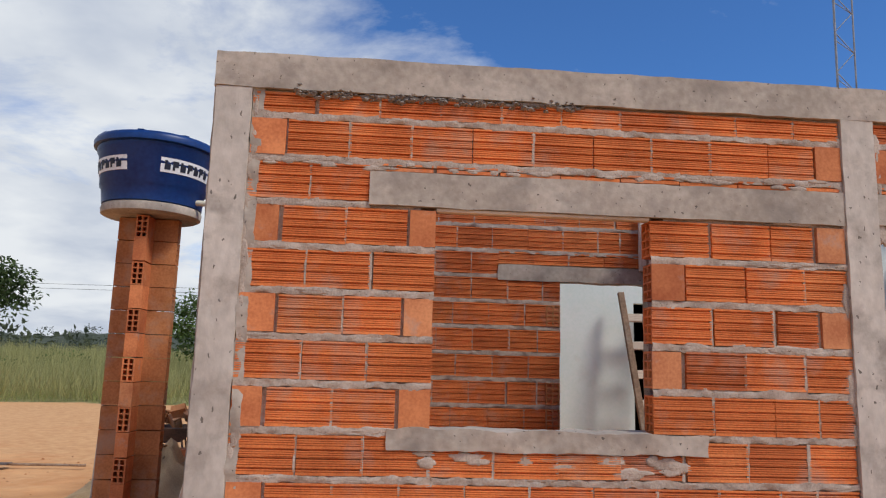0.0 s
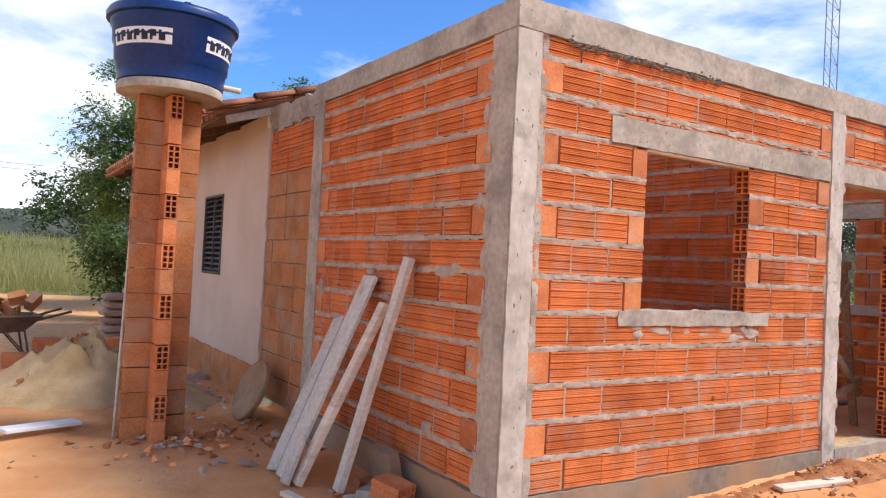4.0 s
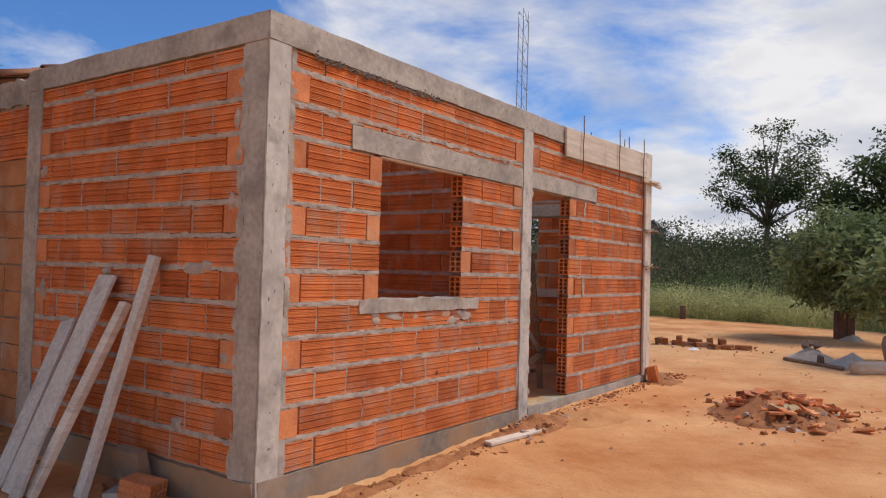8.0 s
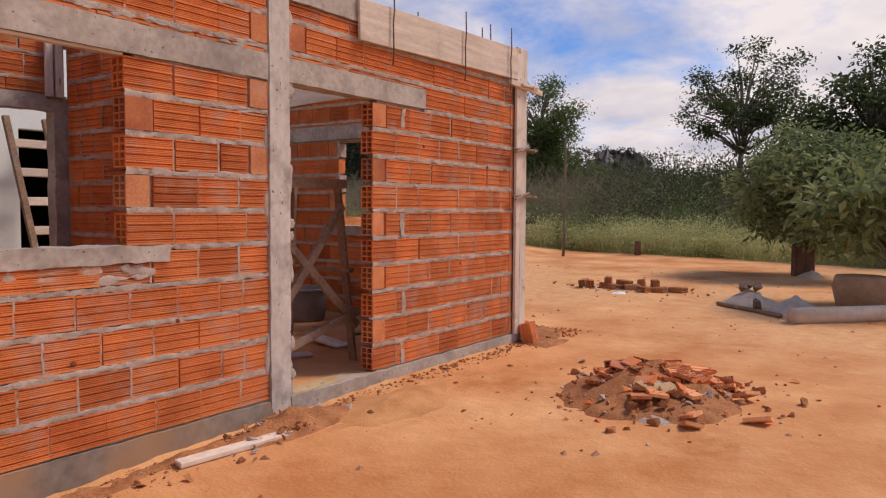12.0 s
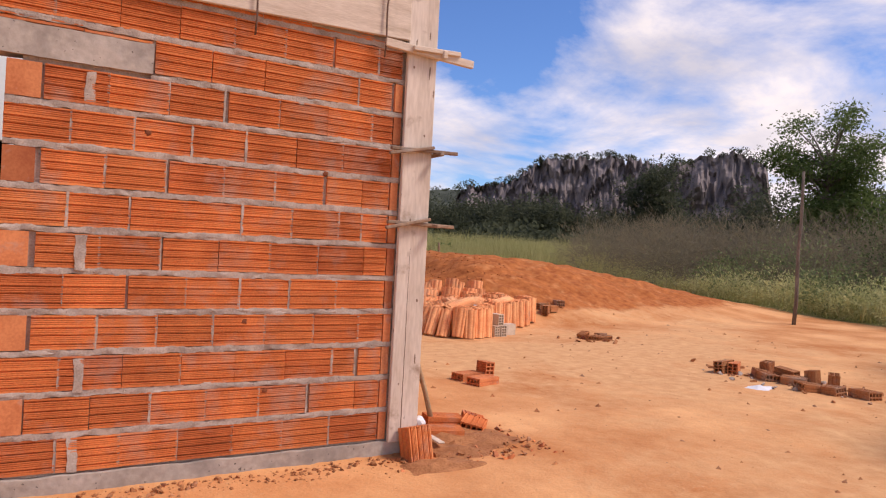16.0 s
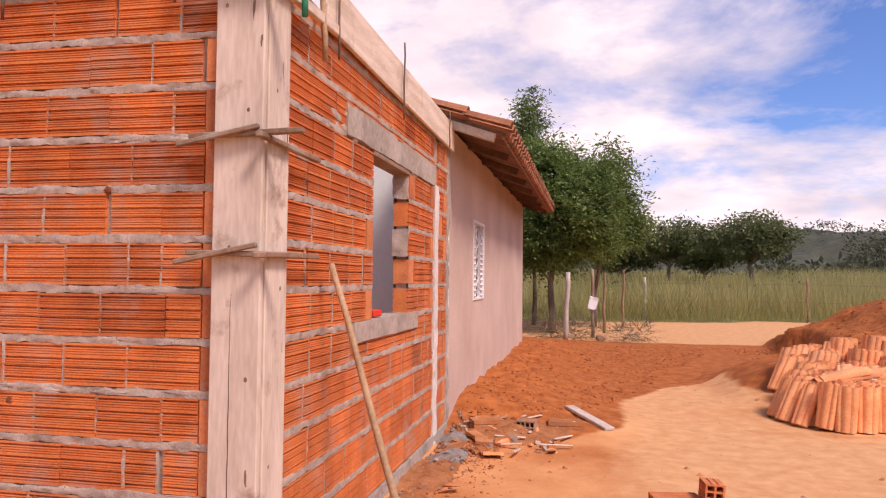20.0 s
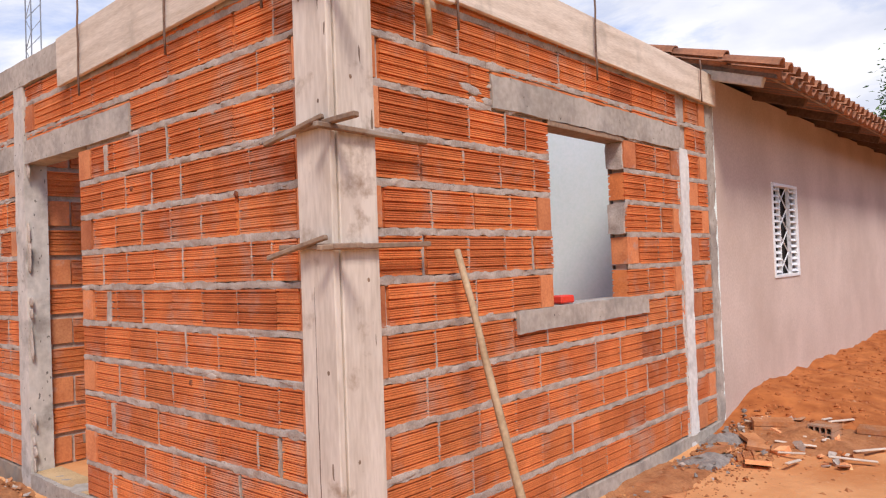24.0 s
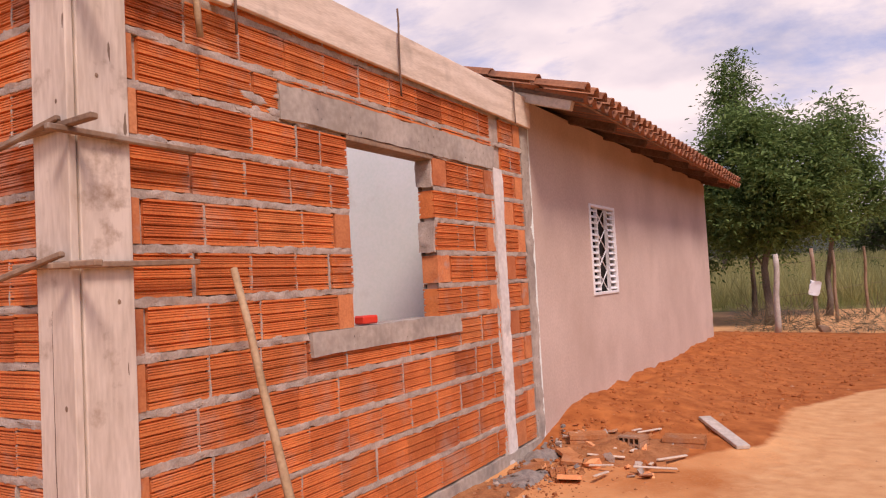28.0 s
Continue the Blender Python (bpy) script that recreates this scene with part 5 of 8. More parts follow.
tree("far_tree", 1.0, 44.0, 5.5, (0, 0, 3.3, 2.8, 2.5, 2.0), 36, 0.8, 70, 0.3, 0.16, LEAF_DARK, BARK, 0.16, 0.3, "dark tree across the track", gaps=0.2)


def scatter(name, xs, ys, label, category, material, size, leaves, leaf_l, leaf_w, squash=0.7):
    """Bushes of no set number, as one mass of leaves."""
    n = len(xs)
    zs = ground_height(xs, ys)
    sz = size * nrng.uniform(0.6, 1.35, n)
    C = np.repeat(np.stack([xs, ys, zs + sz * squash * 0.55], 1), leaves, 0)
    off = nrng.normal(size=(n * leaves, 3))
    off = unit(off) * nrng.uniform(0.35, 1.0, (n * leaves, 1)) ** 0.6
    off *= (np.repeat(sz, leaves)[:, None] * np.array([0.62, 0.62, 0.55 * squash]))
    off *= (0.75 + 0.5 * nrng.random((n * leaves, 1)))
    C = C + off
    C[:, 2] = np.maximum(C[:, 2], np.repeat(zs, leaves))
    D = unit(off + 1e-6) + rand_dirs(n * leaves, -0.2)
    N = np.array([0, 0, 1.0]) + nrng.normal(size=(n * leaves, 3)) * 0.7
    ob = leaf_mesh(name, C, D, N, leaf_l * nrng.uniform(0.6, 1.3, n * leaves), leaf_w * nrng.uniform(0.7, 1.2, n * leaves), material)
    return tagged(ob, label, category, kind="stuff")


def ring(n, az0, az1, d0, d1, power=1.0):
    """Random places round the yard: azimuths clockwise from +y, in degrees."""
    a = np.radians(nrng.uniform(az0, az1, n))
    d = d0 + (d1 - d0) * nrng.random(n) ** power
    return 4 + d * np.sin(a), 3 + d * np.cos(a)


def outside(x, y, margin=0.5):
    keep = yard_edge(x, y) > margin
    return x[keep], y[keep]


def grass(name, n, az0, az1, d0, d1, h, material, label, w=0.03):
    x, y = outside(*ring(n, az0, az1, d0, d1, 1.3))
    keep = fbm(x * 0.25, y * 0.25, 77) > 0.30
    x, y = x[keep], y[keep]
    m = len(x)
    z = ground_height(x, y)
    D = nrng.normal(size=(m, 3)) * np.array([0.36, 0.36, 0]) + np.array([0, 0, 1.0])
    N = nrng.normal(size=(m, 3))
    dist = np.hypot(x - 4, y - 3)
    low = 1 - 0.5 * smooth_step(44, 58, np.degrees(np.arctan2(x - 4, y - 3)))
    hh = low * h * nrng.uniform(0.5, 1.25, m) * (0.6 + 0.8 * fbm(x * 0.3, y * 0.3, 55))
    return tagged(leaf_mesh(name, np.stack([x, y, z - 0.03], 1), D, N, hh, w * (1 + dist / 40), material, fold=0.05), label, "grass", kind="stuff")


grass("tall_grass", 330000, -60, 118, 13, 75, 1.4, GRASS, "tall yellow-green grass beyond the yard", 0.013)
grass("low_grass", 90000, -60, 118, 13, 34, 0.55, GRASS_GREEN, "low green grass at the yard's edge", 0.013)
bx, by = outside(*ring(620, 30, 116, 13, 27))
scatter("weeds", bx, by, "green leafy weeds along the yard's edge", "weeds", WEED, 0.95, 190, 0.10, 0.04)
bx, by = outside(*ring(200, 50, 84, 14.5, 21))
scatter("weeds", bx, by, "pale yellow-green weeds along the yard's edge", "weeds", WEED, 1.15, 280, 0.085, 0.035, 0.75)
bx, by = outside(*ring(800, 46, 118, 22, 46))
scatter("scrub", bx, by, "grey-brown leafless scrub behind the weeds", "scrub", SCRUB, 2.3, 330, 0.42, 0.020, 0.95)
bx, by = outside(*ring(190, 58, 118, 19, 33))
scatter("bushes", bx, by, "leafy green bushes beyond the yard", "bushes", LEAF_FRUIT, 1.7, 420, 0.11, 0.05, 0.95)
bx, by = outside(*ring(46, 71, 100, 23, 33))
scatter("thicket", bx, by, "tall dark green thicket beyond the yard", "thicket", LEAF_DARK, 3.0, 1100, 0.12, 0.055, 0.95)
bx, by = outside(*ring(140, -60, 35, 34, 60))
scatter("bushes", bx, by, "dark green bushes in the field", "bushes", LEAF, 1.1, 120, 0.2, 0.1, 0.8)


# ---- hills and cliffs ----
az = np.radians(np.concatenate([np.linspace(-180, -60, 60), np.linspace(-59, 105, 700), np.linspace(106, 180, 40)]))
dd = np.linspace(0, 1, 44)
aa, ff = np.meshgrid(az, dd, indexing="ij")
dist = 150 + 120 * ff
hx, hy = 4 + dist * np.sin(aa), 3 + dist * np.cos(aa)
rise = np.interp(np.degrees(aa), [-180, -75, -40, -25, -5, 8, 20, 32, 45, 60, 72, 90, 180], [5, 5, 6, 7, 12, 13, 15.5, 18, 14, 10, 8, 6, 5])
hz = rise * (0.78 + 0.5 * fbm(hx * 0.02, hy * 0.02, 61)) * np.sin(np.clip(ff * 1.6, 0, 1) * math.pi / 2) - 1.0
hz = hz + 2.6 * (fbm(hx * 0.16, hy * 0.16, 63) - 0.5) + 1.8 * (fbm(hx * 0.45, hy * 0.45, 64) - 0.5)
ni, nj = aa.shape
hv = np.stack([hx.ravel(), hy.ravel(), hz.ravel()], 1)
hi_ = (np.arange(ni - 1)[:, None] * nj + np.arange(nj - 1)[None, :]).ravel()
HILL = surface("wooded hillside", (0.044, 0.054, 0.037), (0.090, 0.100, 0.066), 0.08, 0.7, 0.98, 0.6, 1.0)
hill = mesh_ob("hills", hv.tolist(), np.stack([hi_, hi_ + 1, hi_ + 1 + nj, hi_ + nj], 1).tolist(), HILL, smooth=True)
tagged(hill, "low wooded hills on the horizon", "hills", kind="structure")


def hill_points(n, az0, az1, f0, f1):
    a = nrng.uniform(az0, az1, n)
    f = nrng.uniform(f0, f1, n)
    d = 150 + 120 * f
    x, y = 4 + d * np.sin(np.radians(a)), 3 + d * np.cos(np.radians(a))
    r = np.interp(a, [-180, -75, -40, -25, -5, 8, 20, 32, 45, 60, 72, 90, 180], [5, 5, 6, 7, 12, 13, 15.5, 18, 14, 10, 8, 6, 5])
    z = r * (0.78 + 0.5 * fbm(x * 0.02, y * 0.02, 61)) * np.sin(np.clip(f * 1.6, 0, 1) * math.pi / 2) - 1.0
    return x, y, z


def woods(name, x, y, z, size, leaves, leaf_l, leaf_w, material, label, tall=0.9):
    n = len(x)
    sz = size * nrng.uniform(0.5, 1.4, n)
    off = unit(nrng.normal(size=(n * leaves, 3))) * nrng.uniform(0.4, 1.0, (n * leaves, 1))
    off *= np.repeat(sz, leaves)[:, None] * np.array([0.6, 0.6, 0.55 * tall])
    C = np.repeat(np.stack([x, y, z + sz * 0.5], 1), leaves, 0) + off
    D = unit(off + 1e-6) + rand_dirs(n * leaves, 0.0)
    N = np.array([0, 0, 1.0]) + nrng.normal(size=(n * leaves, 3)) * 0.7
    ob = leaf_mesh(name, C, D, N, leaf_l * nrng.uniform(0.6, 1.4, n * leaves), leaf_w * nrng.uniform(0.7, 1.3, n * leaves), material)
    return tagged(ob, label, "woods", kind="stuff")


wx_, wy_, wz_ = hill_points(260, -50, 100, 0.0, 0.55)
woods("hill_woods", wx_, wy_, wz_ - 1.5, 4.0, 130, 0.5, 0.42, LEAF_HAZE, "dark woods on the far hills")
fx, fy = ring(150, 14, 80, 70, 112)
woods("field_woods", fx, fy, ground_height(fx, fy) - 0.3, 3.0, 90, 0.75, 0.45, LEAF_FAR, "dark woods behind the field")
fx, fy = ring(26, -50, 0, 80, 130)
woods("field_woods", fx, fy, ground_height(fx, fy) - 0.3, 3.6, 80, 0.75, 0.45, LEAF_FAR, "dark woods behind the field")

ROCK = surface("grey karst limestone", (0.165, 0.140, 0.134), (0.25, 0.212, 0.200), 0.5, 2.6, 0.95, 0.5, 0.25, stain=(0.135, 0.118, 0.114), stain_scale=0.45,
               stain_at=(0.50, 0.70), stretch=(1, 1, 0.35))


def cliff(az0, az1, d, tops, seed, label, trees):
    """A face of fluted limestone that stands up out of the woods; tops: heights at even steps along it."""
    n, k = int(16 * (az1 - az0)), 30
    span = az1 - az0
    verts, faces, rim = [], [], []
    for i in range(n + 1):
        f = i / n
        w = f * span
        a = radians(az0 + w)
        env = min(1.0, f * 30, (1 - f) * 30) ** 0.6
        top = float(np.interp(f, np.linspace(0, 1, len(tops)), tops)) * env
        top += 0.9 * noise.noise(Vector((w * 0.9 + seed, seed, 0))) + 0.8 * noise.noise(Vector((w * 3.1 + seed, 2, 0)))
        top = max(1.0, top + 0.35 * round(1.5 * noise.noise(Vector((w * 5.2 + seed, 5, 0)))))
        rim.append((a, d + 6, top))
        for j in range(k + 1):
            g = j / k
            bend = noise.noise(Vector((w * 0.5 + seed, g * 1.2, 1)))
            column = abs(noise.noise(Vector((w * 0.8 + 0.9 * bend + seed, g * 3.2, 4)))) * 2.6
            crack = max(0.0, noise.noise(Vector((w * 2.4 + bend + seed, g * 4.0, 9))) - 0.1) * 1.4
            ledge = 1.1 * round(2.5 * noise.noise(Vector((w * 0.8 + seed, g * 5, 7)))) + 0.8 * noise.noise(Vector((w * 4 + seed, g * 12, 3)))
            r = d + 6 * g ** 1.4 + bend * 1.8 - column + crack + ledge
            verts.append((4 + r * math.sin(a), 3 + r * math.cos(a), -1 + (top + 1) * g))
    for i in range(n):
        for j in range(k):
            a = i * (k + 1) + j
            faces.append((a, a + 1, a + k + 2, a + k + 1))
    ob = mesh_ob("cliff", verts, faces, ROCK)
    tagged(ob, label, "cliff")
    # small trees on the rim
    pick = rng.sample(rim[6:-6], trees)
    woods("rim_trees", np.array([4 + r * math.sin(a) for a, r, z in pick]), np.array([3 + r * math.cos(a) for a, r, z in pick]), np.array([z - 0.7 for a, r, z in pick]),
          1.7, 130, 0.32, 0.22, LEAF_FAR, "small trees along the cliff's rim", 0.8)
    return ob


cliff(32.0, 57.0, 122, (10.5, 12.3, 13.2, 17.6, 17.9, 18.2, 17.8, 17.0, 18.9, 19.2, 16.5), 1.0, "long fluted grey limestone cliff above the woods", 46)
cliff(66.5, 71.9, 122, (10.5, 11.6, 12.2, 11.8, 10.0), 9.0, "low grey limestone crag above the woods", 8)
for a0, a1, n_, d0, d1, z0, z1 in ((20, 34, 50, 112, 135, 1, 5), (33, 47, 60, 112, 122, 0, 5), (48, 76, 70, 104, 116, 0, 5), (46.6, 50.0, 46, 106, 114, 1, 11.5), (55.0, 66.8, 90, 108, 118, 0, 8.5), (71.5, 96, 110, 100, 116, 0, 5.5), (38, 41.5, 16, 114, 120, 2, 6), (33, 43, 40, 108, 116, 1, 4), (29, 38.2, 80, 112, 120, 0, 5.5), (38.5, 46, 22, 108, 116, 1, 6), (50, 56, 18, 108, 116, 1, 6)):
    aa_ = np.radians(nrng.uniform(a0, a1, n_))
    d_ = nrng.uniform(d0, d1, n_)
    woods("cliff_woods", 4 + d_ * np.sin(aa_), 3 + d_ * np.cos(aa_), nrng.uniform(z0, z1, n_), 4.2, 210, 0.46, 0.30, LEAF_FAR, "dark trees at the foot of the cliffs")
for az_, z_, size_ in ((25.6, 19.2, 6.0), (26.2, 17.8, 4.5), (28.2, 18.0, 5.5), (28.9, 16.8, 4.5), (31.5, 15.0, 4.0), (35.0, 15.5, 3.5)):
    a_ = radians(az_)
    x_, y_ = 4 + 205 * math.sin(a_), 3 + 205 * math.cos(a_)
    crown = woods("skyline_tree", np.array([x_, x_ + 0.8]), np.array([y_, y_]), np.array([z_ - 0.4, z_]), size_, 420, 0.8, 0.55, LEAF_FAR, "dark round tree on the wooded skyline", 0.75)
    rod("trunk", (x_, y_, z_ - 8), (x_, y_, z_ + 1.5), 0.22, BARK, crown, "bare trunk")
CABLE = empty("power_line", label="two thin power cables far beyond the house", category="cable")
for z in (7.2, 7.6):
    rod("cable", (-60, 66, z), (0, 63.3, z), 0.02, DARKSTEEL, CABLE, sides=4)
bx, by = nrng.uniform(5.6, 8.0, 16), nrng.uniform(17.2, 18.4, 16)
scatter("dry_brush", bx, by, "dry leafless brush beside the fence posts", "brush", SCRUB, 0.5, 90, 0.3, 0.012, 0.8)

# ---- loose things ----
def on_ground(x, y, dz=0.0):
    return gz(x, y) + dz


def ground_brick(name, x, y, yaw, face="flat", label="", parent=None, length=BRICK_L, dz=0.0, pitch=0, roll=0, holes="-+", grooved=True, material=None, category="brick", group=""):
    """A loose hollow block lying or standing on the ground."""
    ob = new(name, brick_mesh(length, BRICK_H, grooved, holes, material or CLAY))
    z = on_ground(x, y, dz)
    base = {"flat": pose(0, 0, 0, 90, 0, 0) @ pose(-length / 2, 0, -BRICK_H / 2) @ Matrix.Identity(4), "side": pose(-length / 2, -DEPTH / 2, 0),
            "end": pose(0, 0, 0, 0, -90, 0) @ pose(0, -DEPTH / 2, -BRICK_H / 2)}[face]
    lift = 0.0
    ob.matrix_basis = pose(x, y, z + lift, roll, pitch, yaw) @ base
    if parent is not None:
        ob.parent = parent
    else:
        tagged(ob, label, category, group)
    return ob


chunk_meshes = {}


def chunk_mesh(kind, material):
    """A broken lump or shard, one of a few shapes."""
    key = (kind, material.name)
    if key not in chunk_meshes:
        r = random.Random(kind * 7 + 3)
        bm = bmesh.new()
        flat = 0.28 if kind % 2 else 0.75
        for _ in range(11):
            v = Vector((r.uniform(-1, 1), r.uniform(-0.8, 0.8), r.uniform(-flat, flat)))
            bm.verts.new(v * 0.5)
        bmesh.ops.convex_hull(bm, input=bm.verts)
        loose = [v for v in bm.verts if not v.link_faces]
        bmesh.ops.delete(bm, geom=loose, context="VERTS")
        me = bpy.data.meshes.new("shard")
        bm.to_mesh(me)
        bm.free()
        me.materials.append(material)
        chunk_meshes[key] = me
    return chunk_meshes[key]


def shard(parent, x, y, size, material, dz=0.0, name="shard"):
    ob = new(name, chunk_mesh(rng.randrange(12), material))
    ob.parent = parent
    s = size * rng.uniform(0.6, 1.4)
    ob.matrix_basis = pose(x, y, on_ground(x, y, s * 0.14 + dz), rng.uniform(-30, 30), rng.uniform(-30, 30), rng.uniform(0, 360)) @ Matrix.Diagonal((s, s * rng.uniform(0.5, 1), s, 1))
    return ob


def heap(name, x, y, rx, ry, h, material, parent=None, label="", rough=0.35, power=1.3, seed=0, floor=None):
    """A low pile of loose matter with a crumbled outline."""
    n, m = 40, 14
    verts, faces = [(x, y, 0)], []
    for j in range(1, m + 1):
        f = j / m
        for i in range(n):
            a = 2 * math.pi * i / n
            w = 1 + 0.22 * noise.noise(Vector((math.cos(a) * 1.7, math.sin(a) * 1.7, seed))) + 0.08 * noise.noise(Vector((math.cos(a) * 6, math.sin(a) * 6, seed)))
            verts.append((x + rx * f * w * math.cos(a), y + ry * f * w * math.sin(a), f))
    out = []
    for px, py, f in verts:
        base = on_ground(px, py) if floor is None else floor
        lump = noise.noise(Vector((px * 4, py * 4, seed))) * 0.5 + noise.noise(Vector((px * 11, py * 11, seed))) * 0.3
        z = base - 0.02 + h * max(0, (1 - f) ** power) * (1 + rough * lump) + 0.02 * (1 - f) + 0.025 * lump * (f < 0.97)
        out.append((px, py, z))
    for i in range(n):
        faces.append((0, 1 + i, 1 + (i + 1) % n))
    for j in range(m - 1):
        for i in range(n):
            a, b = 1 + j * n + i, 1 + j * n + (i + 1) % n
            faces.append((a, a + n, b + n, b))
    return mesh_ob(name, out, faces, material, parent, label, smooth=True)


# planks against the shaded side wall
def leaning(p0, p1, w, t, label, material=GREYWOOD):
    ob = plank("leaning_plank", p0, p1, w, t, material, up=(-1, 0, 0.35))
    return tagged(ob, label, "plank", "planks against the wall")


leaning((-1.49, 5.02, 0.05), (-0.915, 5.31, 1.08), 0.17, 0.028, "short grey wide plank leaning against the brick wall")
leaning((-1.49, 4.83, 0.05), (-0.905, 4.83, 1.42), 0.20, 0.028, "wide grey plank leaning against the brick wall")
leaning((-1.45, 4.66, 0.05), (-0.905, 4.60, 1.24), 0.085, 0.05, "narrow pale batten leaning against the brick wall", BOARD_FLAT)
leaning((-1.52, 4.70, 0.05), (-1.40, 4.72, 0.36), 0.11, 0.03, "short grey board stub leaning on the planks")
leaning((-1.26, 4.43, 0.05), (-0.905, 4.285, 1.56), 0.085, 0.05, "long grey batten leaning against the brick wall")
tagged(plank("ground_strip", (-1.61, 4.46, 0.075), (-1.48, 3.80, 0.075), 0.06, 0.03, BOARD_FLAT, up=(0, 0, 1)), "thin pale wood strip lying on the earth", "wood strip")
tagged(plank("ground_plank", (1.39, 3.12, on_ground(1.4, 3.1, 0.02)), (2.05, 2.98, on_ground(2.05, 2.98, 0.02)), 0.09, 0.03, BOARD_FLAT, up=(0, 0, 1)),
       "pale plank lying on the earth before the wall", "plank")
kept_state = rng.getstate()
foot_dirt = empty("earth_strip", label="dark crumbled earth along the foot of the brick wall", category="earth")
for i, (x, ln) in enumerate(((-0.2, 0.75), (0.75, 0.7), (1.6, 0.65), (2.25, 0.5))):
    heap("dirt", x, 3.20, ln, 0.13, 0.035, DIRT, foot_dirt, rough=1.3, power=0.7, seed=91 + i)
for _ in range(90):
    shard(foot_dirt, rng.uniform(-0.8, 2.6), 3.22 - abs(rng.gauss(0, 0.10)), rng.choice((0.015, 0.025, 0.04)), rng.choice((DIRT, DIRT, CLAY_OLD, MORTAR)))
rng.setstate(kept_state)
tagged(plank("ground_plank", (6.64, 8.08, on_ground(6.64, 8.08, 0.02)), (7.02, 7.48, on_ground(7.0, 7.5, 0.015)), 0.10, 0.03, GREYWOOD, up=(0, 0, 1)),
       "short grey plank lying on the red soil", "plank")
tagged(rough_box("concrete_block", -0.12, 0.12, -0.04, 0.04, 0.0, 0.235, PLINTH, step=0.05, amp=0.006, m=pose(-0.95, 4.34, 0.09, -14, 0, 98)),
       "square concrete block leaning on the wall foot", "concrete block")
tagged(rough_box("concrete_block", -0.15, 0.15, -0.10, 0.10, 0.0, 0.06, CONCRETE, step=0.05, amp=0.006, m=pose(-1.04, 4.28, 0.03, 0, 4, 40)),
       "flat concrete slab lying on the earth", "concrete block")
ground_brick("loose_brick", -1.04, 4.12, -68, "flat", "single hollow clay brick lying in debris", holes="-+", dz=0.03, pitch=8, length=0.22, grooved=True, material=CLAY_PLAIN)
scrap = empty("debris_patch", label="mortar lumps and tile shards at the wall foot", category="debris")
for _ in range(26):
    shard(scrap, rng.uniform(-1.25, -0.9), rng.uniform(3.6, 4.7), 0.10, rng.choice((CLAY_OLD, MORTAR, ROOF_CLAY)))
heap("mortar_lump", -1.20, 4.08, 0.16, 0.12, 0.07, MORTAR, scrap, seed=3)
for _ in range(70):
    shard(scrap, -0.88 - abs(rng.gauss(0, 0.22)), rng.uniform(3.5, 4.6), rng.choice((0.03, 0.05, 0.08)), rng.choice((CLAY_OLD, MORTAR, DIRT, DIRT, CLAY_PLAIN)))
for _ in range(45):
    shard(scrap, rng.gauss(-1.12, 0.12), rng.gauss(5.75, 0.22), rng.choice((0.03, 0.05, 0.09)), rng.choice((MORTAR, CRUST, CRUST, DIRT)))
for x, y in ((-1.75, 5.35), (-1.62, 5.2)):
    shard(scrap, x, y, 0.16, MORTAR)
tagged(lathe("concrete_disc", [(0.29, 0.0), (0.30, 0.01), (0.30, 0.045), (0.285, 0.055), (0.26, 0.03)], TUBCLAY, None, sides=40), "round brown concrete lid leaning against the wall",
       "concrete lid").matrix_basis = pose(-1.12, 6.68, 0.29, 0, -66, 2) @ Matrix.Diagonal((0.94, 0.94, 1, 1))

# sand, bags, bricks and barrow beside the house
tagged(heap("sand_mound", -2.36, 8.42, 1.02, 0.95, 0.60, SAND, rough=0.8, power=1.05, seed=1), "heap of pale building sand", "sand heap")
tagged(heap("sand_mound", -1.55, 8.0, 0.55, 0.9, 0.16, SAND, rough=0.8, power=1.0, seed=6), "spilt pale sand by the house wall", "sand heap")
sand_bits = empty("sand_clods", label="damp brown clods lying on the sand", category="clods")
for _ in range(60):
    a, r_ = rng.uniform(0, 6.28), abs(rng.gauss(0, 0.45))
    shard(sand_bits, -2.36 + r_ * math.cos(a), 8.42 + r_ * math.sin(a) * 0.9, rng.choice((0.03, 0.05, 0.08)), rng.choice((DIRT, SAND, TUBCLAY)), dz=0.58 * max(0.0, 1 - r_ / 1.0) ** 1.05, name="clod")
bag_rows = [(-1.08, 12.45, 9), (-1.38, 12.85, 6)]


def bag_mesh():
    bm = bmesh.new()
    bmesh.ops.create_cube(bm, size=1)
    bmesh.ops.subdivide_edges(bm, edges=bm.edges, cuts=5, use_grid_fill=True)
    for v in bm.verts:
        x, y, z = v.co * 2
        v.co = Vector((0.31 * math.copysign(abs(x) ** 0.9, x) * (1 - 0.06 * y * y), 0.22 * y * (1 - 0.05 * x * x), 0.065 * z * (1 - 0.55 * x ** 4) * (1 - 0.5 * y ** 4)))
        v.co += noise.noise_vector(v.co * 9) * 0.012
    me = bpy.data.meshes.new("cement_bag")
    bm.to_mesh(me)
    bm.free()
    me.materials.append(BAG)
    me.polygons.foreach_set("use_smooth", [True] * len(me.polygons))
    return me


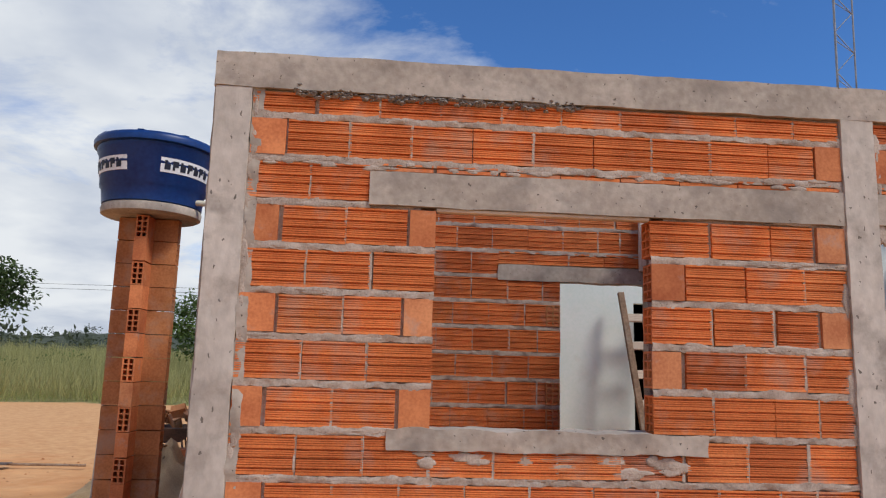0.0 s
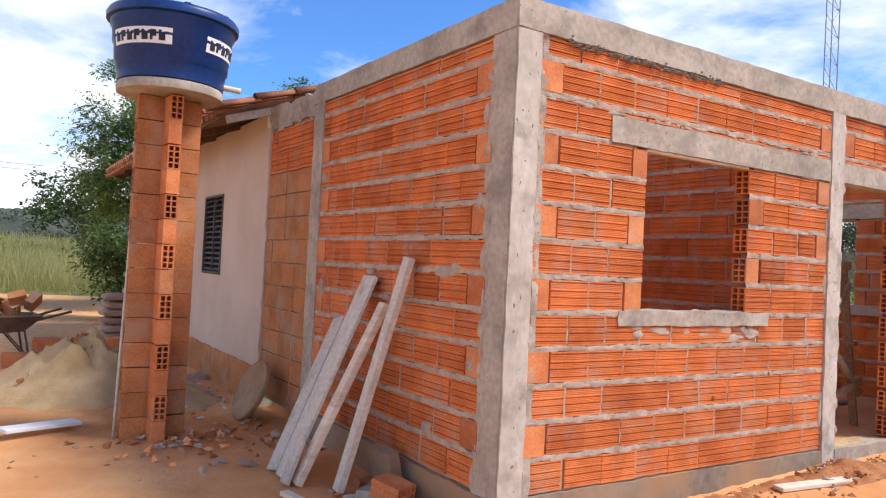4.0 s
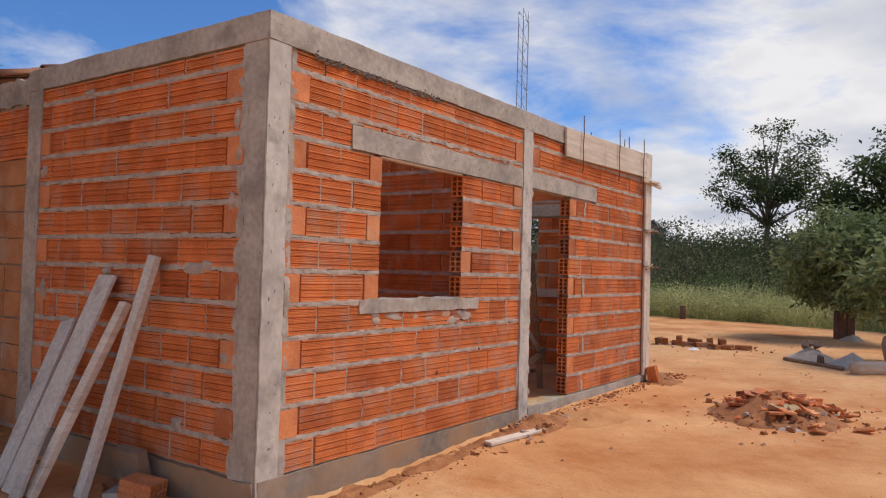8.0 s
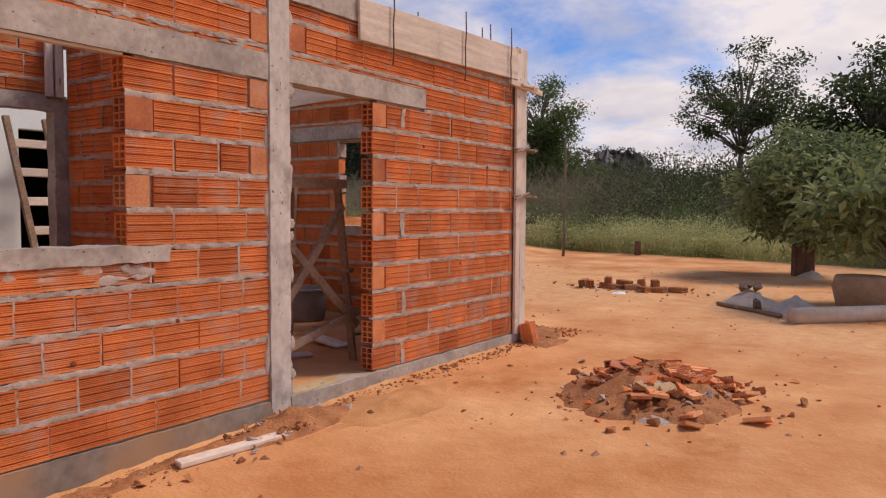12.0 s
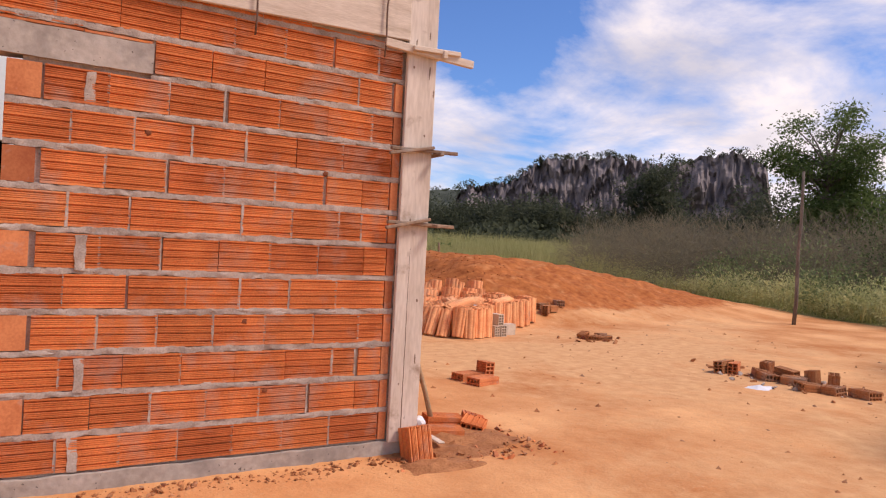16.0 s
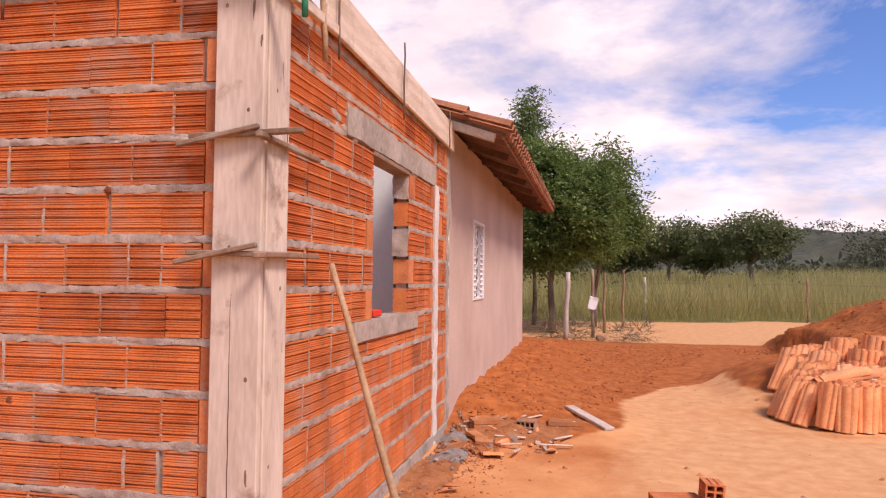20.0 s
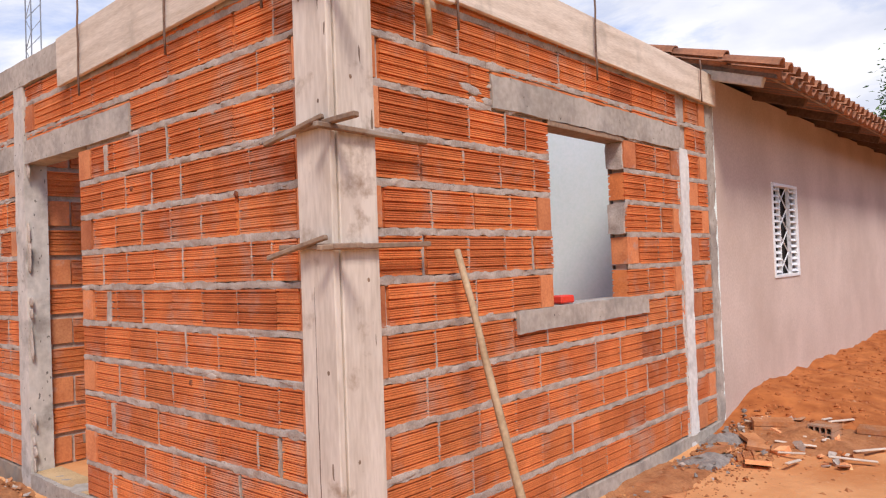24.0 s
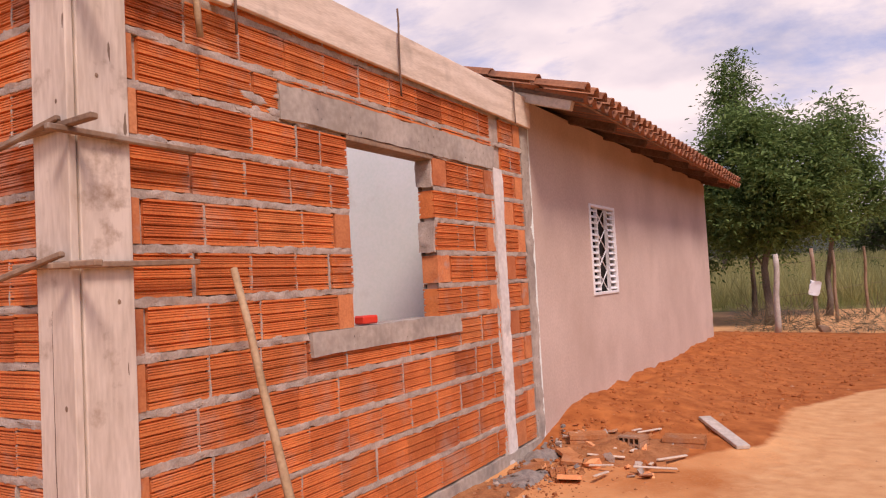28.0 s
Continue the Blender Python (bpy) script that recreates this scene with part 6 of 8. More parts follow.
BAG_ME = bag_mesh()
for bx_, by_, count in bag_rows:
    for i in range(count):
        tagged(new("cement_bag", BAG_ME), "brown-grey paper cement bag stacked by the house", "cement bag", "stacked cement bags").matrix_basis = pose(
            bx_ + rng.uniform(-0.03, 0.03), by_ + rng.uniform(-0.03, 0.03), 0.13 + i * 0.125, rng.uniform(-3, 3), rng.uniform(-3, 3), rng.uniform(-8, 8) + (180 if i % 2 else 0))
pallet = empty("brick_stack", label="low stack of red hollow bricks behind the sand", category="brick stack")
for i in range(6):
    for j in range(2):
        for k in range(2):
            if k == 1 and i in (0, 5):
                continue
            b = new("brick", brick_mesh(BRICK_L, BRICK_H, False, "-+", CLAY_PLAIN))
            b.parent = pallet
            b.matrix_basis = pose(-3.02 + i * 0.30 + rng.uniform(-0.02, 0.02), 10.15 + j * 0.14, 0.04 + k * 0.178, 0, 0, rng.uniform(-3, 3))
tagged(box("white_board", -0.30, 0.30, -0.085, 0.085, 0.0, 0.03, WHITE, m=pose(-2.81, 6.73, 0.075, 0, 2, 25)), "white plastic board lying on the earth", "board")

BARROW = empty("wheelbarrow", pose(-3.05, 11.0, on_ground(-3.05, 11.0), 0, 0, 8), "dark steel wheelbarrow loaded with clay bricks", "wheelbarrow")
bm = bmesh.new()
lo_ = [bm.verts.new(v) for v in ((-0.26, -0.2, 0.33), (0.22, -0.2, 0.36), (0.22, 0.2, 0.36), (-0.26, 0.2, 0.33))]
hi_v = [bm.verts.new(v) for v in ((-0.46, -0.32, 0.55), (0.42, -0.30, 0.56), (0.42, 0.30, 0.56), (-0.46, 0.32, 0.55))]
in_ = [bm.verts.new(v.co + Vector((0, 0, 0.012)) * 1.0 + Vector((-v.co.x, -v.co.y, 0)).normalized() * 0.012) for v in hi_v]
inl = [bm.verts.new(v.co + Vector((0, 0, 0.012))) for v in lo_]
bm.faces.new(lo_[::-1])
bm.faces.new(inl)
for i in range(4):
    j = (i + 1) % 4
    bm.faces.new((lo_[i], lo_[j], hi_v[j], hi_v[i]))
    bm.faces.new((hi_v[i], hi_v[j], in_[j], in_[i]))
    bm.faces.new((in_[i], in_[j], inl[j], inl[i]))
RUSTTRAY = surface("worn barrow steel", (0.06, 0.045, 0.04), (0.16, 0.10, 0.075), 8, 60, 0.7, 0.2, 0.002)
part("tray", bm, RUSTTRAY, BARROW)
for s in (-1, 1):
    rod("handle", (-0.62, s * 0.10, 0.22), (0.75, s * 0.27, 0.62), 0.016, RUSTTRAY, BARROW)
    rod("leg", (0.22, s * 0.2, 0.42), (0.30, s * 0.22, 0.0), 0.013, RUSTTRAY, BARROW)
    rod("leg_brace", (0.30, s * 0.22, 0.02), (0.02, s * 0.2, 0.36), 0.010, RUSTTRAY, BARROW)
bm = bmesh.new()
bmesh.ops.create_cone(bm, cap_ends=True, segments=28, radius1=0.17, radius2=0.17, depth=0.075, matrix=pose(-0.58, 0, 0.17, 90, 0, 0))
bmesh.ops.bevel(bm, geom=[e for e in bm.edges if abs(abs(e.verts[0].co.y) - abs(e.verts[1].co.y)) < 1e-6 and (e.verts[0].co - e.verts[1].co).length < 0.06], offset=0.02,
                segments=2, affect="EDGES")
part("wheel", bm, BLACK, BARROW, "black rubber wheel", smooth=True)
for i in range(5):
    b = new("brick", brick_mesh(0.2, BRICK_H, False, "-+", CLAY_OLD))
    b.matrix_basis = pose(-3.2 + 0.12 * i, 10.95 + 0.06 * (i % 2), 0.60 + 0.05 * (i % 3), rng.uniform(-30, 40), rng.uniform(-40, 40), rng.uniform(0, 180))
    tagged(b, "broken clay brick heaped in the wheelbarrow", "brick", "bricks in the barrow")
SHOVEL = empty("shovel", pose(-4.55, 10.6, on_ground(-4.55, 10.6, 0.03), 0, 0, 5), "shovel lying on the pale ground", "shovel")
rod("shaft", (-0.45, 0, 0.03), (0.55, 0, 0.02), 0.017, TRESTLE, SHOVEL)
bm = bmesh.new()
add_box(bm, -0.72, -0.42, -0.11, 0.11, 0.0, 0.012, None, 0.004)
for v in bm.verts:
    v.co.z += 0.9 * v.co.y ** 2 + 0.02
    v.co.y *= 1.0 if v.co.x > -0.6 else 0.6
part("blade", bm, RUSTTRAY, SHOVEL)
crumbs = empty("debris_patch", label="brick shards and rags strewn round the column foot", category="debris")
for _ in range(150):
    a, r_ = rng.uniform(0, 6.28), abs(rng.gauss(0, 0.5))
    shard(crumbs, TX + 0.25 + r_ * math.cos(a), TY - 0.25 + r_ * math.sin(a) * 0.8, 0.075, rng.choice((CLAY_OLD, CLAY_OLD, MORTAR, ROOF_CLAY)))
for _ in range(60):
    shard(crumbs, rng.uniform(-1.7, -1.05), rng.uniform(6.3, 9.3), 0.06, rng.choice((CLAY_OLD, MORTAR, MORTAR, GREYWOOD)))
for i, (x, y, s) in enumerate(((-1.35, 9.0, 0.24), (-1.25, 7.7, 0.15), (-1.1, 8.9, 0.2))):
    tagged(heap("crumpled_sack", x, y, s, s * 0.7, s * 0.5, BAG, rough=1.4, power=0.8, seed=20 + i), "crumpled paper cement sack on the ground", "sack", "crumpled sacks")

# rubble before the door
RUB = empty("rubble_heap", label="heap of broken orange bricks, mortar and earth", category="rubble")
heap("dirt", 4.24, 1.47, 0.80, 0.68, 0.22, DIRT, RUB, rough=0.9, power=0.8, seed=9)


def rub_top(x, y):
    f = math.hypot((x - 4.24) / 0.80, (y - 1.47) / 0.68)
    return 0.20 * max(0.0, 1 - f) ** 0.8


for _ in range(520):
    a, r_ = rng.uniform(0, 6.28), abs(rng.gauss(0, 0.5))
    x, y = 4.24 + r_ * math.cos(a) * 1.1, 1.50 + r_ * math.sin(a)
    shard(RUB, x, y, rng.choice((0.03, 0.045, 0.07)), rng.choice((CLAY, CLAY_PLAIN, CLAY_OLD, CLAY_OLD, DIRT, DIRT, DIRT, MORTAR)), dz=rub_top(x, y))
for i in range(46):
    a, r_ = rng.uniform(0, 6.28), abs(rng.gauss(0.1, 0.38))
    x, y, ln = 4.28 + r_ * math.cos(a) * 1.1, 1.36 + r_ * math.sin(a), rng.uniform(0.08, 0.19)
    b = new("broken_brick", brick_mesh(round(ln, 2), rng.choice((0.10, 0.13)), i % 3 != 1, "", rng.choice((CLAY, CLAY_PLAIN, ROOF_CLAY)), 0.024))
    b.parent = RUB
    b.matrix_basis = pose(x, y, on_ground(x, y, 0.02 + rub_top(x, y)), 90 + rng.uniform(-28, 28), rng.uniform(-16, 16), rng.uniform(0, 360)) @ pose(-ln / 2, -0.012, -0.06)
for x, y, ln, yaw, roll_ in ((4.20, 1.78, 0.17, 20, 12), (4.42, 1.82, 0.2, -15, -10), (4.62, 1.74, 0.16, 35, 16), (4.30, 1.66, 0.12, 70, -20), (4.70, 1.50, 0.15, 100, 60), (4.12, 1.28, 0.14, -10, 88),
                             (4.62, 1.15, 0.16, 15, 80), (4.00, 1.60, 0.11, 60, 40)):
    b = new("broken_brick", brick_mesh(ln, 0.14, True, "-+", rng.choice((CLAY, CLAY_OLD)), 0.10))
    b.parent = RUB
    b.matrix_basis = pose(x, y, on_ground(x, y, rub_top(x, y) - 0.055), roll_, rng.uniform(-12, 12), yaw) @ pose(-ln / 2, -0.05, 0)
heap("mortar_lump", 3.62, 1.28, 0.16, 0.24, 0.04, MORTAR, RUB, "grey spilt mortar", rough=0.9, seed=44)
b = rough_box("tile_slab", -0.11, 0.11, -0.10, 0.10, -0.010, 0.010, SAND, RUB, "square sandy clay slab", step=0.1, amp=0.004, m=pose(3.94, 1.36, on_ground(3.94, 1.36, 0.15), 0, -14, 20) @ pose(0, 0, 0, 0, 0, 42))

FARRUB = empty("brick_scatter", label="scattered hollow bricks and lime on the earth", category="bricks")
for i, (dx, dy, yaw, fc) in enumerate(((-0.15, 0.75, 20, "side"), (0.1, 0.45, 60, "flat"), (0.15, 0.15, 100, "side"), (-0.05, 0.25, 40, "flat"), (0.2, -0.15, 10, "end"), (0.25, -0.35, 30, "end"),
                                       (0.0, -0.05, 120, "flat"), (-0.1, -0.55, 95, "flat"), (0.05, -0.8, 85, "flat"), (-0.2, -0.35, 140, "flat"), (0.3, 0.5, 0, "end"))):
    ground_brick("brick", 10.9 + dx, 4.15 + dy, yaw + rng.uniform(-20, 20), fc, parent=FARRUB, material=CLAY_OLD, grooved=True, dz=-0.03, roll=rng.uniform(-9, 9), pitch=rng.uniform(-7, 7), length=0.19 if fc == "end" else rng.choice((0.2, 0.26, BRICK_L)))
heap("lime", 10.25, 4.08, 0.34, 0.17, 0.04, WHITE, FARRUB, "spilt white lime", seed=5)
for _ in range(90):
    shard(FARRUB, 10.9 + rng.gauss(0, 0.3), 4.15 + rng.gauss(0, 0.6), 0.07, rng.choice((CLAY_OLD, CLAY_OLD, DIRT, MORTAR)))
for x, y, yaw, fc, lab in ((7.39, 5.14, 14, "flat", "hollow clay brick lying in the yard"), (7.36, 5.37, 10, "flat", "hollow clay brick lying in the yard"),
                           (10.85, 4.85, 30, "side", "hollow clay brick standing in the yard")):
    ground_brick("loose_brick", x, y, yaw, fc, lab, dz=-0.045, material=CLAY_PLAIN, group="loose bricks in the yard")
ground_brick("loose_brick", 7.56, 5.36, 96, "side", "broken hollow brick standing beside two others", length=0.15, dz=0.0, roll=4, material=CLAY_PLAIN, group="loose bricks in the yard")
for i in range(7):
    ground_brick("loose_brick", 11.15 + 0.13 * (i % 3) + rng.uniform(-0.04, 0.04), 7.62 + 0.11 * (i // 3), rng.uniform(0, 180), "flat", "broken clay brick in a small pile", length=rng.choice((0.09, 0.13, 0.18)),
                 dz=-0.05 + 0.03 * (i > 4), roll=rng.uniform(-15, 15), material=CLAY_OLD, group="small brick pile")

pile_bits = empty("debris_patch", label="dark brick shards round a small pile", category="debris")
for _ in range(45):
    shard(pile_bits, rng.gauss(11.25, 0.25), rng.gauss(7.68, 0.18), rng.choice((0.04, 0.06, 0.1)), rng.choice((CLAY_OLD, CLAY_DARK, DIRT)))

# the corner: a brick against the post, bricks and shards on the ground, the leaning pole
ground_brick("loose_brick", 5.56, 3.17, 8, "end", "orange hollow brick leaning against the formwork post", pitch=0, dz=-0.08, roll=-14, holes="-+", material=CLAY, group="bricks at the corner")
for x, y, yaw, ln, dz, roll_, pitch_ in ((6.00, 3.62, -20, BRICK_L, -0.045, 0, 0), (6.20, 3.95, -14, BRICK_L, -0.05, 0, 3), (6.32, 3.72, 44, 0.17, -0.045, 10, -8), (6.42, 3.90, 62, 0.14, -0.05, 14, 0)):
    ground_brick("loose_brick", x, y, yaw, "flat", "orange hollow brick lying half sunk at the corner", length=ln, dz=dz, roll=roll_, pitch=pitch_, group="bricks at the corner")
corner = empty("debris_patch", label="brick shards and crumbs at the corner of the wall", category="debris")
for _ in range(260):
    x, y = rng.uniform(5.3, 6.6), 2.98 + abs(rng.gauss(0, 0.45))
    if y > 3.25 and x < 5.68:
        continue
    shard(corner, x, y, rng.choice((0.02, 0.03, 0.05)), rng.choice((CLAY, CLAY_OLD, CLAY_OLD, DIRT, DIRT, CLAY_PLAIN)))
heap("dirt", 5.95, 3.55, 0.62, 0.5, 0.05, DIRT, corner, rough=1.2, power=0.7, seed=61)
heap("dirt", 5.60, 3.02, 0.36, 0.16, 0.04, DIRT, corner, rough=1.2, power=0.7, seed=62)
tagged(plank("wood_strip", (5.80, 3.30, on_ground(5.8, 3.3, 0.055)), (5.84, 3.66, on_ground(5.84, 3.66, 0.05)), 0.05, 0.012, BOARD_FLAT), "pale splintered wood strip on the debris", "wood strip")
pole = rod("leaning_pole", (6.10, 3.925, on_ground(6.10, 3.925)), (5.640, 3.975, 1.612), 0.021, POLE, r1=0.015, bend=0.004)
tagged(pole, "slender debarked wooden pole leaning on the wall", "pole")
bm = bmesh.new()
bmesh.ops.create_icosphere(bm, subdivisions=2, radius=0.05)
for v in bm.verts:
    v.co *= 1 + 0.55 * noise.noise(v.co * 45)
tagged(part("crumpled_paper", bm, WHITE), "crumpled white paper ball on the debris", "paper").matrix_basis = pose(5.94, 3.86, on_ground(5.94, 3.86, 0.05))
bm = bmesh.new()
add_box(bm, -0.055, 0.055, -0.04, 0.04, 0.0, 0.045, None, 0.008)
sponge = tagged(part("red_box", bm, RED), "small red plastic box on the window sill", "box")
sponge.matrix_basis = pose(5.525, 5.02, 1.306, 0, 0, 80)

# foot of the east wall
foot = empty("debris_patch", label="grey mortar crumbs and brick shards along the wall foot", category="debris")
for _ in range(330):
    t = rng.random()
    y = 4.6 + 2.9 * t ** 0.6
    x = 5.62 + abs(rng.gauss(0, 0.10 + 0.28 * t * t))
    shard(foot, x, y, 0.042, rng.choice((CRUST, DIRT, DIRT, CLAY_OLD)))
for _ in range(30):
    shard(foot, rng.uniform(5.8, 6.6), rng.uniform(6.6, 7.5), 0.09, rng.choice((DIRT, CLAY_OLD, MORTAR, ROOF_CLAY)))
ground_brick("loose_brick", 5.93, 7.25, 25, "flat", "hollow brick half buried by the house corner", material=CLAY_OLD, dz=-0.04, group="bricks by the house corner")
ground_brick("loose_brick", 6.30, 7.20, 80, "flat", "hollow brick showing its cells on red soil", material=CLAY_OLD, length=0.16, group="bricks by the house corner")
ground_brick("loose_brick", 6.62, 7.42, 5, "flat", "weathered hollow brick sunk in red soil", length=0.3, dz=-0.06, material=CLAY_OLD, group="bricks by the house corner")
for i in range(16):
    b = new("broken_brick", brick_mesh(round(rng.uniform(0.08, 0.2), 2), 0.12, i % 3 == 0, "", rng.choice((CLAY_OLD, CLAY_OLD, ROOF_CLAY)), 0.026))
    b.parent = foot
    x, y = 5.75 + abs(rng.gauss(0.1, 0.32)), rng.uniform(6.2, 7.4)
    b.matrix_basis = pose(x, y, on_ground(x, y, 0.03), 90 + rng.uniform(-18, 18), rng.uniform(-15, 15), rng.uniform(0, 360)) @ pose(-0.07, -0.013, -0.06)
heap("mortar_lump", 5.70, 6.80, 0.16, 0.40, 0.06, CRUST, foot, "crumbled grey mortar", rough=1.3, power=0.8, seed=81)
heap("dirt", 6.15, 7.15, 0.6, 0.42, 0.07, DIRT, foot, rough=1.3, power=0.8, seed=82)
for _ in range(14):
    x, y, a = rng.uniform(5.75, 6.7), rng.uniform(6.5, 7.5), rng.uniform(0, 3.14)
    ln = rng.uniform(0.06, 0.16)
    plank("splinter", (x - ln * math.cos(a), y - ln * math.sin(a), on_ground(x, y, 0.05)), (x + ln * math.cos(a), y + ln * math.sin(a), on_ground(x, y, 0.03)), 0.025, 0.012, BOARD_FLAT, foot)
shard(foot, 5.97, 5.39, 0.13, CLAY_OLD, dz=0.03)
heap("dirt", 5.72, 5.75, 0.26, 0.95, 0.045, DIRT, foot, rough=1.2, power=0.8, seed=83)
heap("mortar_lump", 5.76, 6.35, 0.18, 0.50, 0.05, CRUST, foot, "crumbled grey mortar", rough=1.4, power=0.8, seed=84)
for _ in range(110):
    shard(foot, 5.66 + abs(rng.gauss(0, 0.2)), rng.uniform(5.9, 7.2), rng.choice((0.025, 0.035, 0.06)), rng.choice((MORTAR, CRUST, CRUST, DIRT, DIRT)), dz=0.02)

# stacked roof tiles and grey blocks by the red mound
def roman_tile():
    """A half-round roof tile, its long axis along z and its back towards -y, 0.42 long and 0.18 wide."""
    prof = []
    for i in range(25):
        a = math.pi * (0.06 + 0.88 * i / 24)
        prof.append((-0.090 * math.cos(a), -0.050 * math.sin(a) + 0.03 - 0.013 * abs(math.sin(3 * math.pi * i / 24))))
    verts = []
    for z, k in ((0.0, 0.92), (0.20, 1.0), (0.40, 1.05), (0.42, 1.05)):
        verts += [(x * k, h * k, z) for x, h in prof] + [(x * k, h * k + 0.012, z) for x, h in prof[::-1]]
    n = 50
    faces = [tuple(range(n))[::-1], tuple(range(3 * n, 4 * n))]
    for r in range(3):
        faces += [(r * n + i, r * n + (i + 1) % n, (r + 1) * n + (i + 1) % n, (r + 1) * n + i) for i in range(n)]
    me = bpy.data.meshes.new("roof_tile")
    me.from_pydata(verts, [], faces)
    me.materials.append(ROOF_CLAY)
    return me


ROMAN_ME = roman_tile()
stacks = []
for lean, count in ((9, 14), (31, 13), (15, 13), (78, 6), (84, 7)):
    st_ = empty("tile_stack", pose(0, 0, 0), "leaning row of orange clay roof tiles" if lean < 40 else "orange clay roof tiles laid on the upright rows", "roof tiles", "stacks of roof tiles")
    for i in range(count):
        t = new("roof_tile", ROMAN_ME)
        t.parent = st_
        t.matrix_basis = pose(rng.uniform(-0.016, 0.016), (0.030 if lean < 40 else 0.05) * i, rng.uniform(0, 0.035), -lean + rng.uniform(-3, 3), rng.uniform(-4, 4), rng.uniform(-6, 6))
    stacks.append([st_, False])


def put_stack(pick, x, y, dz, yaw):
    m = pose(x, y, on_ground(x, y, dz), 0, 0, yaw)
    if pick[1]:
        copy_thing(pick[0], m)
    else:
        pick[0].matrix_basis, pick[1] = m, True


FRONT_ROWS = ((1, 8.66, 8.72, -66), (1, 8.70, 8.50, -60), (1, 8.80, 8.30, -56), (2, 8.98, 8.14, -40), (0, 9.16, 8.06, -18), (0, 9.35, 8.08, -8), (0, 9.53, 8.13, -4), (2, 9.66, 8.52, -12), (1, 8.72, 8.92, -70),
                        (1, 8.95, 8.62, -64), (1, 8.98, 8.84, -66), (2, 9.20, 8.50, -30), (2, 9.42, 8.56, -20), (0, 9.62, 8.95, -20), (1, 9.10, 9.02, -66), (2, 9.30, 8.90, -40))
BACK_ROWS = ((0, 9.86, 8.80, -6), (0, 10.06, 8.82, -4),
                        (0, 10.26, 8.86, -2), (0, 10.48, 8.94, -6), (0, 10.68, 9.02, -4), (0, 10.90, 9.12, -6), (0, 11.12, 9.24, -8), (0, 11.34, 9.36, -10), (2, 10.0, 9.20, -10), (2, 10.3, 9.26, -8), (2, 9.5, 9.25, -40), (2, 9.8, 9.4, -20),
                        (0, 10.6, 9.42, -8), (0, 10.85, 9.52, -8), (1, 9.2, 9.3, -60), (2, 10.15, 9.6, -12))
UPPER_ROWS = tuple((1 if x < 9.6 else 2, x + 0.1 * (i % 2), y, -64 + 44 * (x - 8.6) / 1.8) for i, (x, y) in enumerate((x, y) for y in (9.25, 9.5, 9.75, 10.0) for x in (8.9, 9.15, 9.4, 9.65, 9.9, 10.15, 10.45)))
for kind, x, y, yaw in FRONT_ROWS + BACK_ROWS + UPPER_ROWS:
    put_stack(stacks[kind], x, y, 0.0 if y < 8.85 else rng.uniform(0.0, 0.03), yaw + rng.uniform(-5, 5))
for x, y, yaw in ((9.05, 8.62, -80), (9.35, 8.70, -20), (9.55, 9.05, -60), (10.2, 9.1, -70), (9.25, 9.05, -110)):
    put_stack(rng.choice(stacks[3:]), x, y, 0.41, yaw + rng.uniform(-10, 10))
for x, y, z, yaw in ((9.22, 8.55, 0.54, 20), (9.55, 8.85, 0.54, 60), (9.45, 8.40, 0.53, 30), (9.95, 9.05, 0.54, 75), (10.4, 9.15, 0.54, 50)):
    t = tagged(new("loose_tile", ROMAN_ME), "orange clay roof tile lying on the stacks", "roof tile", "loose roof tiles")
    t.matrix_basis = pose(x, y, z - 0.05, 0, 0, yaw) @ pose(0, 0, 0, -84, 0, 0)
tagged(box("white_board", -0.10, 0.10, -0.03, 0.03, 0.0, 0.02, WHITE, m=pose(9.62, 8.66, 0.56, 10, 14, 60)), "small white board lying on the roof tiles", "board")
for x, y, dz, yaw, lab in ((9.72, 8.34, 0, -78, "grey hollow block standing by the roof tiles"), (9.87, 8.36, 0, -82, "grey hollow block standing by the roof tiles"),
                           (10.08, 8.42, 0, 8, "grey hollow block standing by the roof tiles"), (9.80, 8.36, 0.172, -80, "grey hollow block stacked on two others")):
    ground_brick("grey_block", x, y, yaw, "side", lab, dz=dz, material=CEMENT, grooved=False, category="block", group="grey blocks")
for x, y, yaw in ((11.95, 9.75, 40), (12.2, 9.9, 10), (12.55, 10.1, 70), (12.05, 10.0, 0)):
    ground_brick("loose_brick", x, y, yaw, rng.choice(("flat", "side")), "broken brick beside the roof tiles", material=CLAY_OLD, length=0.22, group="bricks by the tiles")

# cement heap, pipe, tub and tree guard out in the yard
tagged(heap("cement_mound", 10.12, 2.08, 0.42, 0.40, 0.24, CEMENT, rough=0.9, power=0.75, seed=31), "small heap of grey cement mix", "cement heap")
tagged(heap("cement_mound", 9.72, 1.42, 0.50, 0.38, 0.17, CEMENT, rough=0.9, power=0.7, seed=32), "low heap of grey cement mix", "cement heap")
bm = bmesh.new()
tube(bm, [(8.52, 1.26, 0.245), (9.2, 0.64, 0.245), (9.9, 0.0, 0.245), (10.9, -0.9, 0.245)], [0.105, 0.105, 0.105, 0.105], 20)
tagged(part("concrete_pipe", bm, CEMENT, smooth=True), "long grey concrete pipe lying on the earth", "pipe")
for x, y, z in ((10.16, 2.10, 0.45), (10.24, 2.00, 0.42), (10.06, 2.16, 0.42), (10.12, 1.98, 0.43)):
    tagged(new("coconut_husk", chunk_mesh(4, TRESTLE)), "brown dry husk lying on the cement heap", "husk", "dry husks").matrix_basis = pose(x, y, z, 30, 10, 40) @ Matrix.Diagonal((0.17, 0.17, 0.17, 1))
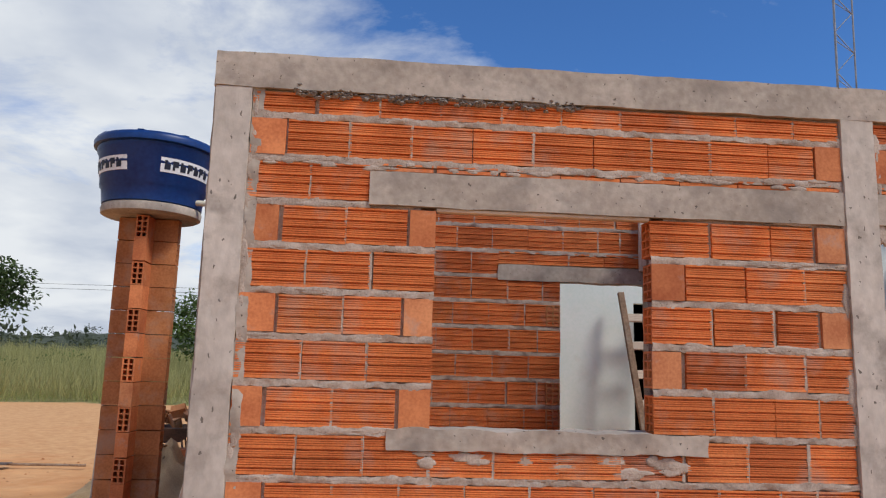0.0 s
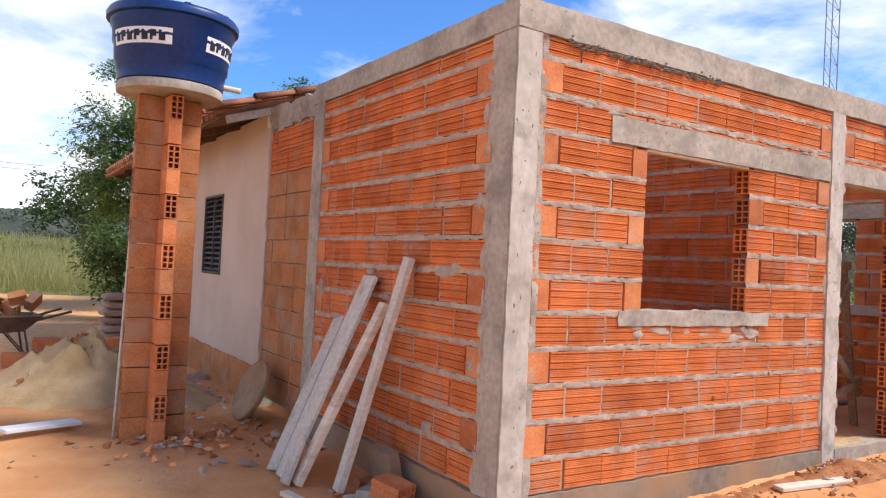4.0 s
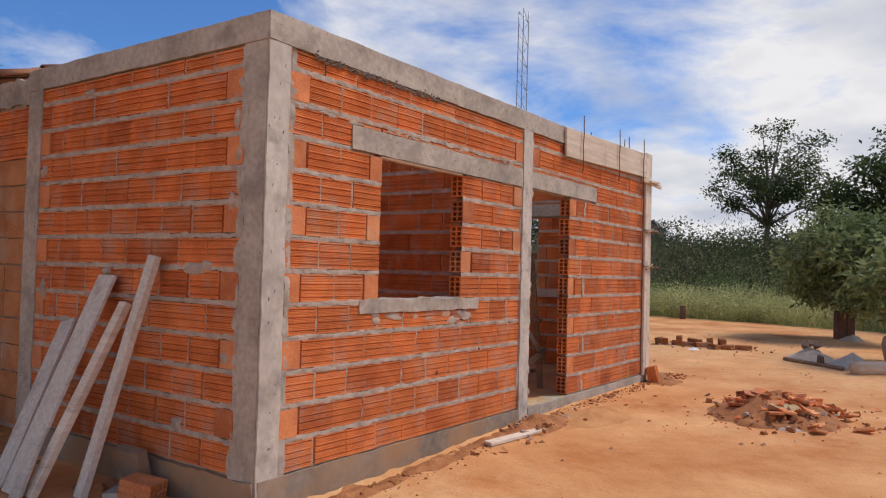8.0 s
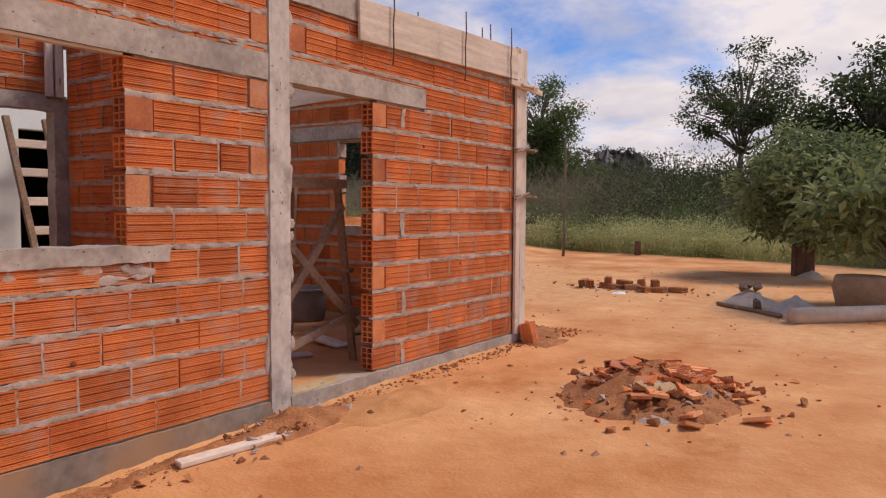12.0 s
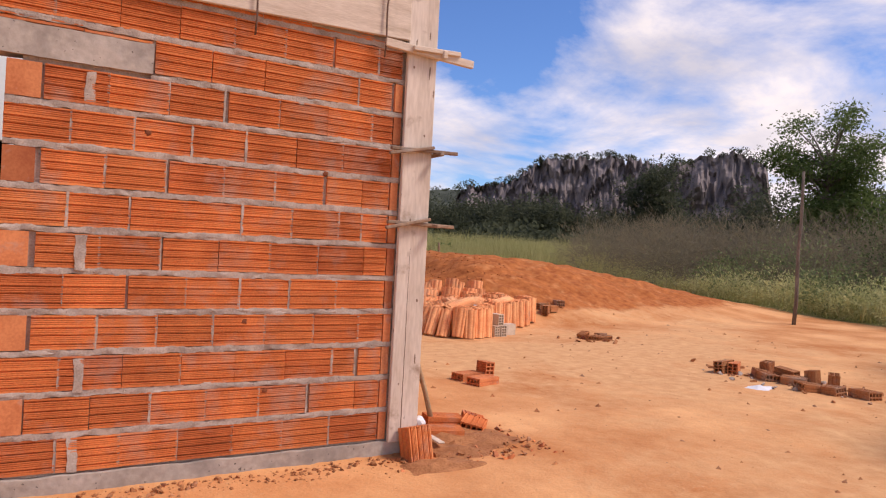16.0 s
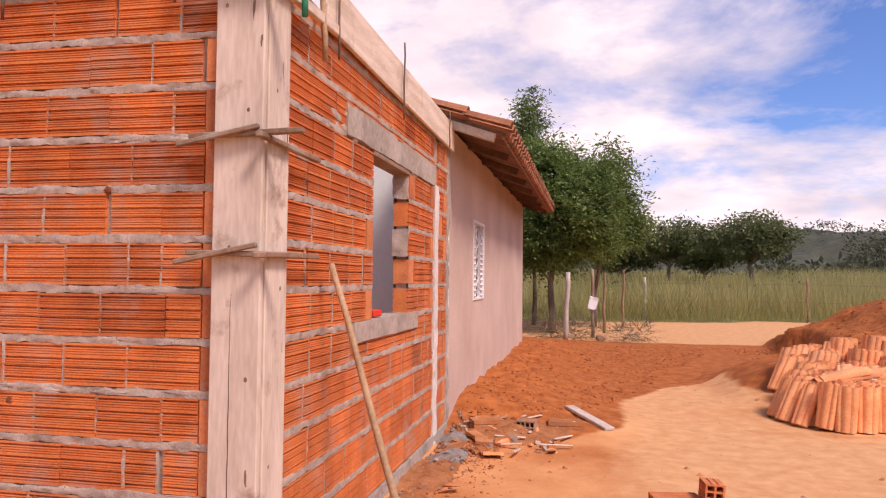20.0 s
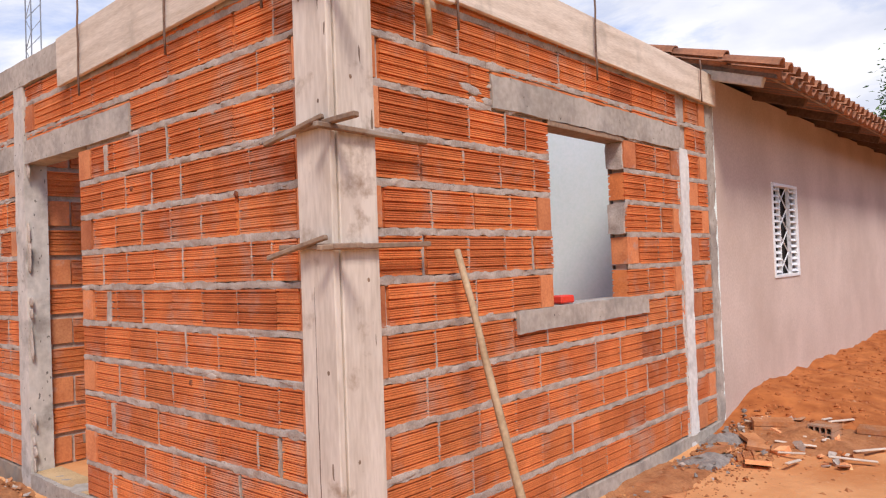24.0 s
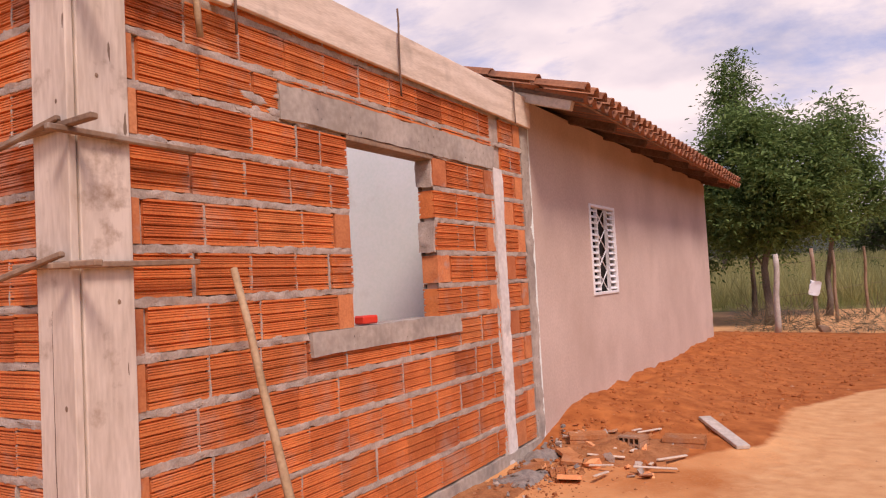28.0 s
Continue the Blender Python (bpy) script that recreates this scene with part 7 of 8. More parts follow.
tagged(new("stone", chunk_mesh(2, DARKWOOD)), "dark stone before the cement heap", "stone").matrix_basis = pose(9.32, 1.80, 0.24, 0, 0, 30) @ Matrix.Diagonal((0.3, 0.25, 0.25, 1))
rod_ = rod("wood_stick", (9.75, 2.42, 0.185), (8.95, 1.45, 0.185), 0.03, TRESTLE)
tagged(rod_, "thick brown stick lying on the cement", "stick")
tagged(lathe("clay_tub", [(0.27, 0), (0.30, 0.02), (0.36, 0.30), (0.33, 0.44), (0.30, 0.46)], TUBCLAY, centre=(10.55, 0.72, on_ground(10.55, 0.72)), sides=28), "brown earth-filled tub under a small tree", "tub")
guard = empty("tree_guard", label="dark red wooden guard round the tree trunk", category="tree guard")
REDWOOD = surface("faded red boards", (0.08, 0.045, 0.032), (0.17, 0.085, 0.06), 6, 40, 0.85, 0.3, 0.004)
for i in range(8):
    a = i * math.pi / 4
    plank("slat", (15.6 + 0.20 * math.cos(a), 2.2 + 0.20 * math.sin(a), on_ground(15.6, 2.2)), (15.6 + 0.20 * math.cos(a), 2.2 + 0.20 * math.sin(a), on_ground(15.6, 2.2, 0.66)), 0.155, 0.025,
          REDWOOD, guard, up=(math.cos(a), math.sin(a), 0))
tagged(heap("stone_ring", 15.3, 2.0, 0.45, 0.35, 0.16, CONCRETE, rough=0.8, seed=40), "grey stones heaped at the tree's foot", "stones")
st = rod("stump", (20.0, 7.3, on_ground(20, 7.3)), (20.02, 7.3, on_ground(20, 7.3, 0.42)), 0.10, DARKWOOD, r1=0.09)
tagged(st, "short dark wooden stump at the yard's edge", "stump")

# fence beyond the house
FENCE = empty("wire_fence", label="weathered wooden fence posts with sagging wires", category="fence")
posts = [(6.28, 17.05, 1.5, 0.06), (6.88, 18.5, 1.65, 0.045), (7.17, 20.2, 1.6, 0.04), (7.75, 22.8, 1.7, 0.04), (8.7, 27.4, 1.5, 0.06), (14.0, 27.2, 1.5, 0.05), (19.0, 25.5, 1.4, 0.05)]
for x, y, h, r in posts:
    rod("fence_post", (x, y, on_ground(x, y, -0.05)), (x + rng.uniform(-0.08, 0.08), y, on_ground(x, y, h)), r, GREYWOOD if r > 0.055 else TRESTLE, FENCE, "weathered grey post", r1=r * 0.8, bend=0.012)
for a, b in zip(posts, posts[1:]):
    for f in (0.45, 0.85):
        p0, p1 = Vector((a[0], a[1], on_ground(a[0], a[1], a[2] * f))), Vector((b[0], b[1], on_ground(b[0], b[1], b[2] * f)))
        rod("wire", p0, p1, 0.004, STEEL, FENCE, sides=4)
tagged(rough_box("white_bag", -0.10, 0.10, -0.03, 0.03, 0.0, 0.28, WHITE, None, "", step=0.05, amp=0.04, m=pose(6.85, 18.42, 0.85, 0, 14, 20)), "white plastic bag tied to the fence post", "bag")
tagged(new("wood_block", chunk_mesh(6, TRESTLE)), "small brown block at the fence foot", "wood block").matrix_basis = pose(7.05, 17.6, on_ground(7.05, 17.6, 0.08), 0, 0, 20) @ Matrix.Diagonal((0.25, 0.22, 0.3, 1))

# inside the new room
TR = empty("trestle", pose(2.98, 4.10, 0.245, 0, 0, 3), "rough brown timber scaffold trestle in the new room", "trestle", "trestles")


def stick(p0, p1, w=0.065, t=0.035, up=(0, -1, 0)):
    plank("beam", p0, p1, w, t, TRESTLE, TR, up=up)


for s in (-1, 1):
    stick((-0.54, s * 0.36, 0.0), (-0.46, s * 0.24, 1.48), up=(1, 0, 0))
    stick((0.52, s * 0.36, 0.0), (0.46, s * 0.24, 1.48), up=(1, 0, 0))
    stick((-0.62, s * 0.26, 1.44), (0.54, s * 0.26, 1.46), 0.075, 0.04)
stick((-0.52, -0.30, 1.30), (0.52, -0.40, 0.30))
stick((-0.54, -0.40, 0.30), (0.46, -0.30, 1.28))
stick((-0.54, 0.34, 0.95), (0.46, 0.34, 0.25))
stick((-0.56, -0.42, 0.18), (0.54, -0.40, 0.42))
stick((-0.52, -0.36, 0.55), (-0.52, 0.36, 0.55), up=(0, 0, 1))
stick((0.50, -0.36, 0.75), (0.50, 0.36, 0.75), up=(0, 0, 1))
copy_thing(TR, pose(3.02, 5.55, 0.245, 0, 0, 84))
for p0, p1 in (((2.75, 4.95, 0.262), (3.35, 4.30, 0.262)), ((2.6, 5.6, 0.262), (3.3, 5.5, 0.262)), ((3.6, 5.9, 0.262), (4.2, 5.7, 0.262))):
    tagged(plank("floor_board", p0, p1, 0.10, 0.025, GREYWOOD, up=(0, 0, 1)), "grey board lying on the earth floor", "board", "boards on the floor")
ladder = empty("ladder", label="rough timber ladder propped in the dark doorway", category="ladder")
for dx in (0.0, 0.36):
    plank("rail", (2.50 + dx, 6.55, 0.25), (2.32 + dx, 7.02, 2.35), 0.06, 0.04, TRESTLE, ladder, up=(0, -1, 0.2))
for i in range(7):
    f = 0.1 + i * 0.13
    plank("rung", (2.50 - 0.18 * f, 6.55 + 0.47 * f, 0.25 + 2.1 * f), (2.86 - 0.18 * f, 6.55 + 0.47 * f, 0.25 + 2.1 * f), 0.08, 0.03, BOARD_FLAT, ladder, up=(0, -1, 0.2))
BASE_STRIP = rough_box("wall_footing", 3.28, 5.4, 7.10, 7.165, 0.2, 0.36, CLAY_OLD, None, "", step=0.1, amp=0.012)
tagged(BASE_STRIP, "unpainted earth-stained strip at the wall foot", "footing", kind="structure")
tagged(plank("floor_board", (3.93, 4.64, 0.30), (3.88, 4.20, 0.262), 0.17, 0.022, BOARD_FLAT, up=(0, 0, 1)), "pale short board tilted on the earth floor", "board", "boards on the floor")
tagged(plank("floor_board", (4.40, 4.62, 0.262), (4.70, 4.45, 0.275), 0.12, 0.022, TRESTLE, up=(0, 0, 1)), "dark short board lying on the earth floor", "board", "boards on the floor")
tagged(plank("floor_board", (3.22, 4.32, 0.262), (3.46, 4.20, 0.262), 0.13, 0.022, GREYWOOD, up=(0, 0, 1)), "grey board lying on the earth floor", "board", "boards on the floor")
mixing_tub = lathe("grey_tub", [(0.0, 0), (0.20, 0), (0.215, 0.02), (0.255, 0.34), (0.275, 0.345), (0.275, 0.36), (0.24, 0.36), (0.20, 0.03), (0.0, 0.03)],
                   surface("grey plastic", (0.20, 0.21, 0.23), (0.30, 0.31, 0.33), 6, 50, 0.55, 0.1, 0.002), centre=(4.85, 5.68, 0.25), sides=24)
tagged(mixing_tub, "grey plastic mixing tub standing on the earth floor", "tub")
for i, (x, y) in enumerate(((4.25, 5.30), (4.10, 4.98), (3.75, 4.95), (4.42, 5.05))):
    rub = new("loose_brick", chunk_mesh(i, CLAY_OLD))
    rub.matrix_basis = pose(x, y, 0.28, 0, 0, 40 * i) @ Matrix.Diagonal((0.16, 0.10, 0.10, 1))
    tagged(rub, "broken brick lying on the earth floor", "brick", "broken bricks on the floor")
tagged(rough_box("threshold", 2.41, 3.24, 3.34, 3.50, 0.18, 0.255, SAND, None, "", step=0.08, amp=0.008), "sandy earth threshold of the doorway", "threshold", kind="structure")

tagged(lathe("blue_jug", [(0.09, 0), (0.105, 0.02), (0.105, 0.2), (0.05, 0.27), (0.04, 0.30)], surface("blue plastic", (0.03, 0.14, 0.34), (0.05, 0.20, 0.44), 5, 40, 0.4, 0.05, 0.001),
             centre=(3.65, 6.85, 0.25), sides=20), "blue plastic jug on the earth floor", "jug")
# a crack and knots in the column's formwork board
rv, rf = [], []
for i in range(25):
    z = 0.28 + 0.05 * i
    x = 5.480 + 0.010 * noise.noise(Vector((0, 0, z * 3))) + 0.004 * noise.noise(Vector((0, 3, z * 11)))
    w_ = 0.0028 * (1 - i / 26) + 0.0006
    rv += [(x - w_, 3.2915, z), (x + w_, 3.2915, z), (x + w_, 3.296, z), (x - w_, 3.296, z)]
    if i:
        o = 4 * i
        rf += [(o - 4, o - 3, o + 1, o), (o - 3, o - 2, o + 2, o + 1), (o - 1, o - 4, o, o + 3)]
mesh_ob("crack", rv, rf, DARKWOOD, FORM, "long dark crack in the board")
for face, u, z, r_ in (("s", 5.45, 0.62, 0.010), ("s", 5.55, 1.15, 0.013), ("s", 5.47, 1.66, 0.012), ("s", 5.54, 2.2, 0.011), ("s", 5.44, 2.62, 0.012), ("e", 3.38, 0.8, 0.011), ("e", 3.46, 1.5, 0.012), ("e", 3.40, 2.3, 0.012)):
    kv = []
    for k in range(10):
        a = 0.628 * k
        du, dz = 0.6 * r_ * math.cos(a), 0.8 * r_ * math.sin(a)
        kv.append((u + du, 3.2912, z + dz) if face == "s" else (5.6108, u + du, z + dz))
    kv.append((u, 3.2895, z) if face == "s" else (5.6125, u, z))
    mesh_ob("knot", kv, [(k, (k + 1) % 10, 10) for k in range(10)], TRESTLE, FORM, "dark knot in the pine")

# crumbs strewn over the yard
cv, cf = [], []
for _ in range(1500):
    x, y = rng.uniform(-5, 15), rng.uniform(0.4, 12)
    if -1.0 < x < 5.7 and y > 3.25:
        continue
    s = 0.006 + 0.03 * rng.random() ** 4
    z = on_ground(x, y)
    o = len(cv)
    for k in range(4):
        a = k * 1.57 + rng.uniform(-0.5, 0.5)
        cv.append((x + s * math.cos(a), y + s * rng.uniform(0.4, 1.2) * math.sin(a), z))
    cv.append((x + rng.uniform(-0.3, 0.3) * s, y, z + s * rng.uniform(0.4, 0.9)))
    cf += [(o, o + 1, o + 4), (o + 1, o + 2, o + 4), (o + 2, o + 3, o + 4), (o + 3, o, o + 4)]
tagged(mesh_ob("yard_crumbs", cv, cf, CLAY_OLD), "clods and brick crumbs strewn over the yard", "debris", kind="stuff")


# lumps of mortar thrown on or squeezed out of the walls
def splat(wall, u, z, w, h, seed, material=MORTAR, thick=0.012):
    """An uneven dab on a wall's outer face: mortar, or dark clay that draws a hole."""
    n, m = 22, 6
    verts, faces = [(u, -thick, z)], []
    for j in range(1, m + 1):
        f = j / m
        for i in range(n):
            a = 2 * math.pi * i / n
            k = 1 + 0.45 * noise.noise(Vector((math.cos(a) * 1.6, math.sin(a) * 1.6, seed))) + 0.2 * noise.noise(Vector((math.cos(a) * 5, math.sin(a) * 5, seed)))
            px, pz = u + w * f * k * math.cos(a), z + h * f * k * math.sin(a)
            lift = thick * (1 - f ** 3) * (1 + 0.8 * noise.noise(Vector((px * 30, pz * 30, seed)))) - (0.006 if j == m else 0)
            verts.append((px, -lift, pz))
    for i in range(n):
        faces.append((0, 1 + i, 1 + (i + 1) % n))
    for j in range(m - 1):
        for i in range(n):
            a, b = 1 + j * n + i, 1 + j * n + (i + 1) % n
            faces.append((a, a + n, b + n, b))
    mesh_ob("mortar_dab", verts, faces, material, wall, smooth=True)


for u, z, w, h in ((0.62, 1.49, 0.11, 0.05), (0.50, 1.51, 0.07, 0.03), (0.75, 0.50, 0.05, 0.05), (1.6, 1.45, 0.05, 0.03), (0.30, 0.95, 0.04, 0.04), (0.28, 1.9, 0.03, 0.06), (0.25, 2.4, 0.03, 0.07),
                   (2.3, 0.5, 0.06, 0.05), (2.45, 1.3, 0.04, 0.08), (2.5, 2.2, 0.05, 0.05), (1.9, 2.75, 0.07, 0.03)):
    splat(WALL_L, u, z, w, h, u * 9 + z)
for i in range(80):
    u = rng.choice((rng.uniform(-0.64, 0.15), rng.uniform(1.3, 2.2), rng.uniform(3.3, 5.3)))
    k = rng.randrange(1, 12)
    if 0.1 < u < 1.35 and k > 4:
        continue
    splat(WALL_F, u, BASE_Z + COURSE * k + rng.uniform(-0.010, 0.010), rng.uniform(0.04, 0.12), rng.uniform(0.010, 0.022), i * 1.3, thick=0.003)
for i in range(12):
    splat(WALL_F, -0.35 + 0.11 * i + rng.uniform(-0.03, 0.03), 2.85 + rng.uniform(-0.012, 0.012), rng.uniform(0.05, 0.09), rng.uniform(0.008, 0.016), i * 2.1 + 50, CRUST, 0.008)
for i in range(50):
    u = rng.choice((rng.uniform(3.6, 4.8), rng.uniform(5.8, 7.0)))
    splat(WALL_R, u, BASE_Z + COURSE * rng.randrange(1, 12) + rng.uniform(-0.012, 0.012), rng.uniform(0.03, 0.11), rng.uniform(0.010, 0.022), i * 1.7 + 90, thick=0.003)
for i in range(22):
    splat(WALL_R, 6.58 + rng.uniform(-0.03, 0.0) + 0.16 * (i % 2), 0.3 + 0.19 * (i // 2), 0.020, 0.09, i + 130, CONCRETE_PALE, 0.004)
for i in range(26):
    z = 0.3 + 0.098 * i
    for wall, u in ((WALL_F, -0.645), (WALL_F, 2.218), (WALL_F, 2.418), (WALL_L, 0.22)):
        if rng.random() < 0.6:
            splat(wall, u + rng.uniform(-0.015, 0.015), z + rng.uniform(-0.04, 0.04), rng.uniform(0.012, 0.036), rng.uniform(0.03, 0.11), rng.random() * 90, thick=0.0045)
for u, z in ((3.62, 2.20), (3.61, 1.375), (3.63, 0.755), (3.62, 0.355)):
    rough_box("mortar_dab", u - 0.024, u + 0.024, -0.003, 0.03, z - 0.088, z + 0.088, MORTAR, WALL_F, step=0.02, amp=0.011, seed=u * 7 + z)
# dark dabs that paint the shaded inside of small holes in the bricks
for u, z in ((3.9, 2.02), (4.46, 1.02), (1.55, 0.86), (4.6, 0.62), (0.95, 0.72), (4.9, 1.9)):
    splat(WALL_F, u, z, 0.018, 0.014, u * 3, CLAY_DARK, 0.004)


for i in range(18):
    splat(WALL_F, rng.uniform(0.1, 1.42), 1.195 - abs(rng.gauss(0, 0.04)), rng.uniform(0.03, 0.09), rng.uniform(0.012, 0.03), i * 2.7 + 300, thick=0.003)
for i in range(12):
    splat(WALL_R, 4.36 + rng.gauss(0, 0.09), 2.37 + rng.gauss(0, 0.08), rng.uniform(0.03, 0.10), rng.uniform(0.010, 0.03), i * 2.3 + 400, thick=0.003)
for i in range(30):
    splat(WALL_F, rng.uniform(-0.6, 2.2), 2.49 + abs(rng.gauss(0, 0.015)), rng.uniform(0.02, 0.06), rng.uniform(0.006, 0.016), i * 1.9 + 500, thick=0.004)
for i in range(40):
    splat(WALL_L, rng.uniform(0.25, 2.5), BASE_Z + COURSE * rng.randrange(1, 13) + rng.uniform(-0.012, 0.012), rng.uniform(0.03, 0.09), rng.uniform(0.010, 0.022), i * 1.1 + 600, thick=0.004)


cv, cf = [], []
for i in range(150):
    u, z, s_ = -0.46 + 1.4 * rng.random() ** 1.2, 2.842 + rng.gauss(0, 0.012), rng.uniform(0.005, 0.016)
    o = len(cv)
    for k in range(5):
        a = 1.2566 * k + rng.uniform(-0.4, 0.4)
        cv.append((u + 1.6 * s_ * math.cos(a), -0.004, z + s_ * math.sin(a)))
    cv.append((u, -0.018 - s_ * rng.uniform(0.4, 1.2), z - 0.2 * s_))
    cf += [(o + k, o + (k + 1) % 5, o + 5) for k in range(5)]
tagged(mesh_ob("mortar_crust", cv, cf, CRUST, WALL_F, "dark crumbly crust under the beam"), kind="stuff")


def clods(name, places, size, material, label):
    """Loose clods of no set number over a stretch of ground, as one mass."""
    vs, fs = [], []
    for x, y in places:
        s_ = size * (0.3 + rng.random() ** 3)
        z = on_ground(x, y)
        o = len(vs)
        ring_ = 5
        for lvl, rr in ((0.0, 1.0), (0.55, 0.8)):
            for k in range(ring_):
                a = 2 * math.pi * k / ring_ + lvl
                vs.append((x + s_ * rr * math.cos(a) * rng.uniform(0.7, 1.2), y + s_ * rr * math.sin(a) * rng.uniform(0.7, 1.2), z + s_ * lvl * rng.uniform(0.8, 1.2) - 0.2 * s_))
        vs.append((x, y, z + s_ * 0.8))
        for k in range(ring_):
            k1 = (k + 1) % ring_
            fs += [(o + k, o + k1, o + ring_ + k1, o + ring_ + k), (o + ring_ + k, o + ring_ + k1, o + 2 * ring_)]
    return tagged(mesh_ob(name, vs, fs, material), label, "clods", kind="stuff")


spots = []
while len(spots) < 3800:
    x, y = rng.uniform(5.6, 12.5), 6.8 + 9.7 * rng.random() ** 1.3
    if x < 6.5 + max(0, (y - 7) * 0.3) or (x > 9.5 and y > 11):
        spots.append((x, y))
clods("soil_clods", spots, 0.028, RED_SOIL, "loose clods of red soil on the bank")
clods("east_foot_crumbs", [(5.63 + abs(rng.gauss(0, 0.16 + 0.2 * f)), 4.2 + 3.0 * f) for f in (rng.random() ** 0.7 for _ in range(1600))], 0.013, DIRT, "brown mortar crumbs along the side wall's foot")
edge_patch = empty("debris_patch", label="mortar crumbs and shards along the front wall foot", category="debris")
for _ in range(170):
    x = rng.choice((rng.uniform(-0.8, 5.4), rng.uniform(1.7, 3.0), rng.uniform(3.3, 5.4)))
    shard(edge_patch, x, 3.29 - abs(rng.gauss(0, 0.10)) - 0.02, 0.035, rng.choice((DIRT, DIRT, CLAY_OLD, CLAY_OLD)))
heap("dirt", 2.25, 3.10, 0.62, 0.22, 0.09, DIRT, edge_patch, rough=1.2, power=0.7, seed=71)
for _ in range(170):
    x, y = rng.gauss(2.1, 0.32), 3.24 - abs(rng.gauss(0, 0.17))
    shard(edge_patch, x, y, rng.choice((0.025, 0.04, 0.055)), rng.choice((DIRT, DIRT, CLAY_OLD, MORTAR)), dz=0.05 * max(0, 1 - abs(x - 2.25) / 0.6))
tagged(heap("earth_spill", 2.95, 2.9, 0.85, 0.42, 0.05, SPILL, rough=0.5, power=0.9, seed=73), "low spill of sandy earth before the doorway", "earth")
spots = [(rng.uniform(-1.0, 5.6), 3.28 - abs(rng.gauss(0, 0.13))) for _ in range(900)]
clods("wall_foot_crumbs", spots, 0.014, DIRT, "fine mortar crumbs along the wall foot")

# ---- bricks of the walls ----
def spans_front(k):
    if k <= 0:
        return [(-0.66, 2.23), (3.25, 5.40)]
    if k < 5:
        return [(-0.66, 2.23), (3.25, 5.40)]
    if k < 10:
        return [(-0.66, 0.22), (1.25, 2.23), (3.25, 5.40)] if k > 5 else [(-0.66, 0.05), (1.48, 2.23), (3.25, 5.40)]
    if k == 10:
        return [(-0.66, -0.09), (3.9, 5.40)]
    return [(-0.66, 2.23), (2.40, 5.40)]


beds(WALL_F, spans_front, range(1, 13), seed=1.0)
for k in range(12):
    odd = k % 2 == 1
    if k < 5:
        fill(WALL_F, -0.66, 2.225, k, head=odd)
        fill(WALL_F, 3.25, 5.33, k, head=odd, holes0=True)
        lay(WALL_F, 5.338, BASE_Z + COURSE * k + 0.017, 0.05, BRICK_H, False)
    elif k < 10:
        fill(WALL_F, -0.66, 0.22, k, head=odd, tail=odd)
        fill(WALL_F, 1.25, 2.225, k, head=not odd, holes0=True, tail=odd and k != 5)
        fill(WALL_F, 3.25, 5.33, k, head=odd, holes0=True)
        lay(WALL_F, 5.338, BASE_Z + COURSE * k + 0.017, 0.05, BRICK_H, False)
    elif k == 10:
        fill(WALL_F, -0.66, -0.10, k)
        fill(WALL_F, 3.92, 5.385, k, tail=True, sliver=True)
        fill(WALL_F, -0.09, 2.225, k, z=2.482, height=0.035)
        fill(WALL_F, 2.41, 3.9, k, z=2.486, height=0.03)
    else:
        fill(WALL_F, -0.66, 2.225, k, head=True, tail=True)
        fill(WALL_F, 2.41, 5.385, k, head=True)
fill(WALL_F, -0.66, 2.225, 12, z=2.742, height=0.098)
fill(WALL_F, 2.41, 5.385, 12, z=2.742, height=0.098)


def spans_right(k):
    if k < 5:
        return [(3.52, 6.58), (6.73, 7.12)]
    if k < 10:
        return [(3.52, 4.86), (5.73, 6.58), (6.73, 7.12)] if k > 5 else [(3.52, 4.5), (6.0, 6.58), (6.73, 7.12)]
    if k == 10:
        return [(3.52, 4.36), (6.73, 7.12)]
    return [(3.52, 6.58), (6.73, 7.12)]


beds(WALL_R, spans_right, range(1, 13), sides=(1, -1), seed=2.0)
for k in range(12):
    odd = k % 2 == 1
    if k < 5:
        fill(WALL_R, 3.535, 6.575, k, head=not odd, sliver=True)
    elif k < 10:
        fill(WALL_R, 3.535, 4.725 if k in (5, 7) else 4.86, k, head=odd, sliver=True)
        if k in (5, 7):
            lay(WALL_R, 4.735, BASE_Z + COURSE * k + 0.017, 0.125, BRICK_H, False)
        fill(WALL_R, 5.73, 6.575, k, head=k in (6, 9), tail=odd)
    elif k == 10:
        fill(WALL_R, 3.535, 4.35, k, head=True, sliver=True)
        fill(WALL_R, 4.37, 6.575, k, z=2.486, height=0.03)
    else:
        fill(WALL_R, 3.535, 6.575, k)
    if k != 10:
        fill(WALL_R, 6.74, 7.10, k, head=not odd, tail=odd)
fill(WALL_R, 6.74, 7.10, 10)
fill(WALL_R, 3.535, 7.10, 12, z=2.742, height=0.098)


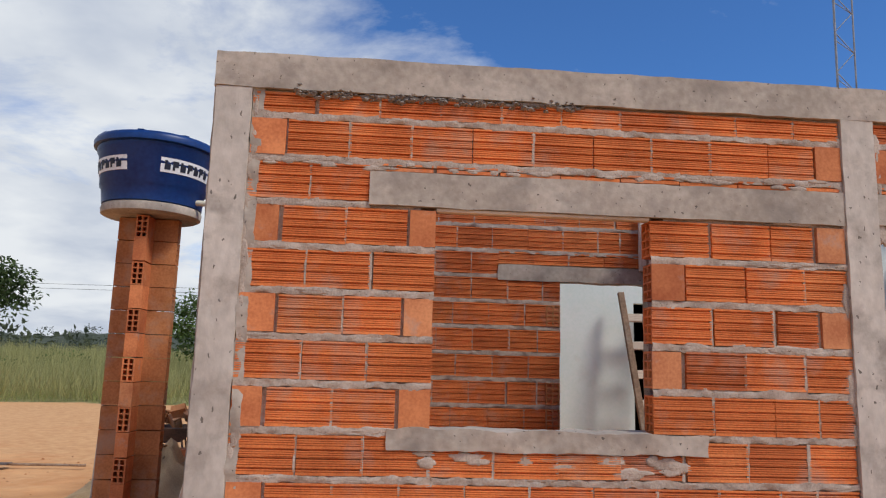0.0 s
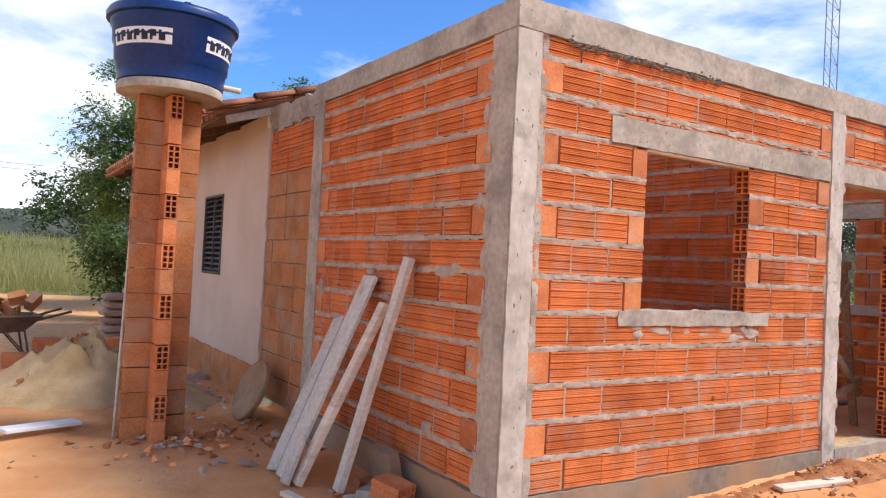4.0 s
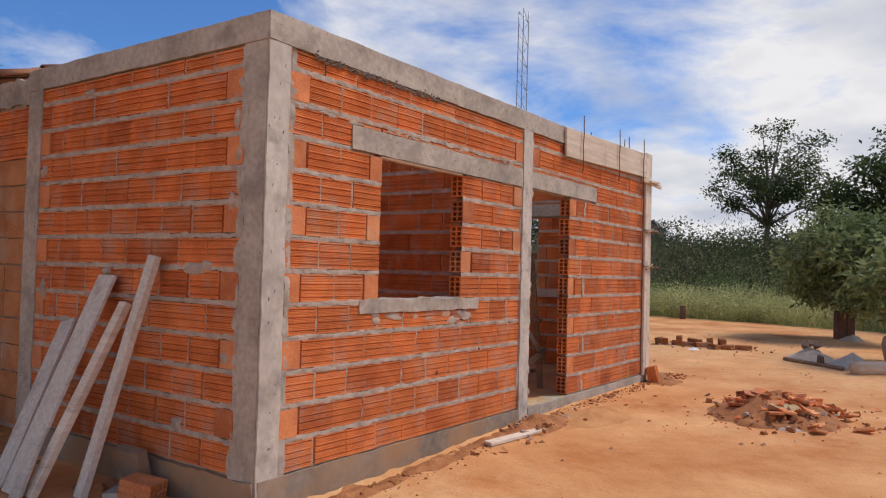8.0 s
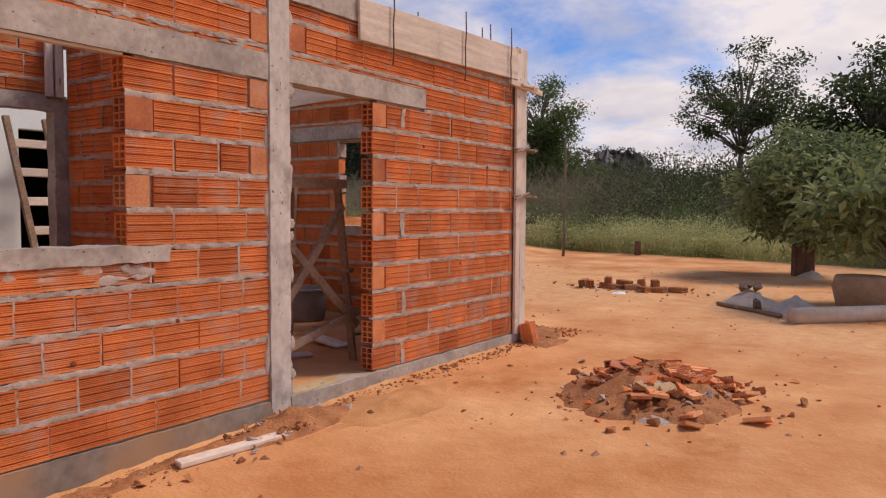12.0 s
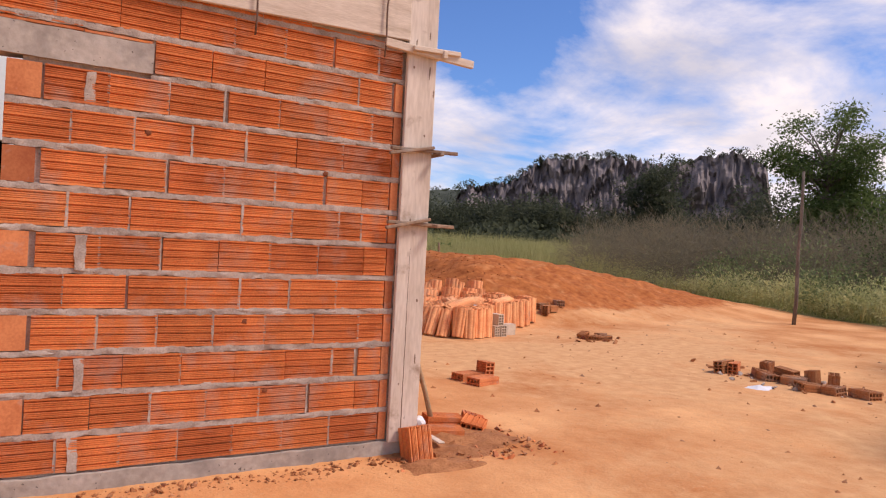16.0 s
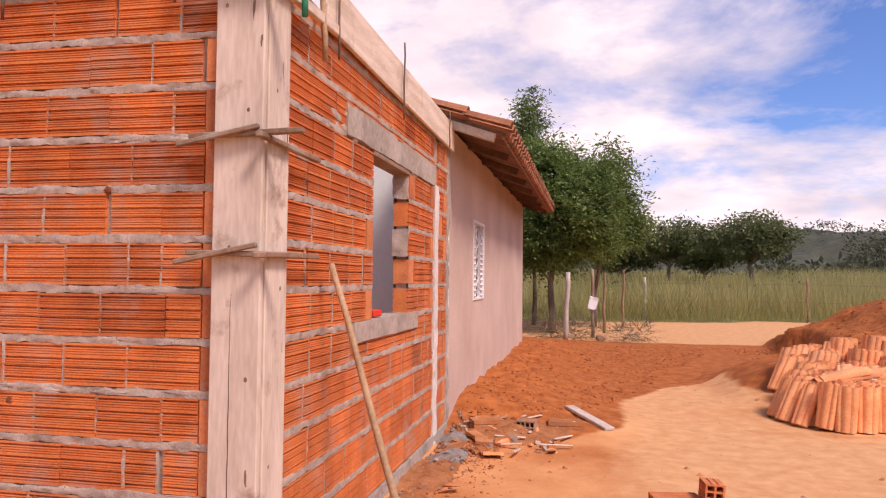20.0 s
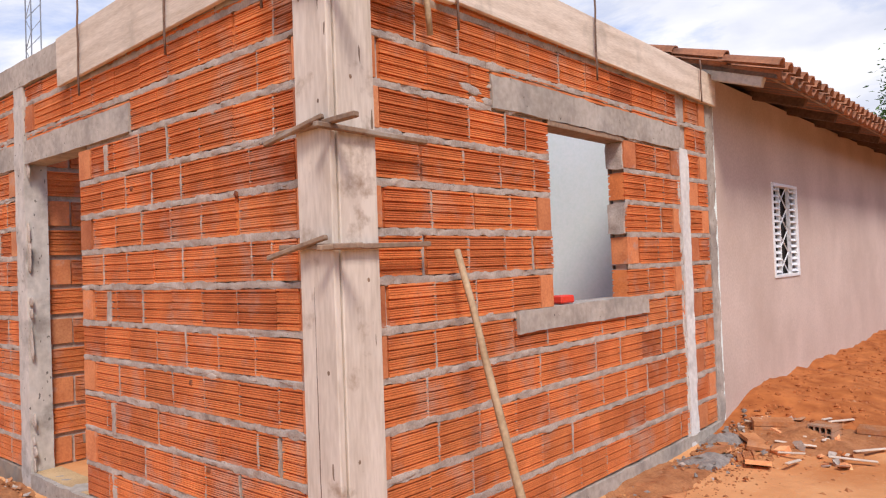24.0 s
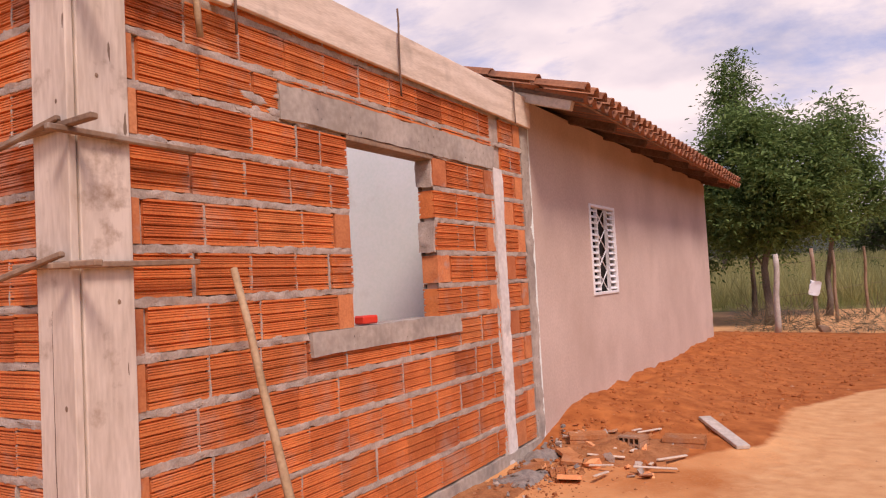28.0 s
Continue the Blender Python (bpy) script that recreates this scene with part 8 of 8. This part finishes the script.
beds(WALL_L, lambda k: [(0.2, 2.57)], range(1, 13), seed=3.0)
for k in range(12):
    fill(WALL_L, 0.20, 2.56, k, head=k % 2 == 1, tail=k % 2 == 0)
fill(WALL_L, 0.20, 2.56, 12, z=2.742, height=0.098)
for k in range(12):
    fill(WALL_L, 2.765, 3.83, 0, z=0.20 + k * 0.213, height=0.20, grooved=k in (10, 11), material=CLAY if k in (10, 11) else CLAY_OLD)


def spans_back(k):
    return [(-0.78, 1.41)] if k < 10 else [(-0.78, 2.14)]


beds(WALL_B, spans_back, range(1, 13), seed=4.0)
for k in range(12):
    if k < 10:
        fill(WALL_B, -0.78, 1.41, k, head=k % 2 == 0, holes1=True)
    elif k > 10:
        fill(WALL_B, -0.78, 2.13, k, head=True)
    else:
        fill(WALL_B, -0.78, 0.9, k)
        fill(WALL_B, 0.9, 2.13, k, z=2.42, height=0.10)
fill(WALL_B, -0.78, 2.13, 12, z=2.742, height=0.105)
for k in (2, 4, 5, 8):
    b = new("brick", brick_mesh(0.2, BRICK_H, False, "-", CLAY_OLD))
    b.parent = WALL_B
    b.matrix_basis = pose(1.41, -0.006, BASE_Z + COURSE * k + 0.017, 0, 0, 90)
beds(WALL_P, lambda k: [(0.14, 2.42)], range(0, 13), seed=5.0)
for k in range(12):
    fill(WALL_P, 0.14, 2.42, k, head=k % 2 == 0)
fill(WALL_P, 0.14, 2.42, 12, z=2.735, height=0.07)


# upright joints between the bricks
for wall, slots in list(head_joints.values()):
    hv, hf = [], []
    for u, z, h in slots:
        if rng.random() < 0.25:
            continue
        u0, u1 = u - 0.002, u + rng.uniform(0.006, 0.012)
        o = len(hv)
        n = 5
        for j in range(n + 1):
            zz = z - 0.004 + (h + 0.008) * j / n
            dep = rng.uniform(-0.001, 0.005)
            hv += [(u0 + rng.uniform(-0.003, 0.002), dep, zz), (u1 + rng.uniform(-0.002, 0.003), dep + rng.uniform(-0.001, 0.001), zz), (u1, 0.02, zz), (u0, 0.02, zz)]
        for j in range(n):
            for k in range(4):
                a, b = o + j * 4 + k, o + j * 4 + (k + 1) % 4
                hf.append((a, b, b + 4, a + 4))
    tagged(mesh_ob("upright_joints", hv, hf, MORTAR, wall), kind="stuff")
